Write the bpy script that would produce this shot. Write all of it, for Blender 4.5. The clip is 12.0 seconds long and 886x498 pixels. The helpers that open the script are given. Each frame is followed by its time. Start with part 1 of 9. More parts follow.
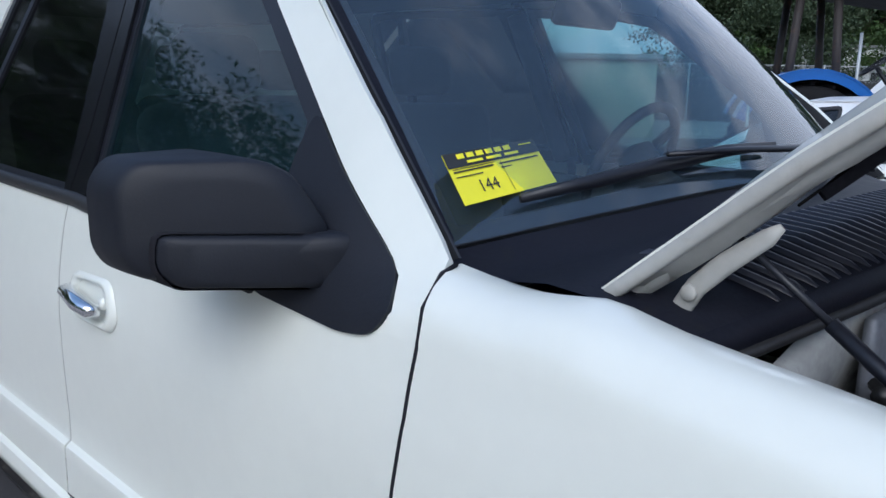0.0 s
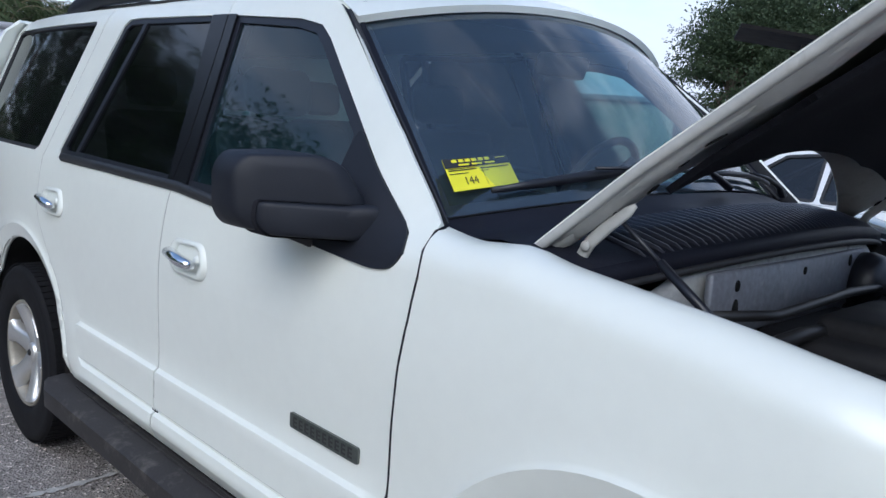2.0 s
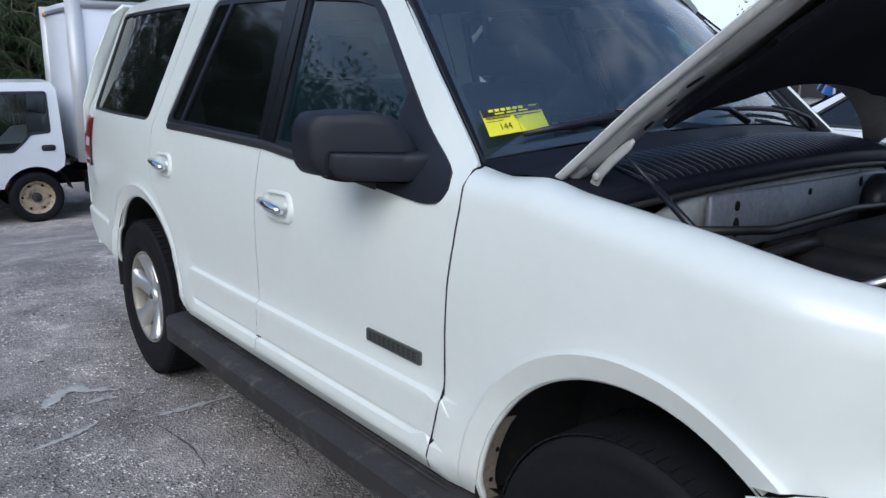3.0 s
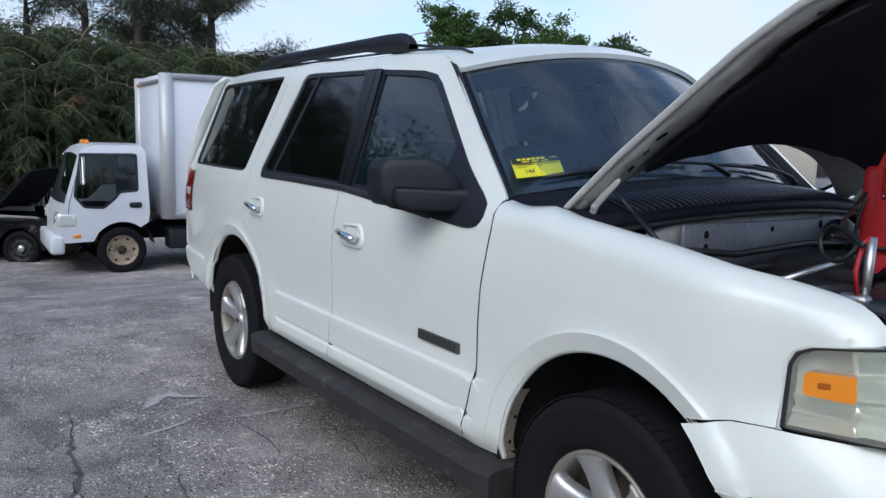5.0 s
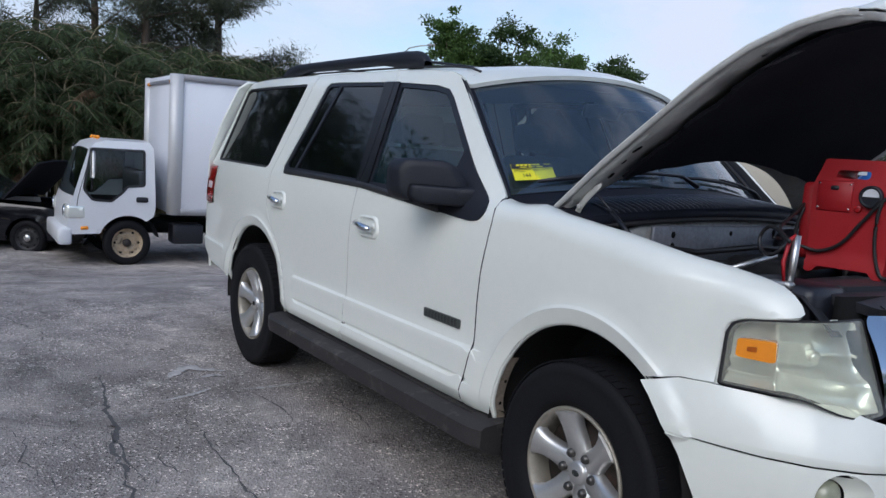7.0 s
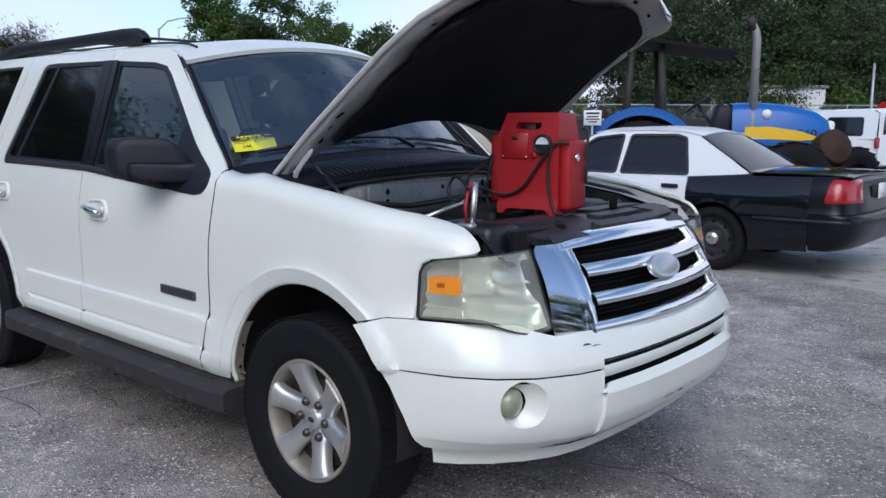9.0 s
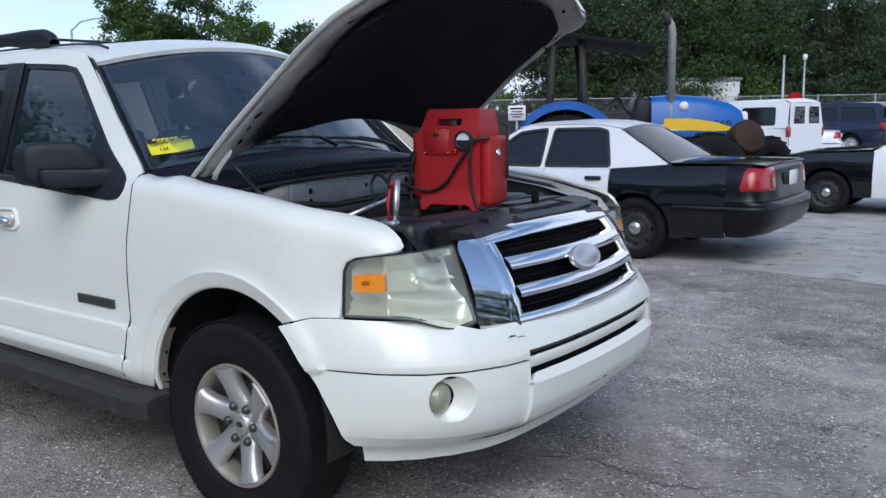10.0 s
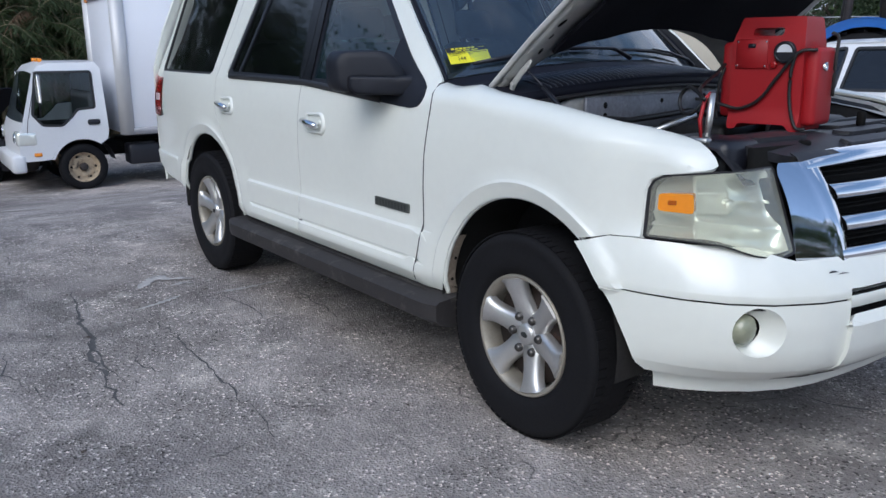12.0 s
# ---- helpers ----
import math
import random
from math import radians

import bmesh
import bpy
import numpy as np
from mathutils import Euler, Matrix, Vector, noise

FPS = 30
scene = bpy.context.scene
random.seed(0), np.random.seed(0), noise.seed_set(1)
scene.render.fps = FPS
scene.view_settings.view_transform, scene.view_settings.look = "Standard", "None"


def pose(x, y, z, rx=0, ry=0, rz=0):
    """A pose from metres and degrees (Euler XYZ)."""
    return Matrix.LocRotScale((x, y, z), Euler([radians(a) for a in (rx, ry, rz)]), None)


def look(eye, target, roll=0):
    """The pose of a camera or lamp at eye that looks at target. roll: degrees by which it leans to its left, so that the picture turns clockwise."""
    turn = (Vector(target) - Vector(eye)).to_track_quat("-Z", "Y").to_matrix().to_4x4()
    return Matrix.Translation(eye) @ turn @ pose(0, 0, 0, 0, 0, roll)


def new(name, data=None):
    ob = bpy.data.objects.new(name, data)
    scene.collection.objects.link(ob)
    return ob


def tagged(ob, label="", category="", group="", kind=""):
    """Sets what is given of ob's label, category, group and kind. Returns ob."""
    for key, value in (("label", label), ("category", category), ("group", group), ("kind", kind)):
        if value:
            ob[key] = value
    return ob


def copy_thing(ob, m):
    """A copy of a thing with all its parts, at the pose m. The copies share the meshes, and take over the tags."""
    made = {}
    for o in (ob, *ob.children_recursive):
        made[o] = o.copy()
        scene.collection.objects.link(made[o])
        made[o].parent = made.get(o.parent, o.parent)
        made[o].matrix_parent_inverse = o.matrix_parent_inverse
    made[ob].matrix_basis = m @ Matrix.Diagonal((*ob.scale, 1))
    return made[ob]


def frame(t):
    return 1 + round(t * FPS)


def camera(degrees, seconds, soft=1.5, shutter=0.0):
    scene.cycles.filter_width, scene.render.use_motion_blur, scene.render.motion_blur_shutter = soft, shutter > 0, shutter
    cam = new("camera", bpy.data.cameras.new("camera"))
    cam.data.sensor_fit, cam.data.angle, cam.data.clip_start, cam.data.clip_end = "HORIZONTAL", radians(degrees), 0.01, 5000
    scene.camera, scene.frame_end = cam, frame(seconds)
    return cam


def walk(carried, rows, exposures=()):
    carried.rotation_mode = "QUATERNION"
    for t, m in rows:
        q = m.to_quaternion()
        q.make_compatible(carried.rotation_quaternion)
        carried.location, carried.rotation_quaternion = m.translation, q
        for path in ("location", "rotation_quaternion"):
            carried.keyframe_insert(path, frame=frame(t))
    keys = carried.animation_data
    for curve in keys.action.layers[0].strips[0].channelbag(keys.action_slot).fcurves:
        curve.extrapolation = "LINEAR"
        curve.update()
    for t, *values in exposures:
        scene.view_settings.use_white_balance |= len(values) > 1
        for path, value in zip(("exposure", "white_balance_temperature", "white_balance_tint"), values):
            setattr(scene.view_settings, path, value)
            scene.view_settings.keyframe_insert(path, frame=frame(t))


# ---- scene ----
cam = camera(57.0, 12.0)
PATH = [
    (0, (0.153, -1.629, 1.518), (-1.222, -0.232, 1.121), 1.2),
    (0.5, (0.361, -1.694, 1.522), (-1.124, -0.411, 1.139), -0.5),
    (1, (0.471, -1.838, 1.529), (-1.021, -0.539, 1.233), -0.9),
    (1.5, (0.541, -1.976, 1.487), (-0.861, -0.6, 1.114), 3.5),
    (2, (0.638, -2.045, 1.511), (-0.779, -0.67, 1.191), 3.8),
    (2.5, (0.859, -2.11, 1.512), (-0.601, -0.793, 1.147), 2.5),
    (3, (0.984, -2.199, 1.537), (-0.556, -1.004, 1.093), 0.3),
    (5, (1.562, -2.55, 1.484), (-0.087, -1.452, 1.213), 1.4),
    (5.5, (1.661, -2.613, 1.488), (-0.023, -1.556, 1.272), 1.4),
    (6, (1.73, -2.744, 1.487), (0.042, -1.691, 1.278), 1.7),
    (6.5, (1.823, -2.867, 1.463), (0.145, -1.804, 1.229), 3.4),
    (8.5, (2.224, -2.832, 1.447), (0.806, -1.448, 1.178), 0.9),
    (9, (2.26, -2.799, 1.457), (0.961, -1.307, 1.163), 0.3),
    (9.5, (2.284, -2.788, 1.461), (1.091, -1.203, 1.206), -0.5),
    (10, (2.286, -2.79, 1.456), (1.118, -1.194, 1.155), -0.9),
    (10.5, (2.285, -2.786, 1.443), (1.149, -1.178, 1.094), -0.8),
    (11, (2.279, -2.796, 1.444), (1.045, -1.253, 1.132), -2.3),
    (11.5, (2.24, -2.857, 1.464), (0.835, -1.473, 1.13), -0.5),
    (12, (2.111, -2.873, 1.419), (0.551, -1.717, 0.94), -0.4),
]
walk(cam, [(t, look(eye, target, roll)) for t, eye, target, roll in PATH], [(0, 0.54, 5740, 7), (3, 0.51, 5790, 7), (5, 0.38, 5860, 8), (6, 0.26, 5920, 8), (6.5, 0.20, 5940, 9), (8.5, 0.41, 5900, 9), (9.5, 0.46, 5890, 9), (12, 0.49, 5880, 8)])

# ---- sky and light ----
SUN_EL, SUN_AZ = 42.0, 300.0      # degrees; azimuth as the direction the light comes from, from +x towards +y
world = bpy.data.worlds.new("sky")
scene.world = world
world.use_nodes = True
wn, wl = world.node_tree.nodes, world.node_tree.links
wn.clear()
w_out = wn.new("ShaderNodeOutputWorld")
w_bg = wn.new("ShaderNodeBackground")
w_sky = wn.new("ShaderNodeTexSky")
w_sky.sky_type = "NISHITA"
w_sky.sun_disc = False
w_sky.sun_elevation = radians(SUN_EL)
w_sky.sun_rotation = radians(90 - SUN_AZ)
w_sky.dust_density = 1.5
w_co = wn.new("ShaderNodeTexCoord")
w_map = wn.new("ShaderNodeMapping")
w_map.inputs["Scale"].default_value = (1.0, 1.0, 2.6)
w_noise = wn.new("ShaderNodeTexNoise")
w_noise.inputs["Scale"].default_value = 2.3
w_noise.inputs["Detail"].default_value = 9.0
w_noise.inputs["Roughness"].default_value = 0.56
w_noise.inputs["Distortion"].default_value = 0.25
w_ramp = wn.new("ShaderNodeValToRGB")
w_ramp.color_ramp.elements[0].position = 0.36
w_ramp.color_ramp.elements[1].position = 0.58
w_mix = wn.new("ShaderNodeMixRGB")
w_mix.inputs["Color2"].default_value = (4.8, 5.0, 5.75, 1)
wl.new(w_co.outputs["Generated"], w_map.inputs["Vector"])
wl.new(w_map.outputs["Vector"], w_noise.inputs["Vector"])
w_sep, w_up, w_less = wn.new("ShaderNodeSeparateXYZ"), wn.new("ShaderNodeMapRange"), wn.new("ShaderNodeMath")
w_up.inputs["From Min"].default_value, w_up.inputs["From Max"].default_value = 0.30, 0.56
w_up.inputs["To Min"].default_value, w_up.inputs["To Max"].default_value = -0.03, -0.25
wl.new(w_co.outputs["Generated"], w_sep.inputs["Vector"])
wl.new(w_sep.outputs["Z"], w_up.inputs["Value"])
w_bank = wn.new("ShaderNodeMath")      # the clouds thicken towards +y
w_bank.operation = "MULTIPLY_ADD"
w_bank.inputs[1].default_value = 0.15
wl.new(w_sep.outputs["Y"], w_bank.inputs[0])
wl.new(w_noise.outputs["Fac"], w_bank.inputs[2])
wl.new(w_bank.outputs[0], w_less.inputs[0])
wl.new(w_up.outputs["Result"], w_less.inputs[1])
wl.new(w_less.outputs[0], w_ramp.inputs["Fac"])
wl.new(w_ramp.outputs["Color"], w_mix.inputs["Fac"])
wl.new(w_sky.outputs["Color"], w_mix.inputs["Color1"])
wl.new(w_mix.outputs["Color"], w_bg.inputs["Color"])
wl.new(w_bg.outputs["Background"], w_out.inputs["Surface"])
w_bg.inputs["Strength"].default_value = 0.137

sun = new("sun", bpy.data.lights.new("sun", "SUN"))
sun.data.energy, sun.data.angle, sun.data.color = 0.92, radians(45), (1.0, 0.96, 0.91)
sun_dir = Vector((math.cos(radians(SUN_AZ)) * math.cos(radians(SUN_EL)), math.sin(radians(SUN_AZ)) * math.cos(radians(SUN_EL)), math.sin(radians(SUN_EL))))
sun.matrix_world = look(sun_dir * 50, (0, 0, 0))

# ---- tools ----
from mathutils import geometry


def part(name, bm, mat, parent=None, label="", smooth=True):
    """Link a bmesh as one mesh object, under a thing or a part."""
    me = bpy.data.meshes.new(name)
    if smooth:
        for f in bm.faces:
            f.smooth = True
    bm.to_mesh(me)
    bm.free()
    for m in mat if isinstance(mat, (list, tuple)) else [mat]:
        me.materials.append(m)
    ob = new(name, me)
    ob.parent = parent
    if label:
        ob["label"] = label
    return ob


def share(name, mesh, m, parent=None, label=""):
    """Another object on the same mesh."""
    ob = new(name, mesh)
    ob.parent = parent
    ob.matrix_local = m
    if label:
        ob["label"] = label
    return ob


def root(name, at=(0, 0, 0), turn=0.0, label="", category="", group="", kind=""):
    ob = new(name)
    ob.empty_display_size = 0.2
    ob.matrix_world = pose(*at, 0, 0, turn)
    return tagged(ob, label, category, group, kind)


def lerp(a, b, t):
    return a + (b - a) * t


def table(x, rows):
    """Straight-line look-up in rows of (x, value)."""
    if x <= rows[0][0]:
        return rows[0][1]
    for (a, va), (b, vb) in zip(rows, rows[1:]):
        if x <= b:
            return va + (vb - va) * (x - a) / (b - a)
    return rows[-1][1]


def step01(a, b, x):
    t = max(0.0, min(1.0, (x - a) / (b - a)))
    return t * t * (3 - 2 * t)


def box(bm, c, s, bevel=0.0, m=None, seg=1):
    r = bmesh.ops.create_cube(bm, size=1.0)
    vs = r["verts"]
    for v in vs:
        v.co = Vector((v.co.x * s[0], v.co.y * s[1], v.co.z * s[2]))
    if bevel > 0:
        es = list({e for v in vs for e in v.link_edges})
        b = bmesh.ops.bevel(bm, geom=es, offset=bevel, segments=seg, affect="EDGES", profile=0.5)
        vs = list({v for f in b["faces"] for v in f.verts} | {v for v in vs if v.is_valid})
    t = Matrix.Translation(c)
    if m is not None:
        t = t @ m
    for v in vs:
        v.co = t @ v.co
    return vs


def rot(rx=0, ry=0, rz=0):
    return pose(0, 0, 0, rx, ry, rz)


def tube(bm, pts, r, seg=8, caps=True, flat=1.0):
    """A round (or flattened) bar swept along points; r is one radius or a list."""
    pts = [Vector(p) for p in pts]
    rings = []
    up = Vector((0, 0, 1))
    for i, p in enumerate(pts):
        d = (pts[min(i + 1, len(pts) - 1)] - pts[max(i - 1, 0)]).normalized()
        a = d.cross(up)
        if a.length < 1e-3:
            a = d.cross(Vector((1, 0, 0)))
        a.normalize()
        b = a.cross(d)
        rr = r[i] if isinstance(r, (list, tuple)) else r
        rings.append([bm.verts.new(p + a * (rr * math.cos(2 * math.pi * k / seg)) + b * (rr * flat * math.sin(2 * math.pi * k / seg))) for k in range(seg)])
    for ra, rb in zip(rings, rings[1:]):
        for k in range(seg):
            bm.faces.new((ra[k], ra[(k + 1) % seg], rb[(k + 1) % seg], rb[k]))
    if caps:
        bm.faces.new(rings[0][::-1])
        bm.faces.new(rings[-1])
    return rings


def lathe(bm, prof, seg=32, m=None, closed=False):
    """Turn a profile of (radius, height) round the z axis."""
    m = m or Matrix.Identity(4)
    rings = []
    for r, h in prof:
        if r < 1e-5:
            rings.append([bm.verts.new(m @ Vector((0, 0, h)))])
        else:
            rings.append([bm.verts.new(m @ Vector((r * math.cos(2 * math.pi * k / seg), r * math.sin(2 * math.pi * k / seg), h))) for k in range(seg)])
    pairs = list(zip(rings, rings[1:]))
    if closed:
        pairs.append((rings[-1], rings[0]))
    for ra, rb in pairs:
        for k in range(seg):
            k2 = (k + 1) % seg
            if len(ra) == 1 and len(rb) == 1:
                continue
            if len(ra) == 1:
                bm.faces.new((ra[0], rb[k2], rb[k]))
            elif len(rb) == 1:
                bm.faces.new((ra[k], ra[k2], rb[0]))
            else:
                bm.faces.new((ra[k], ra[k2], rb[k2], rb[k]))
    return rings


def loft(bm, rows, close=False):
    """A skin through rows of points, all of one length."""
    vs = [[bm.verts.new(p) for p in row] for row in rows]
    n = len(vs[0])
    for ra, rb in zip(vs, vs[1:]):
        for k in range(n if close else n - 1):
            bm.faces.new((ra[k], ra[(k + 1) % n], rb[(k + 1) % n], rb[k]))
    return vs


def thicken(bm, d, away=None):
    """Give an open skin a thickness: d inwards against its normals."""
    bm.normal_update()
    faces = list(bm.faces)
    edges = [e for e in bm.edges if len(e.link_faces) == 1]
    twin = {v: bm.verts.new(v.co - v.normal * d) for v in list(bm.verts)}
    for f in faces:
        bm.faces.new([twin[v] for v in reversed(f.verts)])
    for e in edges:
        a, b = e.verts
        lp = e.link_loops[0]
        if lp.vert is not a:
            a, b = b, a
        nf = bm.faces.new((b, a, twin[a], twin[b]))
        for q in nf.edges:
            q.smooth = False
    for e in edges:
        e.smooth = False


def inside(p, poly):
    x, y = p
    hit = False
    for (xa, ya), (xb, yb) in zip(poly, poly[1:] + poly[:1]):
        if (ya > y) != (yb > y) and x < (xb - xa) * (y - ya) / (yb - ya) + xa:
            hit = not hit
    return hit


def dense(poly, d, closed=True):
    out = []
    ends = poly[1:] + poly[:1] if closed else poly[1:]
    for a, b in zip(poly, ends):
        n = max(1, int(math.dist(a, b) / d))
        out += [(lerp(a[0], b[0], k / n), lerp(a[1], b[1], k / n)) for k in range(n)]
    if not closed:
        out.append(poly[-1])
    return out


def near_edge(p, loops, d):
    for loop in loops:
        for q in loop:
            if abs(q[0] - p[0]) < d and abs(q[1] - p[1]) < d:
                return True
    return False


def crossings(loop, levels, rings):
    """Add a corner wherever the outline crosses a level or a ring."""
    out = []
    for a, b in zip(loop, loop[1:] + loop[:1]):
        ts = [(v - a[1]) / (b[1] - a[1]) for v in levels if (a[1] - v) * (b[1] - v) < 0]
        for cx, cz, radii in rings:
            da, db = math.dist(a, (cx, cz)), math.dist(b, (cx, cz))
            if (a[1] + b[1]) / 2 > cz:
                ts += [(r - da) / (db - da) for r in radii if (da - r) * (db - r) < 0]
        out.append(a)
        last = 0.0
        for t in sorted(ts):
            if t - last > 0.06 and t < 0.94:
                out.append((lerp(a[0], b[0], t), lerp(a[1], b[1], t)))
                last = t
    return out


def panel(bm, outline, place, holes=(), us=0.06, vs=0.05, d=0.03, thick=0.004, flip=False, levels=(), rings=()):
    """A sheet: the outline (and its holes) in a flat plan, filled with a fine net and laid on a surface by place(u, v)."""
    loops = [crossings(dense(list(outline), d), levels, rings)] + [dense(list(h), d) for h in holes]
    pts, edges = [], []
    for loop in loops:
        s = len(pts)
        pts += loop
        edges += [(s + i, s + (i + 1) % len(loop)) for i in range(len(loop))]
    u0, u1 = min(p[0] for p in loops[0]), max(p[0] for p in loops[0])
    v0, v1 = min(p[1] for p in loops[0]), max(p[1] for p in loops[0])
    vv = sorted(set([v0 + vs * k for k in range(1, int((v1 - v0) / vs) + 1)] + [q for q in levels if v0 < q < v1]))
    keep = []
    for v in vv:
        if not keep or v - keep[-1] > 0.004 or v in levels:
            keep.append(v)
    net = [(u0 + us * k, v) for k in range(1, int((u1 - u0) / us) + 1) for v in keep]
    for cx, cz, radii in rings:
        net = [p for p in net if math.dist(p, (cx, cz)) > radii[-1] + 0.02 or p[1] < cz]
        net += [(cx + r * math.cos(radians(a)), cz + r * math.sin(radians(a))) for r in radii for a in range(0, 181, 5)]
    for p in net:
        if inside(p, loops[0]) and not any(inside(p, h) for h in loops[1:]) and not near_edge(p, loops, d * 0.30):
            pts.append(p)
    vo, _, fo, _, _, _ = geometry.delaunay_2d_cdt([Vector(p) for p in pts], edges, [], 1, 1e-5)
    made = [bm.verts.new(place(p.x, p.y)) for p in vo]
    for f in fo:
        c = sum((vo[i] for i in f), Vector((0, 0))) / len(f)
        if any(inside((c.x, c.y), h) for h in loops[1:]) or not inside((c.x, c.y), loops[0]):
            continue
        q = [made[i] for i in f]
        bm.faces.new(q[::-1] if flip else q)
    bmesh.ops.delete(bm, geom=[v for v in made if not v.link_faces], context="VERTS")
    bm.normal_update()
    for e in bm.edges:
        if len(e.link_faces) == 2 and e.calc_face_angle(0) > 0.6:
            e.smooth = False
    if thick:
        thicken(bm, thick)
    return bm


def ring_strip(bm, outer, inner, place, flip=False, thick=0.006, d=0.03):
    panel(bm, outer, place, [inner], us=9, vs=9, d=d, thick=thick, flip=flip)


def inset(poly, d):
    """The polygon moved inwards by d (outline run either way round)."""
    n = len(poly)
    area = sum(a[0] * b[1] - b[0] * a[1] for a, b in zip(poly, poly[1:] + poly[:1]))
    sg = 1 if area > 0 else -1
    out = []
    for i in range(n):
        p0, p1, p2 = (Vector(poly[i - 1]), Vector(poly[i]), Vector(poly[(i + 1) % n]))
        a, b = (p1 - p0).normalized(), (p2 - p1).normalized()
        na, nb = Vector((-a.y, a.x)) * sg, Vector((-b.y, b.x)) * sg
        k = na + nb
        k = k / max(0.35, k.length_squared / 2) if k.length > 1e-4 else na
        out.append(tuple(p1 + k * d))
    return out


def rounded(poly, r, n=4):
    """The polygon with its corners rounded."""
    out = []
    m = len(poly)
    for i in range(m):
        p0, p1, p2 = (Vector(poly[i - 1]), Vector(poly[i]), Vector(poly[(i + 1) % m]))
        k = min(r, (p0 - p1).length * 0.45, (p2 - p1).length * 0.45)
        a, b = p1 + (p0 - p1).normalized() * k, p1 + (p2 - p1).normalized() * k
        for j in range(n + 1):
            t = j / n
            out.append(tuple(a * (1 - t) ** 2 + p1 * 2 * t * (1 - t) + b * t * t))
    return out


def text_mesh(bm, text, size, m):
    """Letters of the built-in font as flat faces."""
    cu = bpy.data.curves.new("letters", "FONT")
    cu.body, cu.size, cu.align_x, cu.align_y = text, size, "CENTER", "CENTER"
    ob = bpy.data.objects.new("letters", cu)
    me = ob.to_mesh()
    tmp = bmesh.new()
    tmp.from_mesh(me)
    tmp.transform(m)
    me2 = bpy.data.meshes.new("letters")
    tmp.to_mesh(me2)
    tmp.free()
    bm.from_mesh(me2)
    bpy.data.meshes.remove(me2)
    bpy.data.objects.remove(ob)
    bpy.data.curves.remove(cu)

# ---- materials ----


def material(name, color, rough=0.5, metal=0.0, vary=0.08, scale=6.0, fine=60.0, bump=0.0, coat=0.0, spec=0.5, object_vary=0.0, dirt=None, dirt_at=0.62, detail=6.0):
    """A surface with variation of its tone at two scales, and fine relief."""
    mt = bpy.data.materials.new(name)
    mt.use_nodes = True
    n, l = mt.node_tree.nodes, mt.node_tree.links
    b = n["Principled BSDF"]
    b.inputs["Metallic"].default_value = metal
    b.inputs["Roughness"].default_value = rough
    b.inputs["Coat Weight"].default_value = coat
    b.inputs["Coat Roughness"].default_value = 0.06
    b.inputs["Specular IOR Level"].default_value = spec
    co = n.new("ShaderNodeTexCoord")
    big, small = n.new("ShaderNodeTexNoise"), n.new("ShaderNodeTexNoise")
    for t, s in ((big, scale), (small, fine)):
        t.inputs["Scale"].default_value = s
        t.inputs["Detail"].default_value = detail
        l.new(co.outputs["Object"], t.inputs["Vector"])
    add = n.new("ShaderNodeMath")
    add.operation = "ADD"
    l.new(big.outputs["Fac"], add.inputs[0])
    l.new(small.outputs["Fac"], add.inputs[1])
    last = add.outputs[0]
    if object_vary:
        info, mul = n.new("ShaderNodeObjectInfo"), n.new("ShaderNodeMath")
        mul.operation = "MULTIPLY_ADD"
        mul.inputs[1].default_value = object_vary
        l.new(info.outputs["Random"], mul.inputs[0])
        l.new(last, mul.inputs[2])
        last = mul.outputs[0]
    rng = n.new("ShaderNodeMapRange")
    rng.inputs["From Min"].default_value, rng.inputs["From Max"].default_value = 0.6, 1.4
    rng.inputs["To Min"].default_value, rng.inputs["To Max"].default_value = 1 - vary, 1 + vary
    l.new(last, rng.inputs["Value"])
    sc = n.new("ShaderNodeVectorMath")
    sc.operation = "SCALE"
    sc.inputs[0].default_value = color[:3]
    l.new(rng.outputs["Result"], sc.inputs["Scale"])
    col = sc.outputs["Vector"]
    if dirt:
        dn, dr, mx = n.new("ShaderNodeTexNoise"), n.new("ShaderNodeValToRGB"), n.new("ShaderNodeMixRGB")
        dn.inputs["Scale"].default_value, dn.inputs["Detail"].default_value, dn.inputs["Roughness"].default_value = scale * 1.7, 10, 0.65
        dr.color_ramp.elements[0].position, dr.color_ramp.elements[1].position = dirt_at, dirt_at + 0.16
        l.new(co.outputs["Object"], dn.inputs["Vector"])
        l.new(dn.outputs["Fac"], dr.inputs["Fac"])
        l.new(dr.outputs["Color"], mx.inputs["Fac"])
        l.new(col, mx.inputs["Color1"])
        mx.inputs["Color2"].default_value = (*dirt, 1)
        col = mx.outputs["Color"]
    l.new(col, b.inputs["Base Color"])
    rr = n.new("ShaderNodeMapRange")
    rr.inputs["To Min"].default_value, rr.inputs["To Max"].default_value = max(0.02, rough * 0.8), min(1.0, rough * 1.2)
    l.new(big.outputs["Fac"], rr.inputs["Value"])
    l.new(rr.outputs["Result"], b.inputs["Roughness"])
    if bump:
        bp = n.new("ShaderNodeBump")
        bp.inputs["Strength"].default_value = 0.6
        bp.inputs["Distance"].default_value = bump
        l.new(small.outputs["Fac"], bp.inputs["Height"])
        l.new(bp.outputs["Normal"], b.inputs["Normal"])
    return mt


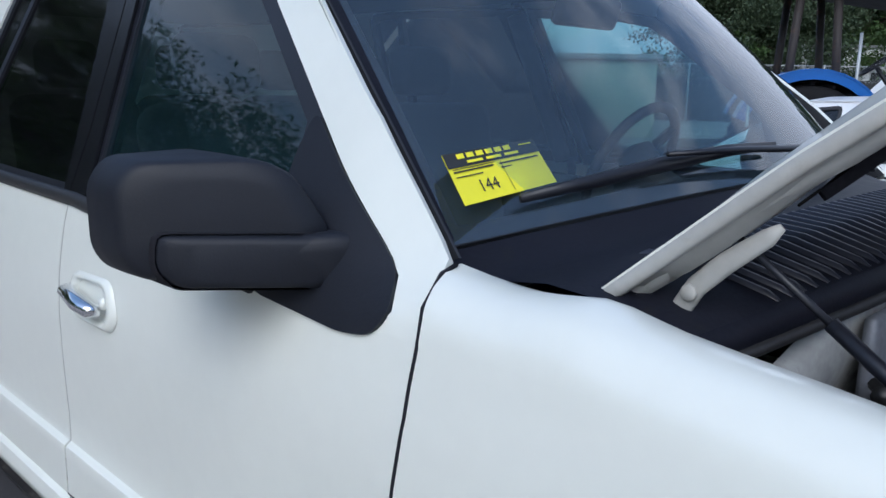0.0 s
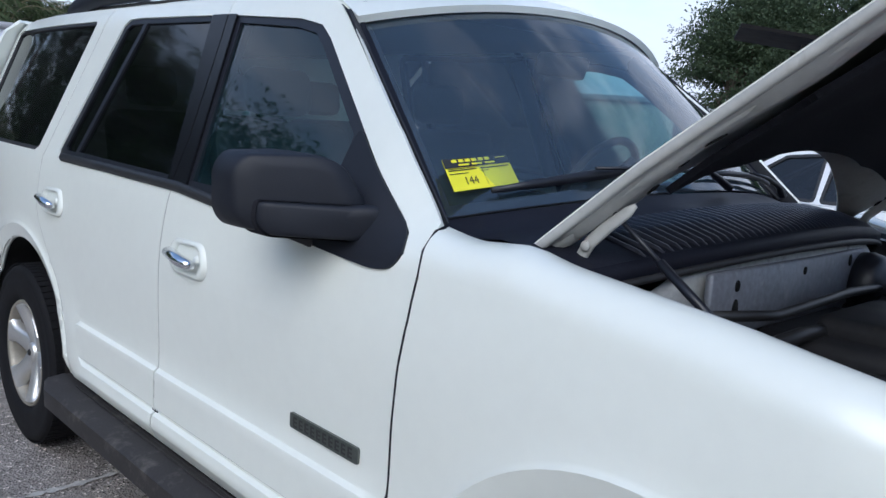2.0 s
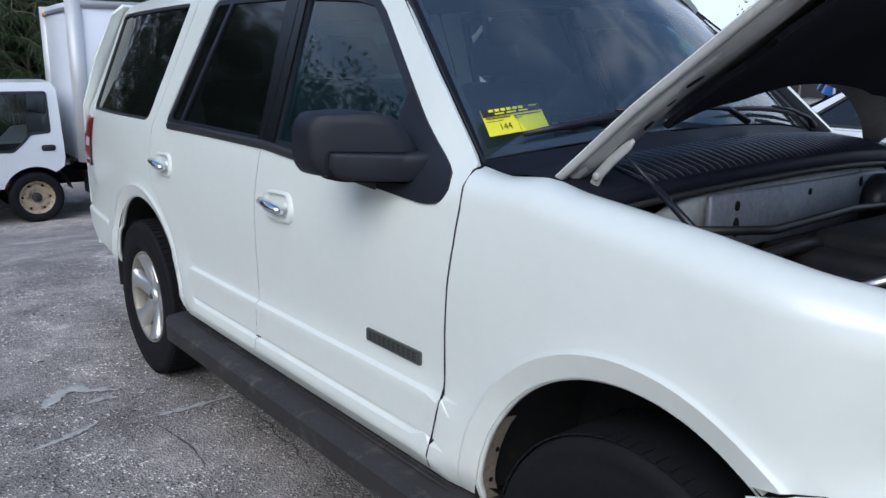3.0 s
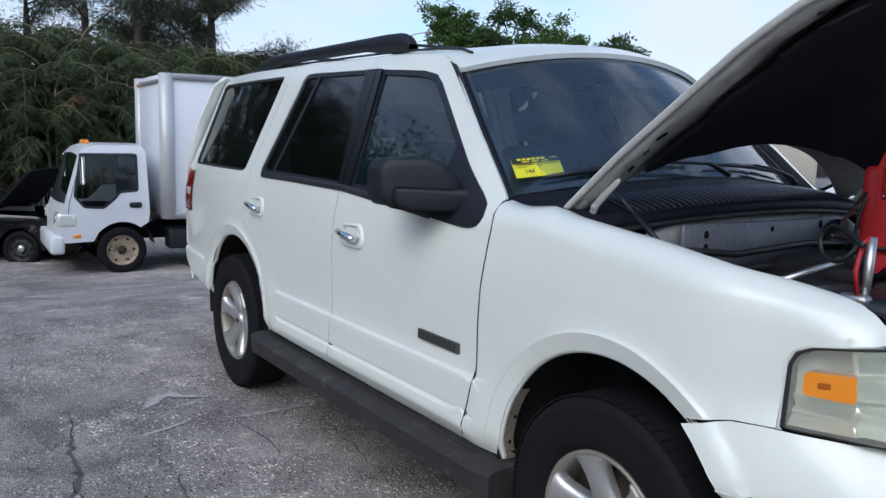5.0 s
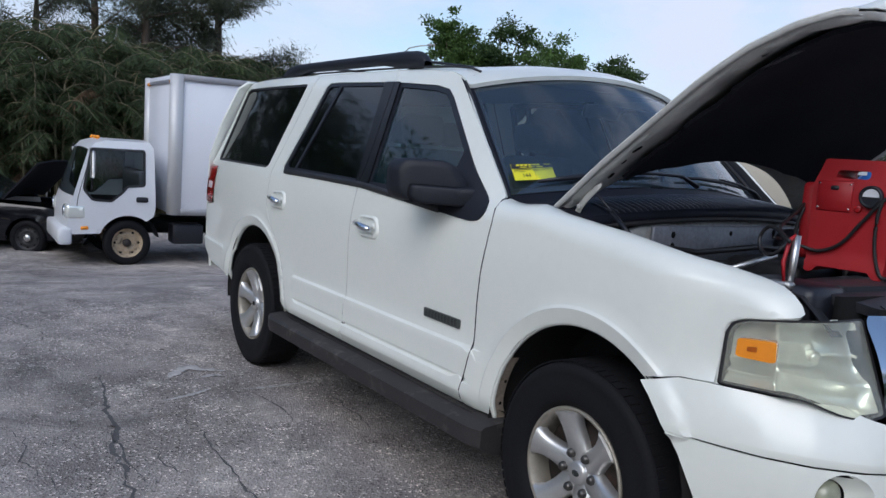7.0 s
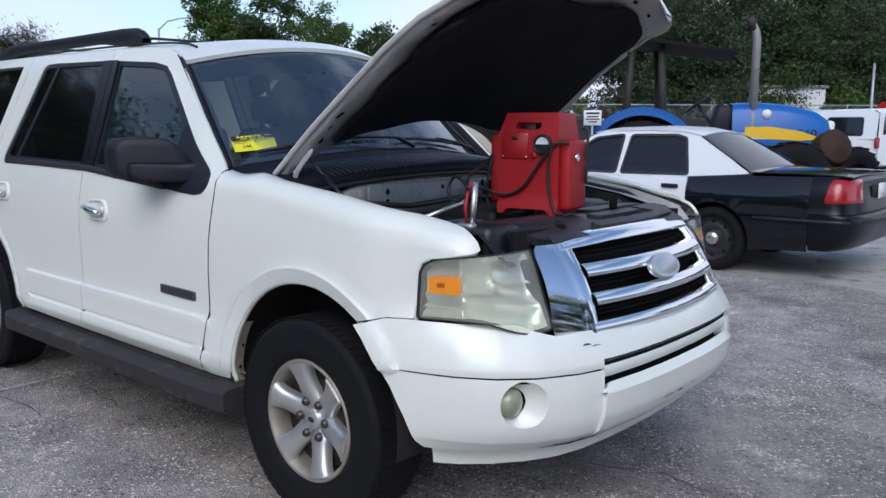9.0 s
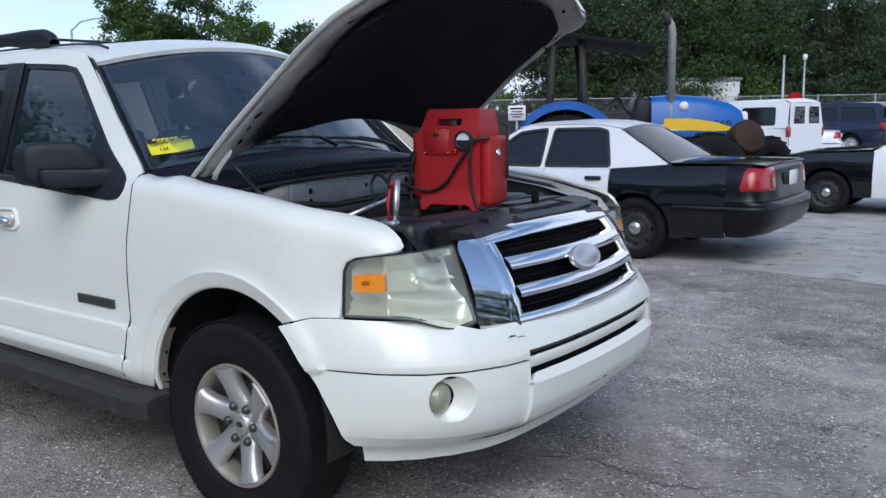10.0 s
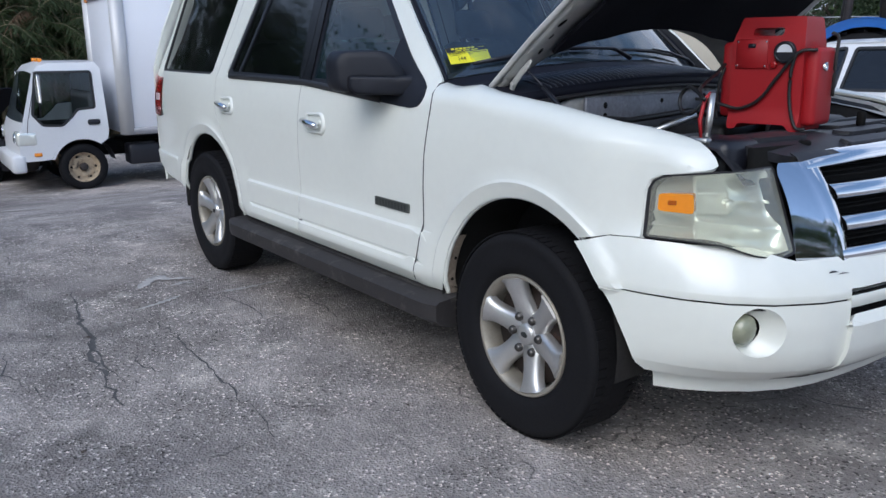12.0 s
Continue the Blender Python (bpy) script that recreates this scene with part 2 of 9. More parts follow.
def glass(name, tint, ior=1.5, haze=0.0, haze_color=(0.7, 0.72, 0.68), rough=0.0):
    """A thin pane: tinted see-through, with real mirror gloss."""
    mt = bpy.data.materials.new(name)
    mt.use_nodes = True
    n, l = mt.node_tree.nodes, mt.node_tree.links
    n.clear()
    out, mix, tr, gl, fr = (n.new(k) for k in ("ShaderNodeOutputMaterial", "ShaderNodeMixShader", "ShaderNodeBsdfTransparent", "ShaderNodeBsdfGlossy", "ShaderNodeFresnel"))
    tr.inputs["Color"].default_value = (*tint, 1)
    gl.inputs["Roughness"].default_value = rough
    gl.inputs["Color"].default_value = (1, 1, 1, 1)
    fr.inputs["IOR"].default_value = ior
    base = tr.outputs[0]
    if haze:
        df, hm, no, rg = n.new("ShaderNodeBsdfDiffuse"), n.new("ShaderNodeMixShader"), n.new("ShaderNodeTexNoise"), n.new("ShaderNodeMapRange")
        df.inputs["Color"].default_value = (*haze_color, 1)
        no.inputs["Scale"].default_value, no.inputs["Detail"].default_value = 9, 6
        rg.inputs["To Min"].default_value, rg.inputs["To Max"].default_value = haze * 0.5, haze * 1.5
        l.new(no.outputs["Fac"], rg.inputs["Value"])
        l.new(rg.outputs["Result"], hm.inputs["Fac"])
        l.new(tr.outputs[0], hm.inputs[1])
        l.new(df.outputs[0], hm.inputs[2])
        base = hm.outputs[0]
    l.new(fr.outputs[0], mix.inputs["Fac"])
    l.new(base, mix.inputs[1])
    l.new(gl.outputs[0], mix.inputs[2])
    l.new(mix.outputs[0], out.inputs["Surface"])
    return mt


M = {}
M["paint"] = material("white_car_paint", (0.80, 0.82, 0.755), 0.34, vary=0.02, scale=3, fine=25, coat=0.6)
# white paint greyed to carry the shade under the hood, with dirt mixed in
M["paint_in_shaded"] = material("white_inner_paint", (0.43, 0.425, 0.40), 0.45, vary=0.12, scale=9, dirt=(0.30, 0.28, 0.24), dirt_at=0.58)
M["rubber"] = material("black_rubber", (0.022, 0.022, 0.024), 0.55, vary=0.25, fine=90, bump=0.0006)
M["plastic"] = material("charcoal_plastic", (0.013, 0.015, 0.022), 0.55, spec=0.35, vary=0.15, fine=300, bump=0.0004)
M["board"] = material("running_board_plastic", (0.028, 0.025, 0.025), 0.7, vary=0.3, scale=7, fine=120, bump=0.0006, dirt=(0.085, 0.078, 0.070), dirt_at=0.54)
# the blue in the black, cowl and cover colours stands in for sky reflection
M["black"] = material("black_plastic", (0.012, 0.013, 0.019), 0.42, vary=0.2, fine=120, bump=0.0003)
M["cowl"] = material("cowl_plastic", (0.012, 0.013, 0.020), 0.45, vary=0.25, scale=8, fine=150, bump=0.0004, spec=0.10, dirt=(0.018, 0.018, 0.018), dirt_at=0.6)
M["cowl_rib"] = material("cowl_rib_plastic", (0.026, 0.028, 0.040), 0.35, vary=0.2, spec=0.6)
M["dark_nut"] = material("dull_wheel_nut", (0.10, 0.095, 0.09), 0.35, metal=0.8, vary=0.25)
M["liner"] = material("black_felt", (0.020, 0.020, 0.025), 0.95, vary=0.3, fine=150, bump=0.001, spec=0.1)
M["dark"] = material("dark_void", (0.01, 0.01, 0.01), 0.9, vary=0.3, spec=0.1)
M["tyre"] = material("tyre_rubber", (0.011, 0.011, 0.0125), 0.75, vary=0.25, scale=8, fine=110, bump=0.0008, dirt=(0.014, 0.013, 0.012), dirt_at=0.62, spec=0.15)
M["alloy"] = material("silver_alloy", (0.64, 0.635, 0.62), 0.40, metal=0.8, vary=0.06, fine=90)
M["alloy_dusty"] = material("dusty_alloy", (0.36, 0.33, 0.275), 0.5, metal=0.5, vary=0.12, scale=9, fine=90, dirt=(0.30, 0.22, 0.15), dirt_at=0.60)
M["brake"] = material("rusty_brake", (0.020, 0.012, 0.009), 0.8, vary=0.4, scale=9, dirt=(0.06, 0.022, 0.012), dirt_at=0.6)
M["chrome"] = material("chrome", (0.82, 0.83, 0.85), 0.06, metal=1.0, vary=0.02)
M["steel"] = material("bare_steel", (0.45, 0.45, 0.44), 0.4, metal=0.9, vary=0.2, dirt=(0.12, 0.09, 0.07), dirt_at=0.62)
M["amber"] = material("amber_lens", (0.90, 0.30, 0.015), 0.25, vary=0.06, coat=0.5)
M["red_lens"] = material("red_lens", (0.34, 0.008, 0.010), 0.2, vary=0.08, coat=0.6)
M["red_box"] = material("red_plastic", (0.36, 0.010, 0.015), 0.5, vary=0.1, scale=9, fine=200, bump=0.0005, dirt=(0.22, 0.02, 0.022), dirt_at=0.66)
M["badge"] = material("dark_badge", (0.10, 0.11, 0.10), 0.35, metal=0.4, vary=0.15)
M["badge_ink"] = material("badge_letters", (0.028, 0.03, 0.03), 0.4, vary=0.1)
M["yellow"] = material("yellow_card", (0.88, 0.80, 0.02), 0.6, vary=0.04)
M["ink"] = material("black_print", (0.02, 0.02, 0.02), 0.6, vary=0.1)
M["seat"] = material("grey_seat_cloth", (0.085, 0.092, 0.10), 0.9, vary=0.15, fine=200, bump=0.001)
M["trim_in"] = material("grey_cabin_trim", (0.10, 0.112, 0.115), 0.75, vary=0.12)
M["dash"] = material("dark_dashboard", (0.016, 0.018, 0.024), 0.7, vary=0.12, fine=300, bump=0.0004)
M["bulk"] = material("dusty_bulkhead_paint", (0.30, 0.305, 0.30), 0.6, vary=0.25, scale=8, dirt=(0.10, 0.10, 0.10), dirt_at=0.56)
M["bulk_plate"] = material("dull_bulkhead_metal", (0.17, 0.18, 0.21), 0.5, metal=0.25, vary=0.3, scale=10, dirt=(0.26, 0.27, 0.29), dirt_at=0.58)
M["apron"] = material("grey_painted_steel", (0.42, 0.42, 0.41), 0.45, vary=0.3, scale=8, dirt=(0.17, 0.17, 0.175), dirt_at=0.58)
# near-black base stands in for the raised hood's shade; dirt mixed in
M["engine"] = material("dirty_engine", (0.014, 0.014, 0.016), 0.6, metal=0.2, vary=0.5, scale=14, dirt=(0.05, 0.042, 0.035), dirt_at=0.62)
M["hose"] = material("black_hose", (0.015, 0.015, 0.016), 0.45, vary=0.2)
M["refl"] = material("lamp_reflector", (0.95, 0.97, 0.90), 0.16, metal=0.5, vary=0.05)
M["lamp_in"] = material("lamp_housing", (0.84, 0.86, 0.74), 0.35, metal=0.2, vary=0.03)
# bluish haze: a dust veil with the sky's reflection put into its colour
M["g_ws"] = glass("windscreen_glass", (0.82, 0.95, 0.95), 1.84, haze=0.050, haze_color=(0.32, 0.50, 0.72))
M["fog"] = material("yellowed_fog_lens", (0.30, 0.31, 0.22), 0.15, vary=0.15, scale=20, coat=0.5)
M["tan_liner"] = material("dusty_tan_liner", (0.22, 0.18, 0.14), 0.9, vary=0.3, scale=20, dirt=(0.10, 0.08, 0.06), dirt_at=0.55)
# blue haze here stands in for sky mirrored in the door glass
M["g_door"] = glass("front_door_glass", (0.22, 0.40, 0.43), 1.50, haze=0.022, haze_color=(0.16, 0.42, 0.56), rough=0.025)
M["g_dark"] = glass("dark_tinted_glass", (0.030, 0.036, 0.044), 1.47, haze=0.004, haze_color=(0.5, 0.6, 0.7), rough=0.045)
M["g_lamp"] = glass("hazed_lamp_lens", (0.93, 0.95, 0.88), 1.5, haze=0.15, haze_color=(0.97, 0.99, 0.86))
M["badge_pale"] = material("faded_emblem", (0.55, 0.55, 0.56), 0.32, metal=0.75, vary=0.08)
M["amber_dark"] = material("amber_bulb", (0.45, 0.10, 0.005), 0.3, vary=0.1)
M["rust"] = material("rusty_iron", (0.050, 0.025, 0.016), 0.8, metal=0.3, vary=0.35, scale=12, fine=120)
M["housing"] = material("dusty_black_liner", (0.014, 0.013, 0.012), 0.9, vary=0.4, scale=7, dirt=(0.035, 0.032, 0.028), dirt_at=0.58)
M["mirror"] = material("mirror_glass", (0.85, 0.87, 0.88), 0.02, metal=1.0, vary=0.0)
M["lens_pale"] = material("pale_lens", (0.65, 0.60, 0.60), 0.2, vary=0.05)
M["cover"] = material("dusty_black_plastic", (0.022, 0.023, 0.029), 0.5, vary=0.3, scale=8, fine=150, bump=0.0005, dirt=(0.06, 0.056, 0.05), dirt_at=0.56)
M["steel_clean"] = material("brushed_aluminium", (0.62, 0.62, 0.60), 0.35, metal=0.9, vary=0.1)
M["rusty_black"] = material("rusty_black_iron", (0.03, 0.024, 0.022), 0.7, vary=0.3, scale=5, dirt=(0.10, 0.045, 0.025), dirt_at=0.55)
M["pipe"] = material("weathered_pipe", (0.30, 0.29, 0.27), 0.6, metal=0.5, vary=0.2, scale=5, dirt=(0.14, 0.08, 0.05), dirt_at=0.6)
M["wheel_tan"] = material("faded_tan_rim", (0.42, 0.33, 0.22), 0.6, vary=0.25, scale=9, dirt=(0.08, 0.06, 0.045), dirt_at=0.52)
M["g_truck"] = glass("truck_glass", (0.62, 0.70, 0.74), 1.52)
M["gloss_black"] = material("gloss_black", (0.006, 0.006, 0.008), 0.25, vary=0.1, spec=0.3)

# ---- ground ----


def ground_z(x, y):
    """The yard falls away behind the parked car, towards the hedge."""
    return -0.93 * step01(-4.6, -13.2, x) * step01(14, 6, y)


def asphalt():
    mt = bpy.data.materials.new("worn_asphalt")
    mt.use_nodes = True
    n, l = mt.node_tree.nodes, mt.node_tree.links
    b = n["Principled BSDF"]
    b.inputs["Roughness"].default_value = 0.88
    b.inputs["Specular IOR Level"].default_value = 0.25
    co = n.new("ShaderNodeTexCoord")

    def noise_tex(scale, detail=8, rough=0.6, stretch=None, distort=0.0):
        t = n.new("ShaderNodeTexNoise")
        t.inputs["Scale"].default_value, t.inputs["Detail"].default_value, t.inputs["Roughness"].default_value = scale, detail, rough
        t.inputs["Distortion"].default_value = distort
        if stretch:
            mp = n.new("ShaderNodeMapping")
            mp.inputs["Scale"].default_value = stretch
            mp.inputs["Rotation"].default_value = (0, 0, radians(28))
            l.new(co.outputs["Object"], mp.inputs["Vector"])
            l.new(mp.outputs["Vector"], t.inputs["Vector"])
        else:
            l.new(co.outputs["Object"], t.inputs["Vector"])
        return t.outputs["Fac"]

    def ramp(fac, *stops):
        r = n.new("ShaderNodeValToRGB")
        els = r.color_ramp.elements
        while len(els) < len(stops):
            els.new(0.5)
        for e, (p, c) in zip(els, stops):
            e.position, e.color = p, (*c, 1) if isinstance(c, tuple) else (c, c, c, 1)
        l.new(fac, r.inputs["Fac"])
        return r.outputs["Color"]

    def mix(fac, a, c, kind="MIX"):
        m = n.new("ShaderNodeMixRGB")
        m.blend_type = kind
        for s, v in (("Fac", fac), ("Color1", a), ("Color2", c)):
            if isinstance(v, (float, int)):
                m.inputs[s].default_value = v
            elif isinstance(v, tuple):
                m.inputs[s].default_value = (*v, 1)
            else:
                l.new(v, m.inputs[s])
        return m.outputs["Color"]

    base = ramp(noise_tex(0.50, 10, 0.66), (0.34, (0.175, 0.158, 0.147)), (0.50, (0.262, 0.236, 0.216)), (0.66, (0.360, 0.322, 0.292)))
    streak = ramp(noise_tex(0.8, 8, 0.6, (0.35, 2.2, 1), 0.6), (0.38, 0.62), (0.62, 1.18))
    base = mix(0.35, base, streak, "MULTIPLY")
    pale = ramp(noise_tex(1.9, 10, 0.68), (0.57, 0.0), (0.72, 1.0))
    base = mix(pale, base, (0.50, 0.46, 0.41))
    stain = ramp(noise_tex(1.1, 7, 0.6, None, 0.8), (0.58, 0.0), (0.72, 0.75))
    base = mix(stain, base, (0.075, 0.072, 0.068))
    # aggregate
    vor = n.new("ShaderNodeTexVoronoi")
    vor.inputs["Scale"].default_value = 105
    l.new(co.outputs["Object"], vor.inputs["Vector"])
    sep = n.new("ShaderNodeSeparateColor")
    l.new(vor.outputs["Color"], sep.inputs["Color"])
    chips = ramp(sep.outputs["Red"], (0.0, 0.25), (0.07, 0.40), (0.10, 0.92), (0.90, 1.05), (0.93, 2.0), (1.0, 3.0))
    worn = ramp(noise_tex(1.5, 8, 0.7), (0.40, 0.25), (0.55, 1.0))
    base = mix(worn, base, chips, "MULTIPLY")
    base = mix(1.0, base, ramp(noise_tex(1.5, 8, 0.7), (0.40, 1.22), (0.60, 0.92)), "MULTIPLY")
    base = mix(0.6, base, ramp(noise_tex(40, 6, 0.8), (0.32, 0.55), (0.68, 1.4)), "MULTIPLY")
    base = mix(0.6, base, ramp(noise_tex(4.5, 8, 0.75), (0.36, 0.68), (0.60, 1.22)), "MULTIPLY")
    # small cracks
    wv = n.new("ShaderNodeTexVoronoi")
    wv.feature = "DISTANCE_TO_EDGE"
    wv.inputs["Scale"].default_value = 0.75
    warp, wadd = n.new("ShaderNodeTexNoise"), n.new("ShaderNodeVectorMath")
    warp.inputs["Scale"].default_value, warp.inputs["Detail"].default_value = 2.2, 8
    l.new(co.outputs["Object"], warp.inputs["Vector"])
    wadd.operation = "ADD"
    l.new(co.outputs["Object"], wadd.inputs[0])
    l.new(warp.outputs["Color"], wadd.inputs[1])
    l.new(wadd.outputs["Vector"], wv.inputs["Vector"])
    crack = ramp(wv.outputs["Distance"], (0.0, 1.0), (0.008, 0.0))
    gate = ramp(noise_tex(0.6, 3), (0.50, 0.0), (0.60, 0.85))
    base = mix(mix(1.0, crack, gate, "MULTIPLY"), base, (0.05, 0.048, 0.045))
    # a slight drop towards +x puts the bumper's shade into the asphalt colour
    sx, ahead_shade = n.new("ShaderNodeSeparateXYZ"), n.new("ShaderNodeMath")
    l.new(co.outputs["Object"], sx.inputs["Vector"])
    ahead_shade.operation = "MULTIPLY_ADD"
    ahead_shade.inputs[1].default_value = 1.6
    l.new(noise_tex(0.45, 6, 0.6), ahead_shade.inputs[0])
    l.new(sx.outputs["X"], ahead_shade.inputs[2])
    base = mix(1.0, base, ramp(ahead_shade.outputs[0], (0.0, 1.38), (1.0, 1.30)), "MULTIPLY")
    l.new(base, b.inputs["Base Color"])
    bp = n.new("ShaderNodeBump")
    bp.inputs["Strength"].default_value, bp.inputs["Distance"].default_value = 0.9, 0.010
    l.new(vor.outputs["Distance"], bp.inputs["Height"])
    l.new(bp.outputs["Normal"], b.inputs["Normal"])
    return mt


M["asphalt"] = asphalt()
bm = bmesh.new()
xs = [-400, -200, -100, -60] + [-40 + 1.5 * k for k in range(41)] + [40, 80, 200, 400]
ys = [-400, -200, -100, -50] + [-30 + 1.5 * k for k in range(41)] + [50, 100, 200, 400]
loft(bm, [[Vector((x, y, ground_z(x, y))) for x in xs] for y in ys])
tagged(part("ground", bm, M["asphalt"]), "worn grey asphalt yard with cracks and pale stains", "ground", kind="structure")

M["tar"] = material("dark_crack_fill", (0.105, 0.10, 0.098), 0.95, vary=0.3, scale=9)
M["concrete"] = material("worn_concrete", (0.42, 0.40, 0.37), 0.85, vary=0.42, scale=1.6, fine=60, bump=0.004, dirt=(0.15, 0.14, 0.13), dirt_at=0.53, detail=12)
CRACKS = [([(-3.01, -1.86), (-2.53, -1.95), (-2.14, -1.98), (-1.76, -2.05), (-1.45, -2.07), (-1.16, -2.10)], 0.036), ([(-2.14, -1.98), (-1.92, -2.01), (-1.60, -2.03), (-1.38, -2.01)], 0.02),
          ([(-2.5, -2.55), (-2.1, -2.38), (-1.84, -2.42), (-1.4, -2.30)], 0.012), ([(-2.32, -1.62), (-1.71, -1.63), (-1.2, -1.66), (-0.75, -1.68), (-0.54, -1.70)], 0.018),
          ([(-0.53, -2.60), (-0.51, -2.11), (-0.53, -1.86), (-0.54, -1.7), (-0.55, -1.42), (-0.54, -1.19), (-0.56, -0.98)], 0.020), ([(-1.8, -1.89), (-1.44, -1.87)], 0.016),
          ([(-2.37, -1.16), (-2.15, -1.14), (-1.86, -1.14)], 0.016), ([(-2.35, -0.76), (-2.01, -0.78), (-1.63, -0.81)], 0.014), ([(-2.33, -2.36), (-2.22, -2.22), (-2.14, -2.05)], 0.014), ([(-2.03, -2.40), (-1.99, -2.22), (-1.92, -2.05)], 0.012),
          ([(0.21, -0.52), (0.46, 0.19), (0.81, 0.31), (1.16, 0.25), (1.55, 0.42)], 0.020), ([(1.9, 1.6), (1.2, 1.9), (0.9, 2.3), (0.4, 2.6)], 0.010), ([(-3.6, -2.3), (-4.1, -2.0), (-4.8, -2.2), (-5.4, -1.7)], 0.015)]
rc = random.Random(3)
for line, w in CRACKS:
    bm = bmesh.new()
    pts = dense(line, 0.05, False)
    left, right = [], []
    for i, (x, y) in enumerate(pts):
        e = w * (0.35 + 0.65 * math.sin(math.pi * min(0.97, max(0.03, i / (len(pts) - 1))))) * rc.uniform(0.2, 0.9)
        jx, jy = rc.uniform(-0.018, 0.018), rc.uniform(-0.018, 0.018)
        left.append(Vector((x + jx, y + jy - e / 2, ground_z(x, y) + 0.003)))
        right.append(Vector((x + jx, y + jy + e / 2, ground_z(x, y) + 0.003)))
    loft(bm, [left, right])
    tagged(part("ground_crack", bm, M["tar"]), "dark crack in the asphalt", "crack", kind="structure")
M["smear"] = material("pale_paint_smear", (0.50, 0.48, 0.46), 0.85, vary=0.25, scale=9, fine=60, dirt=(0.24, 0.23, 0.22), dirt_at=0.5)
for line, w in (([(-2.84, -1.52), (-2.95, -1.43), (-3.03, -1.36), (-2.93, -1.31), (-2.90, -1.24), (-2.85, -1.18)], 0.11), ([(-2.78, -1.35), (-2.80, -1.26), (-2.76, -1.20)], 0.05), ([(-2.42, -1.66), (-2.46, -1.52), (-2.53, -1.37)], 0.05), ([(-2.46, -1.19), (-2.45, -0.98), (-2.46, -0.75)], 0.05)):
    bm = bmesh.new()
    left, right = [], []
    pts = dense(line, 0.02, False)
    for i, (x, y) in enumerate(pts):
        a, b = pts[max(0, i - 1)], pts[min(len(pts) - 1, i + 1)]
        t = Vector((b[0] - a[0], b[1] - a[1])).normalized()
        e = w * (0.25 + 0.75 * math.sin(math.pi * (i + 0.5) / len(pts))) * rc.uniform(0.3, 1.1) / 2
        left.append(Vector((x - t.y * e, y + t.x * e, 0.004 + 0.0002 * i)))
        right.append(Vector((x + t.y * e, y - t.x * e, 0.004 + 0.0002 * i)))
    loft(bm, [left, right])
    tagged(part("paint_smear", bm, M["smear"]), "pale paint smear on the asphalt", "paint mark", kind="structure")
# the concrete lane beyond, with a rough edge
bm = bmesh.new()
near = [Vector((x * 0.35, 5.32 - 0.115 * x * 0.35 - 0.012 * abs(x * 0.35) + rc.uniform(-0.025, 0.025), 0.004)) for x in range(-20, 60)]
loft(bm, [near, [Vector((p.x, 9.0, 0.004)) for p in near], [Vector((p.x * 1.6, 40.0, 0.004)) for p in near]])
tagged(part("concrete_lane", bm, M["concrete"]), "worn pale concrete lane beside the asphalt", "pavement", kind="structure")

# dry leaves and grit lying about
M["litter"] = material("dry_litter", (0.055, 0.042, 0.032), 0.9, vary=0.5, scale=9, object_vary=0.6)
bm = bmesh.new()
for k in range(150):
    if k < 70:
        x, y = rc.uniform(-1.5, 7.0), rc.uniform(5.6, 12.0)
    else:
        x, y = rc.uniform(-4.5, 4.0), rc.uniform(-2.6, 4.5)
    r, a = rc.uniform(0.006, 0.022) * (1.8 if k < 70 else 1.0), rc.uniform(0, math.pi)
    z = ground_z(x, y) + 0.006
    ring = [(math.cos(a) * r * cx - math.sin(a) * r * 0.5 * cy, math.sin(a) * r * cx + math.cos(a) * r * 0.5 * cy, cz) for cx, cy, cz in ((1, 0, 0.002), (0.4, 0.9, 0.0), (-0.5, 0.8, 0.004), (-1, 0, 0.0), (-0.4, -0.9, 0.003), (0.5, -0.8, 0.0))]
    vs = [bm.verts.new(Vector((x + p, y + q, z + h))) for p, q, h in ring]
    top = bm.verts.new(Vector((x, y, z + 0.006)))
    for p, q in zip(vs, vs[1:] + vs[:1]):
        bm.faces.new((top, p, q))
tagged(part("leaf_litter", bm, M["litter"]), "scattered dry leaves and grit on the ground", "litter", kind="stuff")

# ---- the white sport utility car ----
# The front axle stands at x = 0, the rear one at x = -3.02; the car faces +x, and its right side is at y < 0.
ARCH = ((0.0, 0.44), (-2.99, 0.44))
SIDE = [(0.30, 0.920), (0.42, 0.935), (0.46, 0.955), (0.52, 0.978), (0.535, 0.984), (0.60, 0.983), (0.672, 0.983), (0.677, 0.9815), (0.6865, 0.9695), (0.692, 0.968), (0.75, 0.968), (0.9, 0.974), (1.0, 0.975),
        (1.08, 0.970), (1.14, 0.962), (1.20, 0.951), (1.25, 0.938), (1.80, 0.702), (1.83, 0.684), (1.86, 0.655), (1.90, 0.60)]
ROCKER = [(0.42, 0.0), (0.46, 0.021), (0.50, 0.024), (0.538, 0.006), (0.547, -0.007), (0.554, -0.007), (0.562, 0.0)]
LEVELS = [0.46, 0.50, 0.52, 0.538, 0.547, 0.554, 0.562, 0.60, 0.672, 0.677, 0.6865, 0.692, 0.75, 1.0, 1.08, 1.14, 1.20, 1.25]


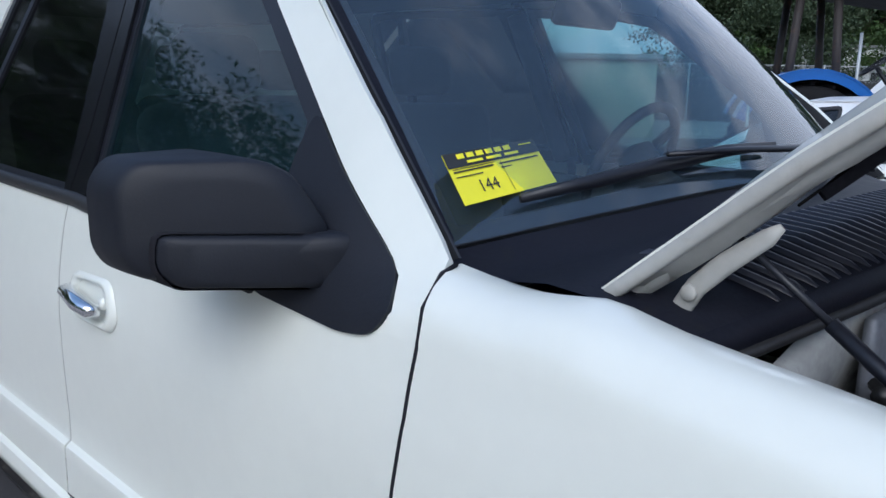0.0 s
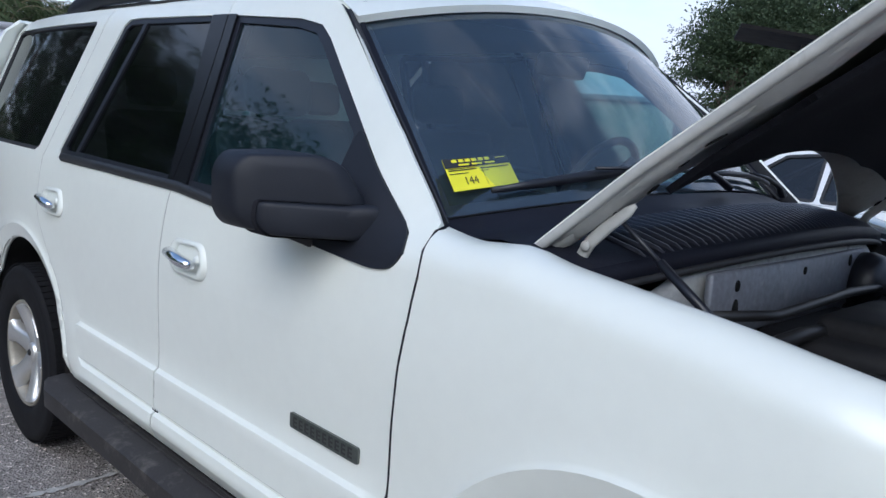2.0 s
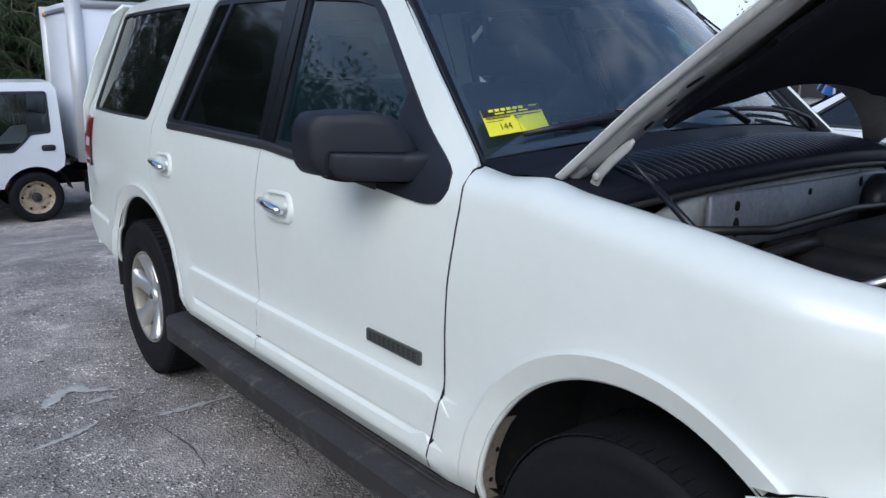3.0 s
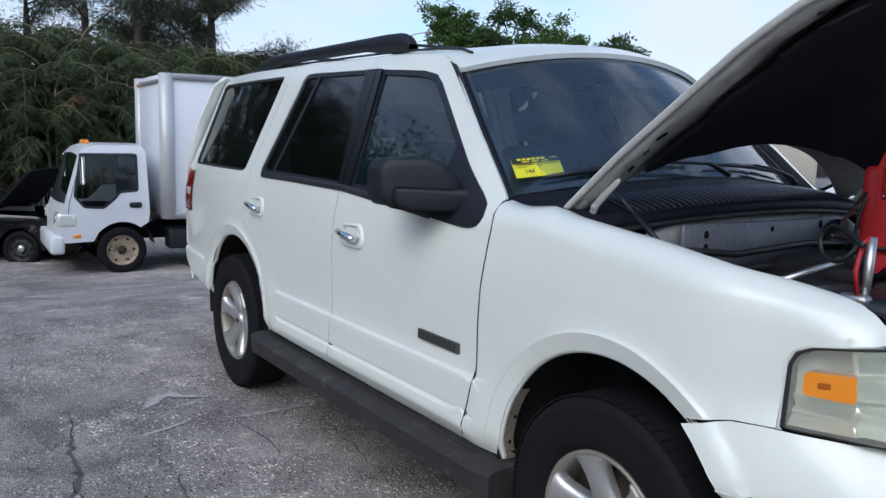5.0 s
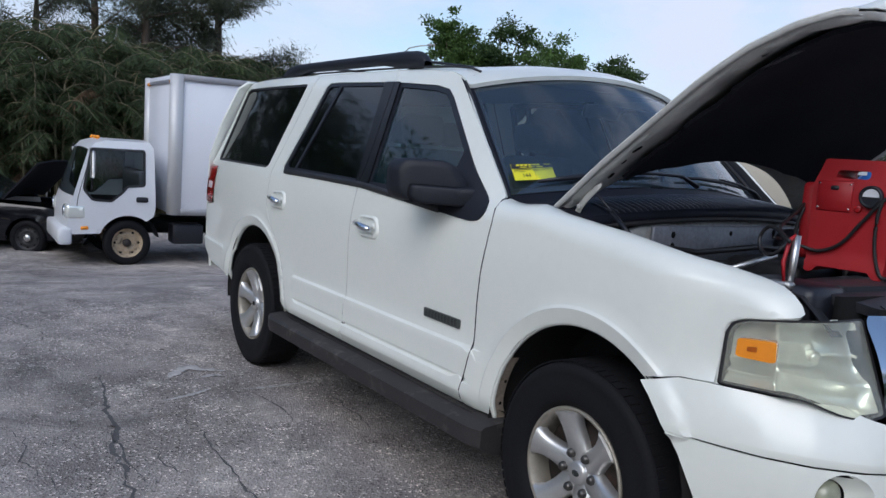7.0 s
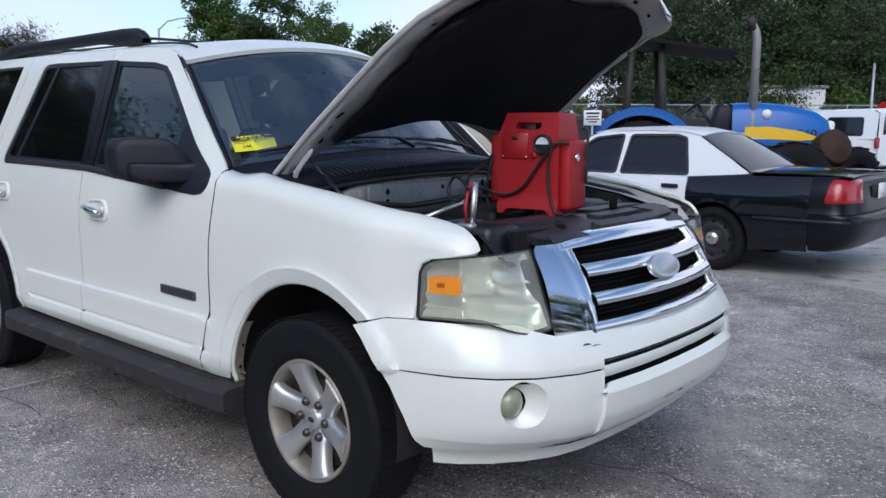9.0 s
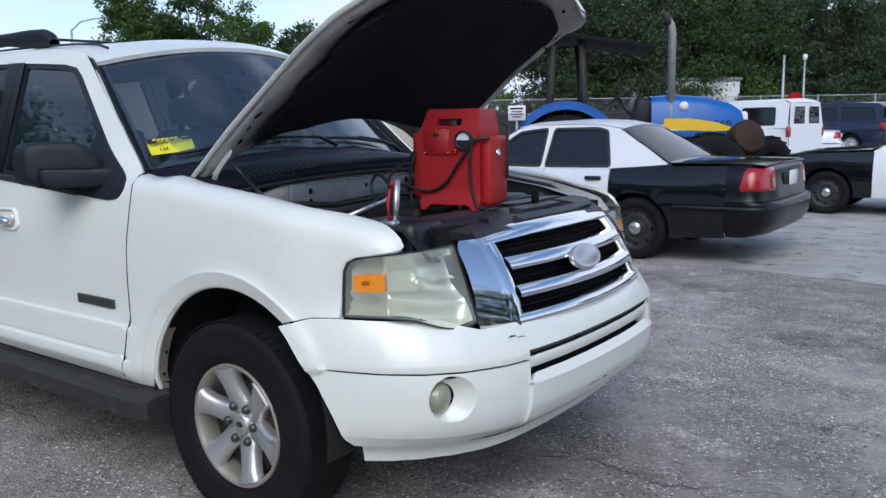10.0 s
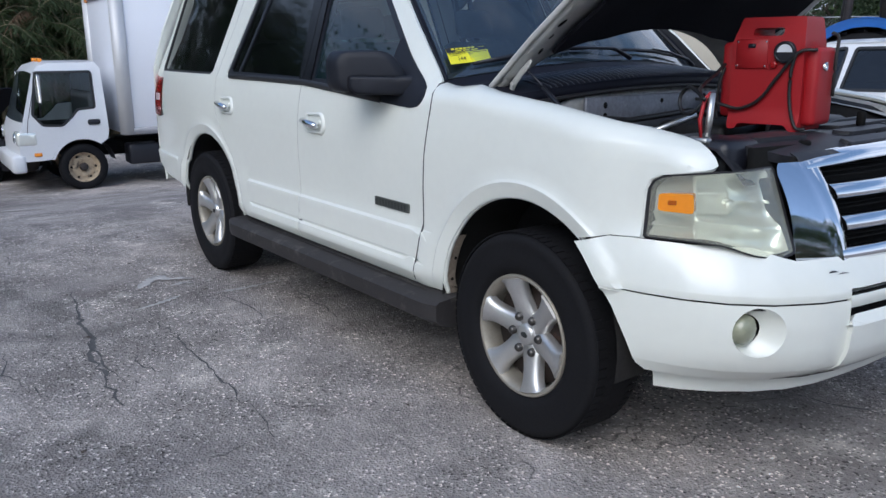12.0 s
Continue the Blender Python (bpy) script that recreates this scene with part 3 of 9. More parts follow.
def body_y(x, z):
    w = table(z, SIDE)
    if x > 0.2:
        w -= 0.30 * (x - 0.2) ** 2
    if x < -3.0:
        w -= 0.06 * (x + 3.0) ** 2
    w -= 0.050 * step01(0.28, 0.50, x) * step01(0.79, 0.90, z)
    w -= 0.040 * step01(-0.82, -0.54, x) * step01(1.21, 1.30, z)
    w += table(z, ROCKER) * step01(-0.50, -0.58, x) * step01(-2.46, -2.38, x)
    for cx, cz in ARCH:
        d = math.hypot(x - cx, (z - cz))
        if z > 0.50:
            w = lerp(w, min(w, 0.972), step01(0.565, 0.535, d) * step01(0.86, 0.70, z))
        if z > 0.38 and d < 0.72:
            w += (0.009 * step01(0.533, 0.517, d) + 0.004 * step01(0.66, 0.60, d) - 0.014 * max(0.0, 0.518 - d) / 0.05) * step01(0.40, 0.52, z)
    return w


def side_place(sg, off=0.0):
    return lambda x, z: Vector((x, sg * (body_y(x, z) + off), z))


def fend_top(x):
    return table(x, [(-0.62, 1.292), (-0.583, 1.287), (-0.526, 1.276), (-0.48, 1.272), (-0.419, 1.275), (-0.355, 1.285), (-0.28, 1.267), (-0.216, 1.260), (-0.116, 1.250), (-0.042, 1.242), (0.0, 1.238), (0.10, 1.227), (0.27, 1.203), (0.43, 1.177), (0.55, 1.154), (0.63, 1.131), (0.665, 1.110), (0.69, 1.074), (0.705, 1.045)])


def fender_place(sg):
    def put(x, s):
        zt, r = fend_top(x), 0.085
        if s <= zt - r:
            return Vector((x, sg * body_y(x, s), s))
        a = min(1.0, (s - zt + r) / (r * 1.5)) * math.pi / 2
        e = max(0.0, s - zt - r * 0.5)
        return Vector((x, sg * (body_y(x, zt - r) - r * (1 - math.cos(a)) - e), zt - r + r * math.sin(a) - 0.25 * e))
    return put


def arch_arc(i, a0, a1, r=0.465, n=14):
    cx, cz = ARCH[i]
    return [(cx + r * math.cos(radians(lerp(a0, a1, k / n))), cz + r * math.sin(radians(lerp(a0, a1, k / n)))) for k in range(n + 1)]


SEAM_A = [(-0.568, 1.294), (-0.560, 1.24), (-0.556, 1.19), (-0.562, 1.10), (-0.578, 0.98), (-0.588, 0.86), (-0.595, 0.68), (-0.632, 0.54), (-0.645, 0.445)]
SEAM_B = [(-1.80, 1.845), (-1.76, 1.70), (-1.70, 1.40), (-1.69, 1.25), (-1.70, 0.69), (-1.70, 0.455)]
SEAM_C = [(-2.775, 1.855), (-2.80, 1.55), (-2.83, 1.25), (-2.80, 1.05), (-2.70, 0.93), (-2.58, 0.80), (-2.46, 0.58), (-2.43, 0.465)]
PILLAR_A = [(-0.568, 1.294), (-0.76, 1.470), (-1.0, 1.655), (-1.13, 1.752), (-1.19, 1.792), (-1.27, 1.815), (-1.45, 1.832), (-1.80, 1.845)]
WIN_F = [(-1.735, 1.782), (-1.36, 1.757), (-1.24, 1.735), (-1.175, 1.695), (-0.635, 1.265), (-0.615, 1.225), (-0.645, 1.192), (-0.70, 1.182), (-0.78, 1.182), (-1.62, 1.243)]
WIN_R = [(-1.765, 1.785), (-2.44, 1.802), (-2.55, 1.800), (-2.585, 1.775), (-2.685, 1.290), (-2.665, 1.258), (-2.62, 1.250), (-1.645, 1.245)]
WIN_Q = [(-2.875, 1.795), (-2.89, 1.805), (-4.04, 1.805), (-4.115, 1.79), (-4.11, 1.75), (-4.055, 1.30), (-4.025, 1.270), (-2.95, 1.268), (-2.915, 1.285)]

car = root("sport_utility_car", label="white full-size sport utility car, hood raised, parked on the asphalt", category="car")


def shift(line, dx):
    return [(x + dx, z) for x, z in line]


def skin(name, outline, holes=(), place=side_place, label="", thick=0.012, mat="paint"):
    for sg in (-1, 1):
        bm = bmesh.new()
        panel(bm, outline, place(sg), holes, levels=LEVELS, thick=thick, flip=sg > 0, rings=[(cx, cz, (0.488, 0.505, 0.518, 0.525, 0.532, 0.58, 0.65)) for cx, cz in ARCH])
        part(name, bm, M[mat], car, label)


G = 0.0035
front_fender = (shift(SEAM_A[::-1], G)[:-1] + [(-0.566, 1.30), (-0.580, 1.345), (-0.50, fend_top(-0.5) + 0.095)] + [(x, fend_top(x) + e) for x, e in ((-0.3, 0.10), (-0.1, 0.095), (0.1, 0.085), (0.3, 0.075), (0.45, 0.068), (0.54, 0.055), (0.60, 0.040), (0.64, 0.022))]
                + [(0.668, 1.118), (0.682, 1.092), (0.680, 1.075), (0.668, 1.066), (0.61, 1.056), (0.525, 1.043), (0.497, 1.022), (0.488, 0.985), (0.490, 0.90), (0.498, 0.847), (0.405, 0.842)] + arch_arc(0, 53, 182)
                + [(-0.455, 0.445)])
skin("fender", front_fender, place=fender_place)
skin("front_door", shift(SEAM_A[::-1], -G) + [(x, z) for x, z in PILLAR_A[1:]] + shift(SEAM_B[1:], G), [WIN_F])
skin("rear_door", shift(SEAM_B[::-1], -G) + shift(SEAM_C, G), [WIN_R])
quarter = (arch_arc(1, 174, 4) + shift(SEAM_C[::-1], -G) + [(-3.4, 1.862), (-3.9, 1.860), (-4.10, 1.845), (-4.16, 1.80), (-4.13, 1.55), (-4.19, 1.235), (-4.06, 1.225), (-3.985, 1.18), (-3.95, 0.955), (-4.14, 0.935),
           (-4.21, 0.93), (-4.225, 0.70), (-4.16, 0.60), (-3.95, 0.53), (-3.60, 0.505)])
skin("quarter_panel", quarter, [WIN_Q])

# window surrounds, rails and panes
GL_F = [(-1.70, 1.757), (-1.37, 1.733), (-1.26, 1.712), (-1.205, 1.675), (-0.93, 1.455), (-0.90, 1.265), (-1.60, 1.278)]
GL_R = [(-1.875, 1.768), (-2.39, 1.778), (-2.505, 1.292), (-1.70, 1.280)]
GL_V = [(-2.42, 1.778), (-2.53, 1.778), (-2.558, 1.762), (-2.645, 1.305), (-2.62, 1.290), (-2.535, 1.290)]
for sg in (-1, 1):
    bm = bmesh.new()
    panel(bm, inset(WIN_F, -0.004), side_place(sg, -0.006), [GL_F], thick=0.02, flip=sg > 0)
    part("window_frame", bm, M["black"], car)
    bm = bmesh.new()
    panel(bm, inset(WIN_R, -0.004), side_place(sg, -0.006), [GL_R, GL_V], thick=0.02, flip=sg > 0)
    part("window_frame", bm, M["black"], car)
    bm = bmesh.new()
    ring_strip(bm, inset(WIN_Q, -0.004), inset(WIN_Q, 0.014), side_place(sg, -0.005), flip=sg > 0, thick=0.015)
    part("window_seal", bm, M["rubber"], car)
    for cover_poly in ([(-1.727, 1.785), (-1.777, 1.787), (-1.757, 1.70), (-1.697, 1.40), (-1.687, 1.247), (-1.60, 1.243)], [(-1.783, 1.787), (-1.885, 1.789), (-1.72, 1.250), (-1.693, 1.247), (-1.703, 1.40), (-1.763, 1.70)]):
        bm = bmesh.new()
        panel(bm, cover_poly, side_place(sg, 0.004), us=0.2, vs=0.2, d=0.06, thick=0.008, flip=sg > 0)
        part("pillar_cover", bm, M["gloss_black"], car, "glossy black pillar cover")
    bm = bmesh.new()
    tube(bm, [side_place(sg, 0.004)(x, z) for x, z in ((-0.93, 1.204), (-1.2, 1.224), (-1.65, 1.255), (-2.2, 1.262), (-2.62, 1.264))], 0.012, 6, flat=1.4)
    part("belt_moulding", bm, M["rubber"], car)
    for poly, mat, lab in ((GL_F, "g_door", "lightly tinted door glass"), (GL_R, "g_dark", "dark tinted glass"), (GL_V, "g_dark", "dark tinted glass"), (WIN_Q, "g_dark", "dark tinted glass")):
        bm = bmesh.new()
        panel(bm, inset(poly, -0.006), side_place(sg, -0.014), thick=0, flip=sg > 0, us=0.12, vs=0.1)
        ob = part("side_window", bm, M[mat], car, lab)
        ob.visible_shadow = False
    for seam in (SEAM_A, SEAM_B, SEAM_C):
        bm = bmesh.new()
        loft(bm, [[side_place(sg, -0.0125)(x + d, z) for x, z in dense(seam[2:] if seam is SEAM_A else seam, 0.06, False)] for d in ((-0.02, 0.02) if sg < 0 else (0.02, -0.02))])
        part("door_seal", bm, M["liner"], car)
        if seam is not SEAM_A:
            bm = bmesh.new()
            tube(bm, [side_place(sg, -0.003)(x, z) for x, z in dense(seam, 0.04, False) if z < 1.80], 0.0034, 6)
            part("door_joint", bm, M["paint_in_shaded"], car)
    bm = bmesh.new()
    tube(bm, [fender_place(sg)(x, z) + Vector((0, sg * -0.0012, 0)) for x, z in [(-0.571, 1.325)] + dense(SEAM_A, 0.03, False)], 0.0033, 6)
    part("fender_joint", bm, M["liner"], car)

# roof
EDGE = [(-1.10, 1.752), (-1.19, 1.797), (-1.27, 1.819), (-1.45, 1.836), (-1.80, 1.849), (-2.4, 1.857), (-3.0, 1.862), (-3.6, 1.866), (-3.95, 1.863), (-4.12, 1.848), (-4.20, 1.815)]
bm = bmesh.new()
rows = []
for x, z in EDGE:
    yb = body_y(x, z) - 0.004
    front = step01(-1.45, -1.10, x)
    row = []
    for k in range(-12, 13):
        u = k / 12
        s = 1 - abs(u) ** 3.2
        row.append(Vector((x + front * 0.15 * (1 - u * u), yb * u, z + (0.052 + 0.03 * front) * (1 - u * u) + 0.012 * s)))
    rows.append(row)
loft(bm, rows)
thicken(bm, 0.02)
part("roof", bm, M["paint"], car)
bm = bmesh.new()
for sg in (-1, 1):
    pts = [Vector((x + 0.12 * step01(-1.45, -1.1, x) * 0.28, sg * (body_y(x, z) - 0.085), z + 0.026)) for x, z in EDGE[1:-1]]
    tube(bm, pts, 0.006, 6)
part("roof_ditch_moulding", bm, M["rubber"], car)

# windscreen
def screen(u, v):
    base = Vector((-0.640 + 0.17 * (1 - u * u), 0.838 * u, 1.290 + 0.070 * (1 - u * u)))
    top = Vector((-1.152 + 0.165 * (1 - u * u), 0.708 * u, 1.762 + 0.085 * (1 - u * u)))
    p = base.lerp(top, v)
    p += Vector((0.6, 0, 0.8)) * (0.025 * math.sin(math.pi * v) * (1.1 - u * u))
    return p


bm = bmesh.new()
loft(bm, [[screen(u / 16, v / 8) for u in range(-16, 17)] for v in range(9)])
ob = part("windscreen", bm, M["g_ws"], car, "clear windscreen glass with a dark border")
ob.visible_shadow = False
bm = bmesh.new()
n_in = Vector((-0.6, 0, -0.8)) * 0.004
for rows in ([[screen(u / 24, v) + n_in for u in range(-24, 25)] for v in (0.0, 0.045)], [[screen(u / 24, v) + n_in for u in range(-24, 25)] for v in (0.945, 1.0)],
             [[screen(u, v / 12) + n_in for v in range(13)] for u in (-1.0, -0.945)], [[screen(u, v / 12) + n_in for v in range(13)] for u in (0.945, 1.0)]):
    loft(bm, rows)
part("windscreen_border", bm, M["black"], car)
bm = bmesh.new()
for sg in (-1, 1):
    tube(bm, [screen(sg * 1.0, v / 12) + Vector((0.004, 0, 0.004)) for v in range(0, 13)], 0.010, 8)
tube(bm, [screen(u / 16, 1.0) + Vector((0, 0, 0.002)) for u in range(-16, 17)], 0.008, 6)
part("windscreen_seal", bm, M["rubber"], car)
# white A pillars between door frame and glass
for sg in (-1, 1):
    bm = bmesh.new()
    a = [(-0.572, 1.286)] + PILLAR_A[:5]
    rows = [[side_place(sg, -0.001)(x - 0.004, z - 0.003) for x, z in dense(a, 0.05, False)]]
    n = len(rows[0])
    rows.append([lerp(rows[0][k], screen(sg * 1.0, min(1.0, k / (n - 1))), 0.44 if sg < 0 else 0.22) + Vector((0.006, sg * 0.012, 0.008)) for k in range(n)])
    rows.append([screen(sg * 1.0, min(1.0, k / (n - 1))) + Vector((0.004, 0, 0.004)) for k in range(n)])
    loft(bm, rows[:2] if sg < 0 else rows[1::-1])
    part("windscreen_pillar", bm, M["paint"], car)
    bm = bmesh.new()
    strip = [[p + Vector((0.001, sg * 0.002, 0.002)) for p in row] for row in rows[1:]]
    strip.append([p.lerp(screen(0, min(1.0, k / (n - 1))), 0.03) + Vector((0.004, 0, 0.006)) for k, p in enumerate(rows[2])])
    loft(bm, strip if sg < 0 else strip[::-1])
    part("windscreen_edge_trim", bm, M["cowl"], car, "black rubber trim beside the glass")

# dark plastic trim inside the A pillars
for sg in (-1, 1):
    bm = bmesh.new()
    outer, inner = PILLAR_A[:5], [(-0.64, 1.262), (-0.82, 1.405), (-1.02, 1.565), (-1.175, 1.69), (-1.235, 1.732)]
    rows = [[side_place(sg, off)(lerp(a[0], b[0], k), lerp(a[1], b[1], k)) for a, b in zip(outer, inner)] for k, off in ((0.03, -0.022), (0.5, -0.045), (1.0, -0.024))]
    loft(bm, rows if sg > 0 else rows[::-1])
    thicken(bm, 0.004)
    part("pillar_trim", bm, M["dash"], car, "dark plastic inner pillar trim")

# front bumper, in two mouldings, on a plan curve
PLAN = [(1.000, 0.0), (0.998, 0.15), (0.990, 0.30), (0.972, 0.46), (0.935, 0.60), (0.862, 0.735), (0.770, 0.830), (0.660, 0.898), (0.560, 0.935), (0.470, 0.962), (0.38, 0.985), (0.26, 0.999)]
PLAN_S = [0.0]
for a, b in zip(PLAN, PLAN[1:]):
    PLAN_S.append(PLAN_S[-1] + math.dist(a, b))
DEPTH = [(0.34, -0.11), (0.40, -0.095), (0.425, -0.06), (0.46, -0.022), (0.52, -0.002), (0.60, 0.006), (0.66, 0.004), (0.676, 0.0), (0.700, 0.004), (0.73, -0.006), (0.78, -0.034), (0.82, -0.066), (0.86, -0.10)]


def bumper(s, z, off=0.0):
    """A place on the bumper: s metres round from the middle (minus: to the car's right), z high."""
    a = abs(s)
    px, py = table(a, list(zip(PLAN_S, [p[0] for p in PLAN]))), table(a, list(zip(PLAN_S, [p[1] for p in PLAN])))
    qx, qy = table(a + 0.03, list(zip(PLAN_S, [p[0] for p in PLAN]))), table(a + 0.03, list(zip(PLAN_S, [p[1] for p in PLAN])))
    ox, oy = table(max(0, a - 0.03), list(zip(PLAN_S, [p[0] for p in PLAN]))), table(max(0, a - 0.03), list(zip(PLAN_S, [p[1] for p in PLAN])))
    t = Vector((qx - ox, qy - oy)).normalized()
    d = table(z, DEPTH) * (0.35 + 0.65 * step01(1.30, 0.75, a)) + off
    if z > 0.675:
        d += 0.015 * step01(0.534, 0.518, math.hypot(px, z - 0.44))
    x, y = px + t.y * d, py - t.x * d
    return Vector((x, y if s >= 0 else -y, z))




def s_of_x(x):
    return table(-x, [(-p[0], s) for p, s in zip(PLAN, PLAN_S)])


def arch_x(z):
    return math.sqrt(max(0.0, 0.467 ** 2 - (z - 0.44) ** 2)) - 0.002

GAP = 0.678
C_END = 0.505
upper = [(-s_of_x(arch_x(GAP)), GAP + 0.003), (-C_END, GAP + 0.003), (-C_END, 0.712), (C_END, 0.712), (C_END, GAP + 0.003), (s_of_x(arch_x(GAP)), GAP + 0.003), (s_of_x(arch_x(0.73)), 0.73), (s_of_x(arch_x(0.77)), 0.77), (s_of_x(arch_x(0.805)), 0.805), (s_of_x(0.405), 0.838), (s_of_x(0.48), 0.842), (0.82, 0.834), (0.76, 0.818), (0.68, 0.798), (0.60, 0.800), (0.52, 0.800), (0.2, 0.794)]
upper = upper + [(-s, z) for s, z in upper[:5:-1]]
FOG_S, FOG_Z = 0.800, 0.592
LOW_END = [(s_of_x(0.545), 0.418), (s_of_x(0.52), 0.44), (s_of_x(0.49), 0.52), (s_of_x(0.44), 0.62), (s_of_x(arch_x(GAP)), GAP - 0.003)]
lower_side = [(C_END, 0.418)] + LOW_END + [(C_END, GAP - 0.003)]


def circle(cx, cz, r, n=28, rz=None):
    return [(cx + r * math.cos(2 * math.pi * k / n), cz + (rz or r) * math.sin(2 * math.pi * k / n)) for k in range(n)]


# the middle stands proud of the corners, with an open slot over it and a bar across the slot
centre = rounded([(-C_END, 0.418), (C_END, 0.418), (C_END, 0.612), (C_END - 0.03, 0.630), (-C_END + 0.03, 0.630), (-C_END, 0.612)], 0.008, 2)
front_bumper = part("front_bumper", panel(bmesh.new(), centre, lambda s, z: bumper(s, z, 0.016 * step01(0.425, 0.50, z) - 0.022 * step01(0.600, 0.632, z)), us=0.05, vs=0.03, d=0.02, thick=0.035, levels=(0.46, 0.52, 0.60, 0.615)), M["paint"], car, "white painted bumper, scraped underneath")
for sg in (-1, 1):
    bm = panel(bmesh.new(), [(sg * s, z) for s, z in lower_side], bumper, [circle(sg * FOG_S, FOG_Z, 0.078)], us=0.05, vs=0.04, d=0.025, thick=0.008, levels=(0.46, 0.52, 0.60, 0.66))
    part("bumper_corner", bm, M["paint"], front_bumper)
part("bumper_upper_moulding", panel(bmesh.new(), upper, bumper, us=0.03, vs=0.025, d=0.02, thick=0.010, levels=(0.70, 0.73, 0.78)), M["paint"], front_bumper)
bm = bmesh.new()
cols = [lerp(-C_END, C_END, k / 40) for k in range(41)]
loft(bm, [[bumper(s, z, o) for s in cols] for z, o in ((0.646, -0.045), (0.646, -0.016), (0.650, -0.010), (0.684, -0.010), (0.689, -0.016), (0.689, -0.045))])
for q in bm.edges:
    if len(q.link_faces) == 2 and q.calc_face_angle(0) > 0.5:
        q.smooth = False
part("slot_bar", bm, M["paint"], front_bumper)
for sg in (-1, 1):
    bm = bmesh.new()
    rows = [[bumper(sg * C_END, z, o) for z in (0.60, 0.65, 0.714)] for o in ((0.002, -0.06) if sg < 0 else (-0.06, 0.002))]
    loft(bm, rows)
    part("slot_end", bm, M["paint"], front_bumper)
bm = bmesh.new()
loft(bm, [[bumper(lerp(-1.30, 1.30, k / 50), z, -0.014) for k in range(51)] for z in (GAP - 0.02, GAP + 0.02)])
part("bumper_joint", bm, M["dark"], front_bumper)
bm = bmesh.new()
loft(bm, [[bumper(lerp(-s_of_x(0.56), s_of_x(0.56), k / 50), z, -0.016 - dz) for k in range(51)] for z, dz in ((0.435, 0.0), (0.40, 0.004), (0.350, 0.010))])
thicken(bm, -0.006)
part("air_dam", bm, M["paint"], front_bumper)
bm = bmesh.new()
loft(bm, [[bumper(lerp(-0.62, 0.62, k / 30), z, -0.05) for k in range(31)] for z in (0.59, 0.73)])
part("lower_grille_backing", bm, M["dark"], front_bumper)
for sg in (-1, 1):
    c = bumper(sg * FOG_S, FOG_Z)
    nrm = (bumper(sg * FOG_S, FOG_Z, 0.1) - c).normalized()
    tan = Vector((0, 0, 1)).cross(nrm).normalized()
    axis = Vector((0.92, sg * -0.10, 0)).normalized()
    bm = bmesh.new()
    rim = [bumper(sg * s, z) for s, z in circle(FOG_S, FOG_Z, 0.079, 28)]
    deep = c + axis * -0.055 + Vector((0, -sg * 0.004, 0))
    rows = [[p for p in rim], [p.lerp(deep + (p - c) * 0.80, 0.5) for p in rim], [deep + (p - c) * 0.62 for p in rim]]
    for r in rows:
        r.append(r[0])
    loft(bm, rows if sg < 0 else rows[::-1])
    part("fog_lamp_recess", bm, M["paint"], front_bumper)
    bm = bmesh.new()
    turn = axis.to_track_quat("Z", "Y").to_matrix().to_4x4()
    lathe(bm, [(0.0, 0.030), (0.02, 0.028), (0.038, 0.020), (0.047, 0.006), (0.049, -0.02)], 24, Matrix.Translation(deep + axis * 0.004) @ turn)
    fog = part("fog_lamp", bm, M["fog"], front_bumper, "round fog lamp with a yellowed lens")
# scuffs under the bumper and chips in its paint
for s0, s1, z0, dz, off, mt in ((-0.72, -0.42, 0.420, 0.016, 0.003, "board"), (-0.16, -0.06, 0.502, 0.006, 0.019, "black"), (-0.04, 0.0, 0.500, 0.012, 0.019, "black"), (0.06, 0.11, 0.508, 0.005, 0.019, "black"), (-0.58, -0.54, 0.762, 0.007, 0.002, "black"), (-0.545, -0.50, 0.756, 0.004, 0.002, "board")):
    bm = bmesh.new()
    rows = []
    for up in (0, 1):
        rows.append([bumper(lerp(s0, s1, k / 14), z0 + up * dz * (0.25 + 0.75 * abs(math.sin(2.2 + 1.9 * k))) * math.sin(math.pi * (k + 0.5) / 15), off) for k in range(15)])
    loft(bm, rows)
    part("scrape_mark", bm, M[mt], front_bumper)

# grille
def grille(y, z, off=0.0):
    w = (1.075 - z) / 0.28
    return Vector((0.732 + 0.165 * (1.6 * w - 0.6 * w * w) + 0.074 * (1 - (y / 0.57) ** 2) + off, y, z))




def chrome_face(y, z):
    return grille(y, z, (-0.34 + 0.9 * (z - 0.79)) * max(0.0, abs(y) - 0.492))


Y_OUT = [(0.787, 0.616), (0.83, 0.622), (1.035, 0.598), (1.055, 0.590), (1.072, 0.570)]
Y_IN = [(0.824, 0.462), (1.050, 0.428)]


def top_edge(y):
    return table(abs(y), [(0, 1.100), (0.2, 1.098), (0.40, 1.090), (0.58, 1.070)])


bm = bmesh.new()
for sg in (-1, 1):
    rows = []
    for k in range(25):
        z = lerp(0.789, 1.070, k / 24)
        yo, yi = table(z, Y_OUT), table(z, Y_IN)
        row = [chrome_face(sg * yo, z)]
        row += [chrome_face(sg * lerp(yo, min(yo, 0.502), j / 5), z) for j in range(1, 6)]
        row += [grille(sg * min(yo, 0.492), z, 0.004), grille(sg * lerp(0.490, yi, 0.7), z, 0.003), grille(sg * yi, z, -0.003), grille(sg * yi, z, -0.045)]
        rows.append(row)
    loft(bm, rows if sg > 0 else rows[::-1])
cols = [lerp(-0.49, 0.49, k / 40) for k in range(41)]
inner_top = lambda y: table(abs(y), [(0, 1.062), (0.22, 1.060), (0.428, 1.051), (0.49, 1.046)])
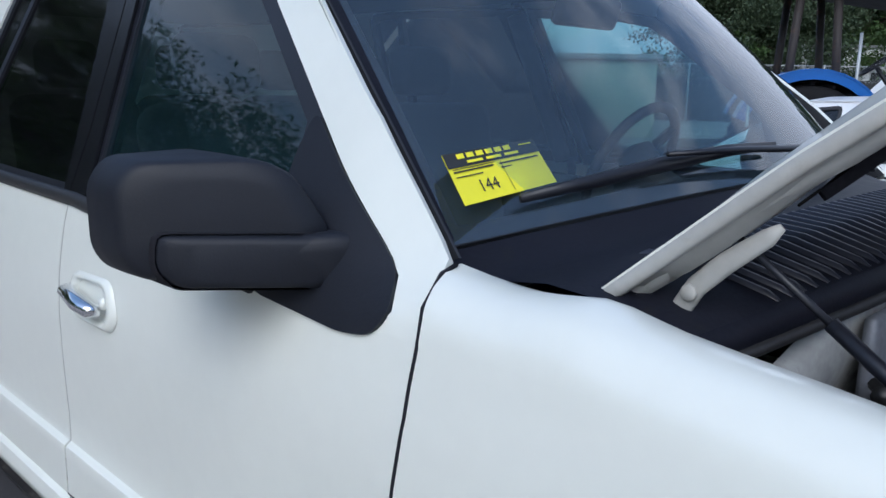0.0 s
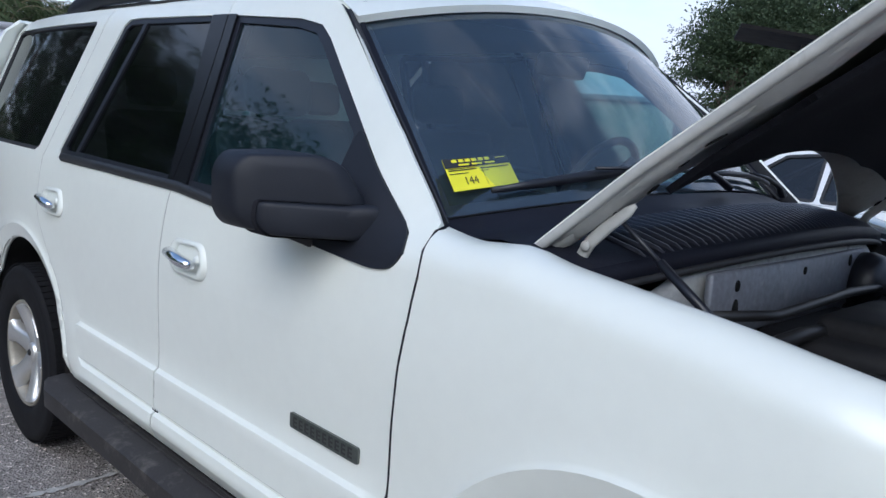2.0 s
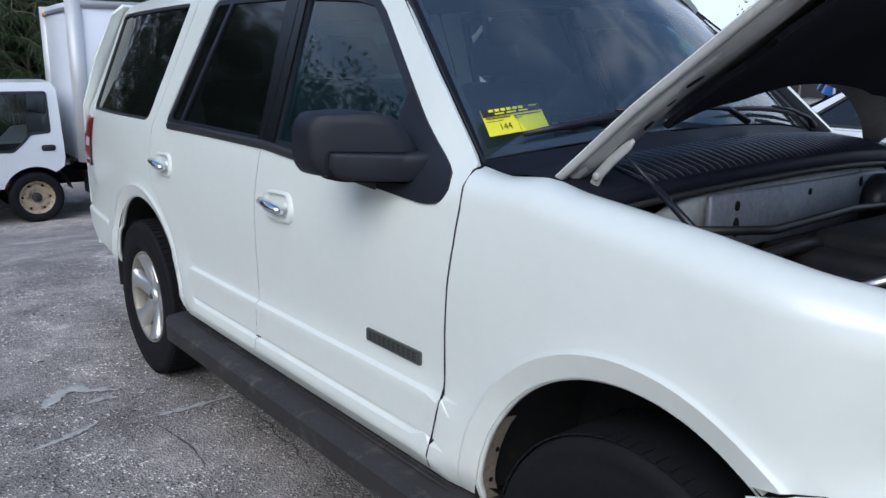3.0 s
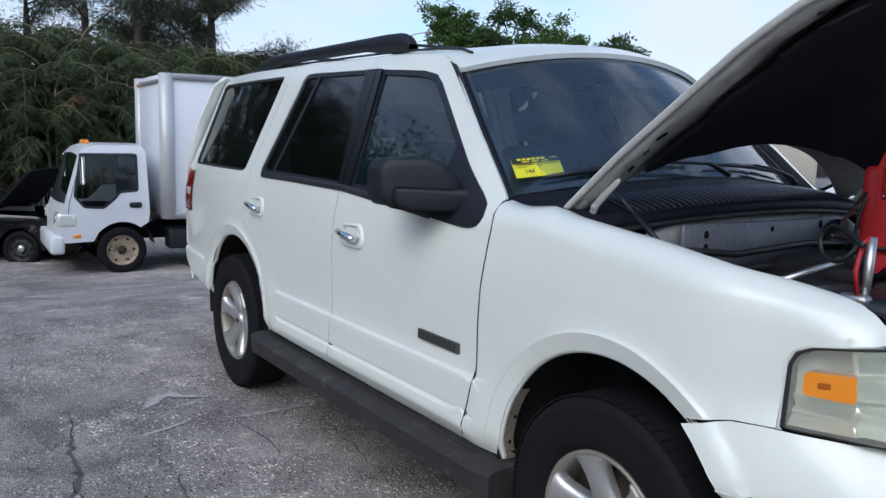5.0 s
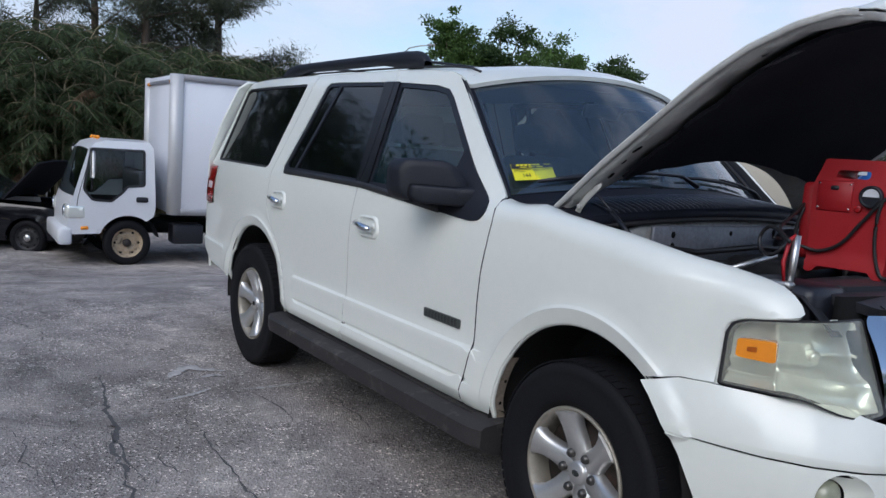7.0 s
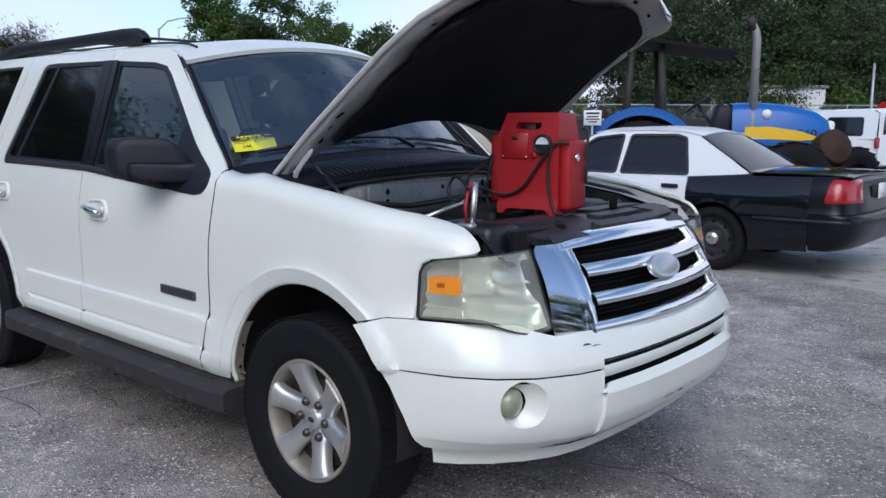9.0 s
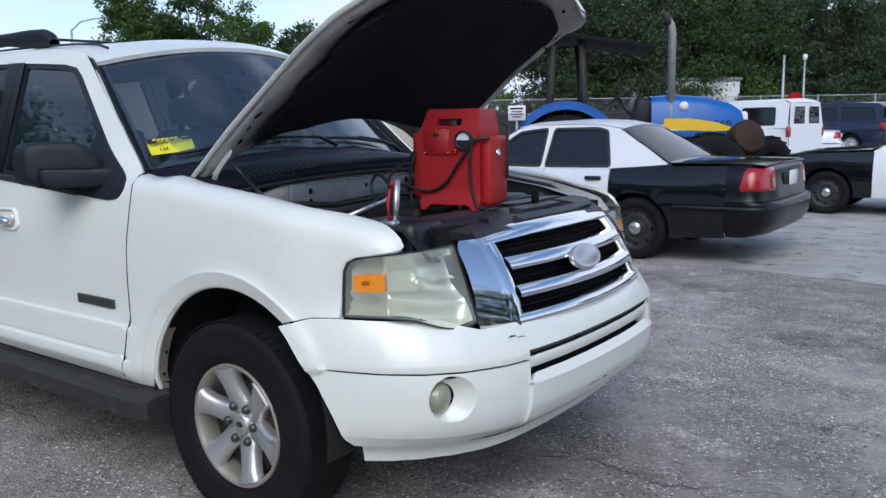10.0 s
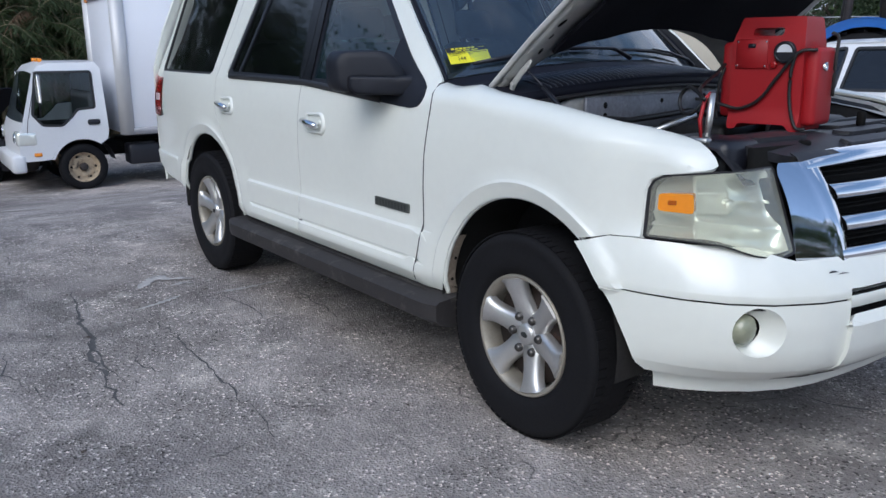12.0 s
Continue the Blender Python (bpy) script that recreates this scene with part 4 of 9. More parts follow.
loft(bm, [[grille(y, inner_top(y), -0.045) for y in cols], [grille(y, inner_top(y), 0.000) for y in cols], [grille(y, inner_top(y) + 0.005, 0.005) for y in cols], [grille(y, lerp(inner_top(y), top_edge(y), 0.65), 0.002) for y in cols], [grille(y, top_edge(y), -0.010) for y in cols], [grille(y, top_edge(y), -0.03) for y in cols]])
loft(bm, [[grille(y, 0.787, -0.03) for y in cols], [grille(y, 0.787, 0.0) for y in cols], [grille(y, 0.800, 0.006) for y in cols], [grille(y, 0.818, 0.004) for y in cols], [grille(y, 0.823, -0.002) for y in cols], [grille(y, 0.823, -0.045) for y in cols]])
for e in bm.edges:
    if len(e.link_faces) == 2 and e.calc_face_angle(0) > 0.30:
        e.smooth = False
grille_thing = part("grille_frame", bm, M["chrome"], car, "chrome grille surround with two cross bars")
bm = bmesh.new()
loft(bm, [[grille(lerp(-0.52, 0.52, k / 24), z, -0.075) for k in range(25)] for z in (0.80, 0.93, 1.08)])
part("grille_backing", bm, M["dark"], grille_thing)
for zz in (0.836, 0.849, 0.862, 0.926, 0.938, 0.950, 1.016, 1.030, 1.044):
    bm = bmesh.new()
    tube(bm, [grille(lerp(-0.46, 0.46, k / 24), zz, -0.045) for k in range(25)], 0.0035, 5)
    part("grille_slat", bm, M["dark"], grille_thing)
for zz in (0.894, 0.983):
    bm = bmesh.new()
    rows = []
    for dz, o in ((-0.021, -0.032), (-0.021, 0.000), (-0.016, 0.010), (0.004, 0.013), (0.016, 0.008), (0.021, -0.002), (0.021, -0.032)):
        rows.append([grille(lerp(-1, 1, k / 36) * (table(zz, Y_IN) + 0.004), zz + dz, o) for k in range(37)])
    loft(bm, rows)
    for e in bm.edges:
        if len(e.link_faces) == 2 and e.calc_face_angle(0) > 0.5:
            e.smooth = False
    part("grille_bar", bm, M["chrome"], grille_thing)
bm = bmesh.new()
ring = circle(0, 0, 0.112, 36, 0.050)
c0 = grille(0, 0.957, 0.016)
tilt = rot(0, -30, 0)
rows = []
for sc, h in ((0.98, -0.012), (1.0, 0.0), (0.975, 0.005), (0.92, 0.008), (0.88, 0.006), (0.7, 0.012), (0.4, 0.017), (0.01, 0.019)):
    rows.append([c0 + tilt @ Vector((h, a * sc, b * sc)) for a, b in ring + ring[:1]])
loft(bm, rows)
part("emblem", bm, M["badge_pale"], grille_thing, "plain faded oval emblem")

# head lamps
LAMP = ((0.508, 0.906, 0.848), (0.508, 0.892, 1.034), (0.722, 0.590, 1.058), (0.842, 0.628, 0.815))


def lamp_place(sg, off=0.0):
    a, b, c, d = (Vector(p) for p in LAMP)

    def put(u, v):
        p = a.lerp(d, u).lerp(b.lerp(c, u), v)
        bulge = math.sin(math.pi * u) * lerp(0.062, 0.108, v)
        p += Vector((0.70, 0.68, 0.10)) * bulge + Vector((0.62, 0.62, 0.1)) * off
        return Vector((p.x, sg * p.y, p.z))
    return put


REFL_SIDE = [(1.0, -0.075), (0.82, -0.045), (0.44, -0.052), (0.40, -0.040), (0.25, -0.075), (0.20, -0.042), (0.17, -0.042), (0.14, -0.060), (0.07, -0.034), (0.0, -0.020)]
REFL_IN = [(1.0, -0.040), (0.88, -0.085), (0.76, -0.055), (0.69, -0.090), (0.46, -0.040), (0.38, -0.088), (0.31, -0.034), (0.27, -0.032), (0.10, -0.080), (0.0, -0.050)]
REFL_OUT = [(1.0, -0.045), (0.86, -0.090), (0.64, -0.086), (0.61, -0.074), (0.58, -0.090), (0.40, -0.080), (0.33, -0.050), (0.28, -0.046), (0.08, -0.088), (0.0, -0.040)]
REFL_EDGE = [(1.0, -0.030), (0.86, -0.034), (0.72, -0.036), (0.62, -0.038), (0.52, -0.038), (0.40, -0.036), (0.32, -0.034), (0.25, -0.030), (0.10, -0.026), (0.0, -0.022)]
L_OUT = rounded([(0.0, 0.0), (0.0, 0.80), (0.03, 0.93), (0.10, 0.99), (0.20, 1.0), (0.55, 1.0), (1.0, 1.0), (1.0, 0.02), (0.86, -0.08), (0.70, -0.06), (0.50, 0.03), (0.25, 0.03)], 0.04, 3)
for sg in (-1, 1):
    bm = bmesh.new()
    panel(bm, inset(L_OUT, 0.012), lamp_place(sg, -0.11), us=0.1, vs=0.12, d=0.06, thick=0, flip=sg > 0)
    lamp = part("head_lamp", bm, M["lamp_in"], car, "cloudy head lamp with an amber side light")
    bm = bmesh.new()
    panel(bm, L_OUT, lamp_place(sg, 0.0), us=0.07, vs=0.1, d=0.05, thick=0, flip=sg > 0)
    ob = part("lens", bm, M["g_lamp"], lamp, "hazed clear plastic lens")
    ob.visible_shadow = False
    bm = bmesh.new()
    ring_strip(bm, inset(L_OUT, -0.016), inset(L_OUT, 0.006), lamp_place(sg, 0.001), flip=sg > 0, thick=0.06, d=0.06)
    part("lamp_gasket", bm, M["rubber"], lamp)
    bm = bmesh.new()
    edge, lens_edge = [(0.405, 0.842), (0.498, 0.847), (0.490, 0.90), (0.488, 0.985), (0.497, 1.022), (0.525, 1.043), (0.61, 1.056), (0.668, 1.066)], [(0.0, -0.03), (-0.018, 0.0), (-0.020, 0.4), (-0.018, 0.80), (0.012, 0.95), (0.085, 1.015), (0.27, 1.022), (0.46, 1.022)]
    rows = [[fender_place(sg)(x, z) for x, z in edge], [lamp_place(sg, 0.004)(u, v) for u, v in lens_edge], [lamp_place(sg, -0.05)(u, v) for u, v in lens_edge]]
    loft(bm, rows if sg > 0 else rows[::-1])
    part("lamp_surround", bm, M["paint"], car)
    bm = bmesh.new()
    panel(bm, rounded([(0.065, 0.45), (0.065, 0.73), (0.31, 0.72), (0.31, 0.43)], 0.04, 3), lamp_place(sg, 0.002), us=0.06, vs=0.1, d=0.04, thick=0.03, flip=sg > 0)
    am = part("side_light", bm, M["amber"], lamp, "amber side light")
    bm = bmesh.new()
    panel(bm, rounded([(0.13, 0.55), (0.13, 0.62), (0.19, 0.62), (0.19, 0.55)], 0.01, 2), lamp_place(sg, 0.004), us=9, vs=9, d=0.04, thick=0.004, flip=sg > 0)
    part("bulb", bm, M["amber_dark"], am)
    pl = lamp_place(sg, -0.070)
    c, ax = pl(0.58, 0.55), Vector((0.90, sg * 0.42, 0.06)).normalized()
    bm = bmesh.new()
    lathe(bm, [(0.020, -0.010), (0.020, 0.012), (0.014, 0.020), (0, 0.022)], 16, Matrix.Translation(c) @ ax.to_track_quat("Z", "Y").to_matrix().to_4x4())
    part("bulb_cap", bm, M["refl"], lamp)
    # pressed reflector: ledges and facets over the height, one profile for each part of the width
    bm = bmesh.new()
    rows = []
    for u, prof in ((0.025, REFL_SIDE), (0.315, REFL_SIDE), (0.33, REFL_EDGE), (0.36, REFL_IN), (0.57, REFL_IN), (0.61, REFL_OUT), (0.84, REFL_OUT), (0.90, REFL_OUT), (0.97, REFL_EDGE)):
        low = table(u, [(0.0, 0.03), (0.25, 0.06), (0.5, 0.06), (0.7, -0.03), (0.86, -0.05), (1.0, 0.05)])
        rows.append([lamp_place(sg, o)(u, lerp(low, 0.975, v)) for v, o in prof])
    loft(bm, rows if sg < 0 else rows[::-1])
    part("reflector", bm, M["refl"], lamp, "faceted chrome reflector")

# hood, raised; built flat in its own plane along the raised edge line
HOOD = [(-0.425, 1.272), (-0.20, 1.462), (0.0, 1.612), (0.175, 1.744), (0.335, 1.845), (0.465, 1.903), (0.575, 1.937), (0.65, 1.952)]


def hood_w(t):
    return table(t, [(0, 0.785), (0.5, 0.735), (0.75, 0.69), (0.88, 0.645), (0.96, 0.565), (1.0, 0.47)])


def hood(u, t, off=0.0):
    """u from -1 to 1 across, t from 0 (hinge) to 1 (front lip); off: out of the skin."""
    k = t * (len(HOOD) - 1)
    i = min(int(k), len(HOOD) - 2)
    a, b = HOOD[i], HOOD[i + 1]
    x, z = lerp(a[0], b[0], k - i), lerp(a[1], b[1], k - i)
    d = Vector((b[0] - a[0], 0, b[1] - a[1])).normalized()
    nrm = Vector((-d.z, 0, d.x))
    crown = 0.055 * (1 - u * u) + 0.03 * step01(0.92, 0.55, abs(u)) - 0.02
    fwd = (0.07 * t + 0.20 * (1 - t) + 0.075 * step01(0.35, 0.0, t)) * (1 - u * u)
    return Vector((x, u * hood_w(t) - 0.018 * t, z)) + d * fwd + nrm * (crown + off)


NT, NU = 26, 28
bm = bmesh.new()
loft(bm, [[hood(u / NU * 2 - 1, t / NT) for u in range(NU + 1)] for t in range(NT + 1)])
thicken(bm, 0.004)
hood_part = part("hood", bm, M["paint"], car, "raised white hood")
bm = bmesh.new()


def inner_off(u, t):
    """The pressed relief of the inner panel below the skin."""
    e = min(step01(1.0, 0.955, abs(u)), step01(0.0, 0.03, t), step01(1.0, 0.965, t))
    rib = 0.010 * step01(0.78, 0.86, t) * math.sin(9 * u) ** 2 + 0.012 * step01(0.80, 0.86, abs(u)) * (0.5 + 0.5 * math.sin(26 * t))
    return -0.006 - 0.022 * e - rib * e


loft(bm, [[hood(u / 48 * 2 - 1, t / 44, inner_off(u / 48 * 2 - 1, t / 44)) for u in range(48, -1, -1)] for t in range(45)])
part("hood_inner_panel", bm, M["paint_in_shaded"], hood_part, "grey-white pressed inner panel")
bm = bmesh.new()
LIN = [(-0.83, 0.08), (-0.45, 0.035), (0, 0.03), (0.45, 0.035), (0.83, 0.08), (0.855, 0.26), (0.86, 0.50), (0.84, 0.62), (0.78, 0.70), (0.60, 0.745), (0.36, 0.745), (0.26, 0.69), (0.10, 0.655), (-0.10, 0.655), (-0.26, 0.69), (-0.36, 0.745), (-0.60, 0.755), (-0.74, 0.735), (-0.80, 0.70), (-0.79, 0.655), (-0.845, 0.64), (-0.85, 0.585), (-0.815, 0.57), (-0.81, 0.525), (-0.85, 0.50), (-0.855, 0.42), (-0.80, 0.40), (-0.79, 0.345), (-0.835, 0.33), (-0.84, 0.27), (-0.79, 0.25), (-0.78, 0.20), (-0.81, 0.18), (-0.80, 0.13)]
panel(bm, rounded(LIN, 0.022, 2), lambda u, t: hood(u, t, -0.050 - 0.006 * math.sin(9 * u) * math.sin(11 * t)), us=0.06, vs=0.05, d=0.025, thick=0.014, flip=True)
part("hood_liner", bm, M["liner"], hood_part, "black felt liner")
for u0, t0, ru, rt in ((0.0, 0.735, 0.095, 0.040), (-0.17, 0.755, 0.014, 0.009), (-0.135, 0.735, 0.010, 0.007), (0.17, 0.755, 0.014, 0.009), (0.135, 0.735, 0.010, 0.007), (-0.46, 0.80, 0.026, 0.016), (0.46, 0.80, 0.026, 0.016), (0.70, 0.79, 0.018, 0.012), (-0.70, 0.79, 0.018, 0.012), (-0.93, 0.20, 0.016, 0.012), (0.93, 0.20, 0.016, 0.012), (-0.93, 0.57, 0.014, 0.010), (0.93, 0.57, 0.014, 0.010)):
    bm = bmesh.new()
    panel(bm, circle(u0, t0, ru, 16, rt), lambda u, t: hood(u, t, inner_off(u, t) - 0.004), us=9, vs=9, d=0.02, thick=0.002, flip=True)
    part("panel_hole", bm, M["dark"], hood_part)
bm = bmesh.new()
panel(bm, [(-0.895, 0.535), (-0.83, 0.535), (-0.83, 0.635), (-0.895, 0.635)], lambda u, t: hood(u, t, -0.066), us=9, vs=9, d=0.05, thick=0.003, flip=True)
part("label_plate", bm, M["black"], hood_part, "dark printed notice")
for sg in (-1, 1):
    bm = bmesh.new()
    pts = [Vector((x, sg * 0.742, z)) for x, z in ((-0.200, 1.372), (-0.215, 1.358), (-0.26, 1.322), (-0.295, 1.287), (-0.315, 1.252), (-0.335, 1.232), (-0.36, 1.228), (-0.40, 1.232))]
    tube(bm, pts, [0.002, 0.0045] + [0.0055] * (len(pts) - 3) + [0.003], 10, flat=2.5)
    hinge = part("hood_hinge", bm, M["paint_in_shaded"], hood_part, "white painted hinge arm")
    bm = bmesh.new()
    p = Vector((-0.300, sg * 0.736, 1.280))
    lathe(bm, [(0, 0.006), (0.009, 0.005), (0.011, 0.003), (0.011, 0.0)], 8, Matrix.Translation(p + Vector((0, sg * 0.012, 0))) @ rot(-90 * sg, 0, 0))
    part("hinge_bolt", bm, M["paint_in_shaded"], hinge)
    bm = bmesh.new()
    a, b = Vector((-0.255, sg * 0.735, 1.355)), Vector((0.02, sg * 0.745, 1.165))
    tube(bm, [a, a.lerp(b, 0.45)], 0.005, 8)
    tube(bm, [a.lerp(b, 0.42), b], 0.009, 10)
    part("hood_strut", bm, M["black"], hood_part, "black gas strut")
    bm = bmesh.new()
    rows = [[hood(sg * u, t / 40, off - 0.003 * math.sin(t * 1.3) * (off < -0.03)) + Vector((0, sg * dy, 0)) for t in range(0, 38)] for u, off, dy in ((1.0, 0.001, 0.001), (1.0, -0.003, 0.004), (1.0, -0.016, 0.005), (0.994, -0.019, 0.002), (0.985, -0.019, 0.0), (0.984, -0.009, 0.0), (0.976, -0.009, 0.0), (0.974, -0.026, -0.001), (0.962, -0.033, -0.004), (0.935, -0.034, -0.004))]
    loft(bm, rows if sg > 0 else rows[::-1])
    for e in bm.edges:
        if len(e.link_faces) == 2 and e.calc_face_angle(0) > 0.3:
            e.smooth = False
    part("hood_edge_flange", bm, M["paint_in_shaded"], hood_part)
    # thin dark tube drawn in place of the shade in the hem's fold
    bm = bmesh.new()
    tube(bm, [hood(sg * 0.9805, t / 60, -0.0105 - 0.0015 * math.sin(t * 0.9)) for t in range(1, 56)], [0.0030 if t % 9 else 0.0012 for t in range(1, 56)], 6)
    part("hem_sealer", bm, M["board"], hood_part, "dark line drawn for the shade in the hem fold")
    for t0, u0 in ((0.06, 0.925), (0.11, 0.915), (0.155, 0.925)):
        bm = bmesh.new()
        panel(bm, circle(sg * u0, t0, 0.009, 12, 0.007), lambda u, t: hood(u, t, inner_off(u, t) - 0.005), us=9, vs=9, d=0.02, thick=0.003, flip=True)
        part("hinge_screw", bm, M["dark"], hood_part)

# wheels: built once, lying in the x-z plane with the outer face towards -y
def wheel_meshes():
    bm = bmesh.new()
    # local z is the axle, pointing outwards
    R, W = 0.389, 0.118
    prof = [(0.225, -W * 0.8), (0.27, -W * 0.98), (0.34, -W), (0.375, -W * 0.9), (R - 0.004, -W * 0.72), (R, -W * 0.4), (R, 0.0), (R, W * 0.4), (R - 0.004, W * 0.72), (0.379, W * 0.90), (0.371, W * 0.97), (0.352, W * 1.03), (0.346, W * 1.015), (0.318, W * 1.055), (0.285, W * 1.05), (0.262, W * 1.03), (0.243, W * 0.96), (0.232, W * 0.86)]
    lathe(bm, prof, 72)
    tyre = bm
    tread = bmesh.new()
    for k in range(72):
        a = 2 * math.pi * k / 72
        for z0, sk in ((-0.085, 0.5), (-0.045, -0.3), (0.0, 0.3), (0.045, -0.3), (0.086, 0.5)):
            m = rot(0, 0, math.degrees(a) + sk * 2) @ Matrix.Translation((R - 0.002, 0, z0))
            bx = box(tread, (0, 0, 0), (0.004, 0.027, 0.041))
            for v in bx:
                v.co = m @ v.co
    rim = bmesh.new()
    lathe(rim, [(0.20, -0.10), (0.205, -0.02), (0.207, 0.06), (0.208, 0.088), (0.216, 0.105), (0.226, 0.112), (0.231, 0.106), (0.231, 0.09)], 56)
    spokes = []
    for k in range(6):
        b = bmesh.new()
        rows = []
        for r, w, h in ((0.035, 0.020, 0.060), (0.072, 0.036, 0.066), (0.088, 0.0315, 0.070), (0.105, 0.028, 0.075), (0.130, 0.0265, 0.081), (0.165, 0.0285, 0.091), (0.190, 0.034, 0.099), (0.204, 0.041, 0.102), (0.214, 0.052, 0.104)):
            t = 0.034
            rows.append([(r, -w, h - t), (r, -w, h - 0.010), (r, -w * 0.84, h), (r, 0, h - 0.002), (r, w * 0.84, h), (r, w, h - 0.010), (r, w, h - t)])
        loft(b, rows)
        b.transform(rot(0, 0, 60 * k + 45))
        spokes.append(b)
    hub = bmesh.new()
    lathe(hub, [(0.085, 0.02), (0.085, 0.050), (0.080, 0.057), (0.048, 0.061), (0.044, 0.066), (0.040, 0.080), (0.034, 0.086), (0, 0.088)], 40)
    nuts = bmesh.new()
    lathe(nuts, [(0.021, 0.05), (0.021, 0.0610), (0.0170, 0.0615), (0.0165, 0.0615), (0.0165, 0.086), (0.011, 0.094), (0, 0.096)], 10)
    brake = bmesh.new()
    lathe(brake, [(0.06, 0.042), (0.190, 0.040), (0.196, 0.030), (0.196, 0.0), (0.06, 0.0)], 32)
    drum = bmesh.new()
    lathe(drum, [(0, -0.03), (0.204, -0.035), (0.204, -0.06)], 24)
    return tyre, tread, rim, spokes, hub, nuts, brake, drum


def one_wheel(parent, first=None, at=(0, 0, 0), sg=-1):
    holder = new("wheel")
    holder.parent = parent
    holder.matrix_local = pose(*at, 90 if sg < 0 else -90, 0, 0)
    if first is None:
        tyre, tread, rim, spokes, hub, nuts, brake, drum = wheel_meshes()
        obs = [part("tyre", tyre, M["tyre"], holder, "black tyre with blocky tread"), tagged(part("tread", tread, M["tyre"], holder, smooth=False), kind="stuff"), part("rim", rim, M["alloy_dusty"], holder, "silver alloy rim with brake dust")]
        for s in spokes:
            thicken(s, 0.012)
            for e in s.edges:
                if len(e.link_faces) == 2 and e.calc_face_angle(0) > 0.35:
                    e.smooth = False
            obs.append(part("spoke", s, M["alloy"], holder))
        obs.append(part("hub_cap", hub, M["alloy"], holder))
        oval = bmesh.new()
        lathe(oval, [(0, 0.0895), (0.016, 0.0895), (0.018, 0.0875)], 20)
        oval.transform(Matrix.Diagonal((1.0, 0.62, 1.0, 1.0)))
        obs.append(part("cap_emblem", oval, M["badge_ink"], holder))
        nut = part("wheel_nut", nuts, M["dark_nut"], holder)
        nut.matrix_local = pose(0.070, 0, 0)
        obs.append(nut)
        for k in range(1, 6):
            obs.append(share("wheel_nut", nut.data, pose(0.070 * math.cos(k * math.pi / 3), 0.070 * math.sin(k * math.pi / 3), 0), holder))
        obs.append(part("brake_disc", brake, M["brake"], holder, "rusty brake disc"))
        obs.append(part("wheel_back", drum, M["dark"], holder))
        holder["label"] = "six-spoke alloy wheel"
    else:
        for o in first.children:
            share(o.name.split(".")[0], o.data, o.matrix_local.copy(), holder)
    return holder


w0 = one_wheel(car, None, (0.0, -0.852, 0.388))
for x, sg in ((-3.023, -1), (0.0, 1), (-3.023, 1)):
    one_wheel(car, w0, (x, sg * 0.852, 0.388), sg)
# wheel housings
for i, (cx, cz) in enumerate(ARCH):
    for sg in (-1, 1):
        bm = bmesh.new()
        arc = [(cx + 0.47 * math.cos(radians(a)), cz + 0.47 * math.sin(radians(a))) for a in range(-10, 191, 10)]
        loft(bm, [[Vector((x, sg * y, z)) for x, z in arc] for y in ((0.965, 0.90, 0.60) if sg < 0 else (0.60, 0.90, 0.965))])
        r = [bm.verts.new(Vector((x, sg * 0.60, z))) for x, z in arc]
        bm.faces.new(r)
        part("wheel_housing", bm, M["housing"], car)
        bm = bmesh.new()
        arc2 = [(cx + 0.466 * math.cos(radians(a)), cz + 0.466 * math.sin(radians(a))) for a in range(-2, 183, 4)]
        tube(bm, [Vector((x, sg * (body_y(x, max(z, 0.45)) - 0.014), z)) for x, z in arc2 if not (i == 0 and x > 0.30)], 0.010, 6)
        part("arch_lip", bm, M["paint"], car)
        if i == 0:
            bm = bmesh.new()
            edge = [(cx + 0.462 * math.cos(radians(a)), cz + 0.462 * math.sin(radians(a))) for a in range(146, 183, 4)]
            loft(bm, [[Vector((x + dx, sg * (body_y(x, max(z, 0.45)) - d), z)) for x, z in edge] for d, dx in (((0.012, 0.004), (0.050, 0.012)) if sg < 0 else ((0.050, 0.012), (0.012, 0.004)))])
            lip_edge = part("liner_edge", bm, M["tan_liner"], car, "dusty tan edge of the wheel liner")
            for a in (160, 172):
                bm = bmesh.new()
                x, z = cx + 0.455 * math.cos(radians(a)), cz + 0.455 * math.sin(radians(a))
                lathe(bm, [(0, 0.004), (0.005, 0.003), (0.007, 0.0)], 8, Matrix.Translation((x + 0.012, sg * (body_y(x, z) - 0.03), z)) @ rot(0, 90, 0))
                part("rivet", bm, M["dark"], lip_edge)

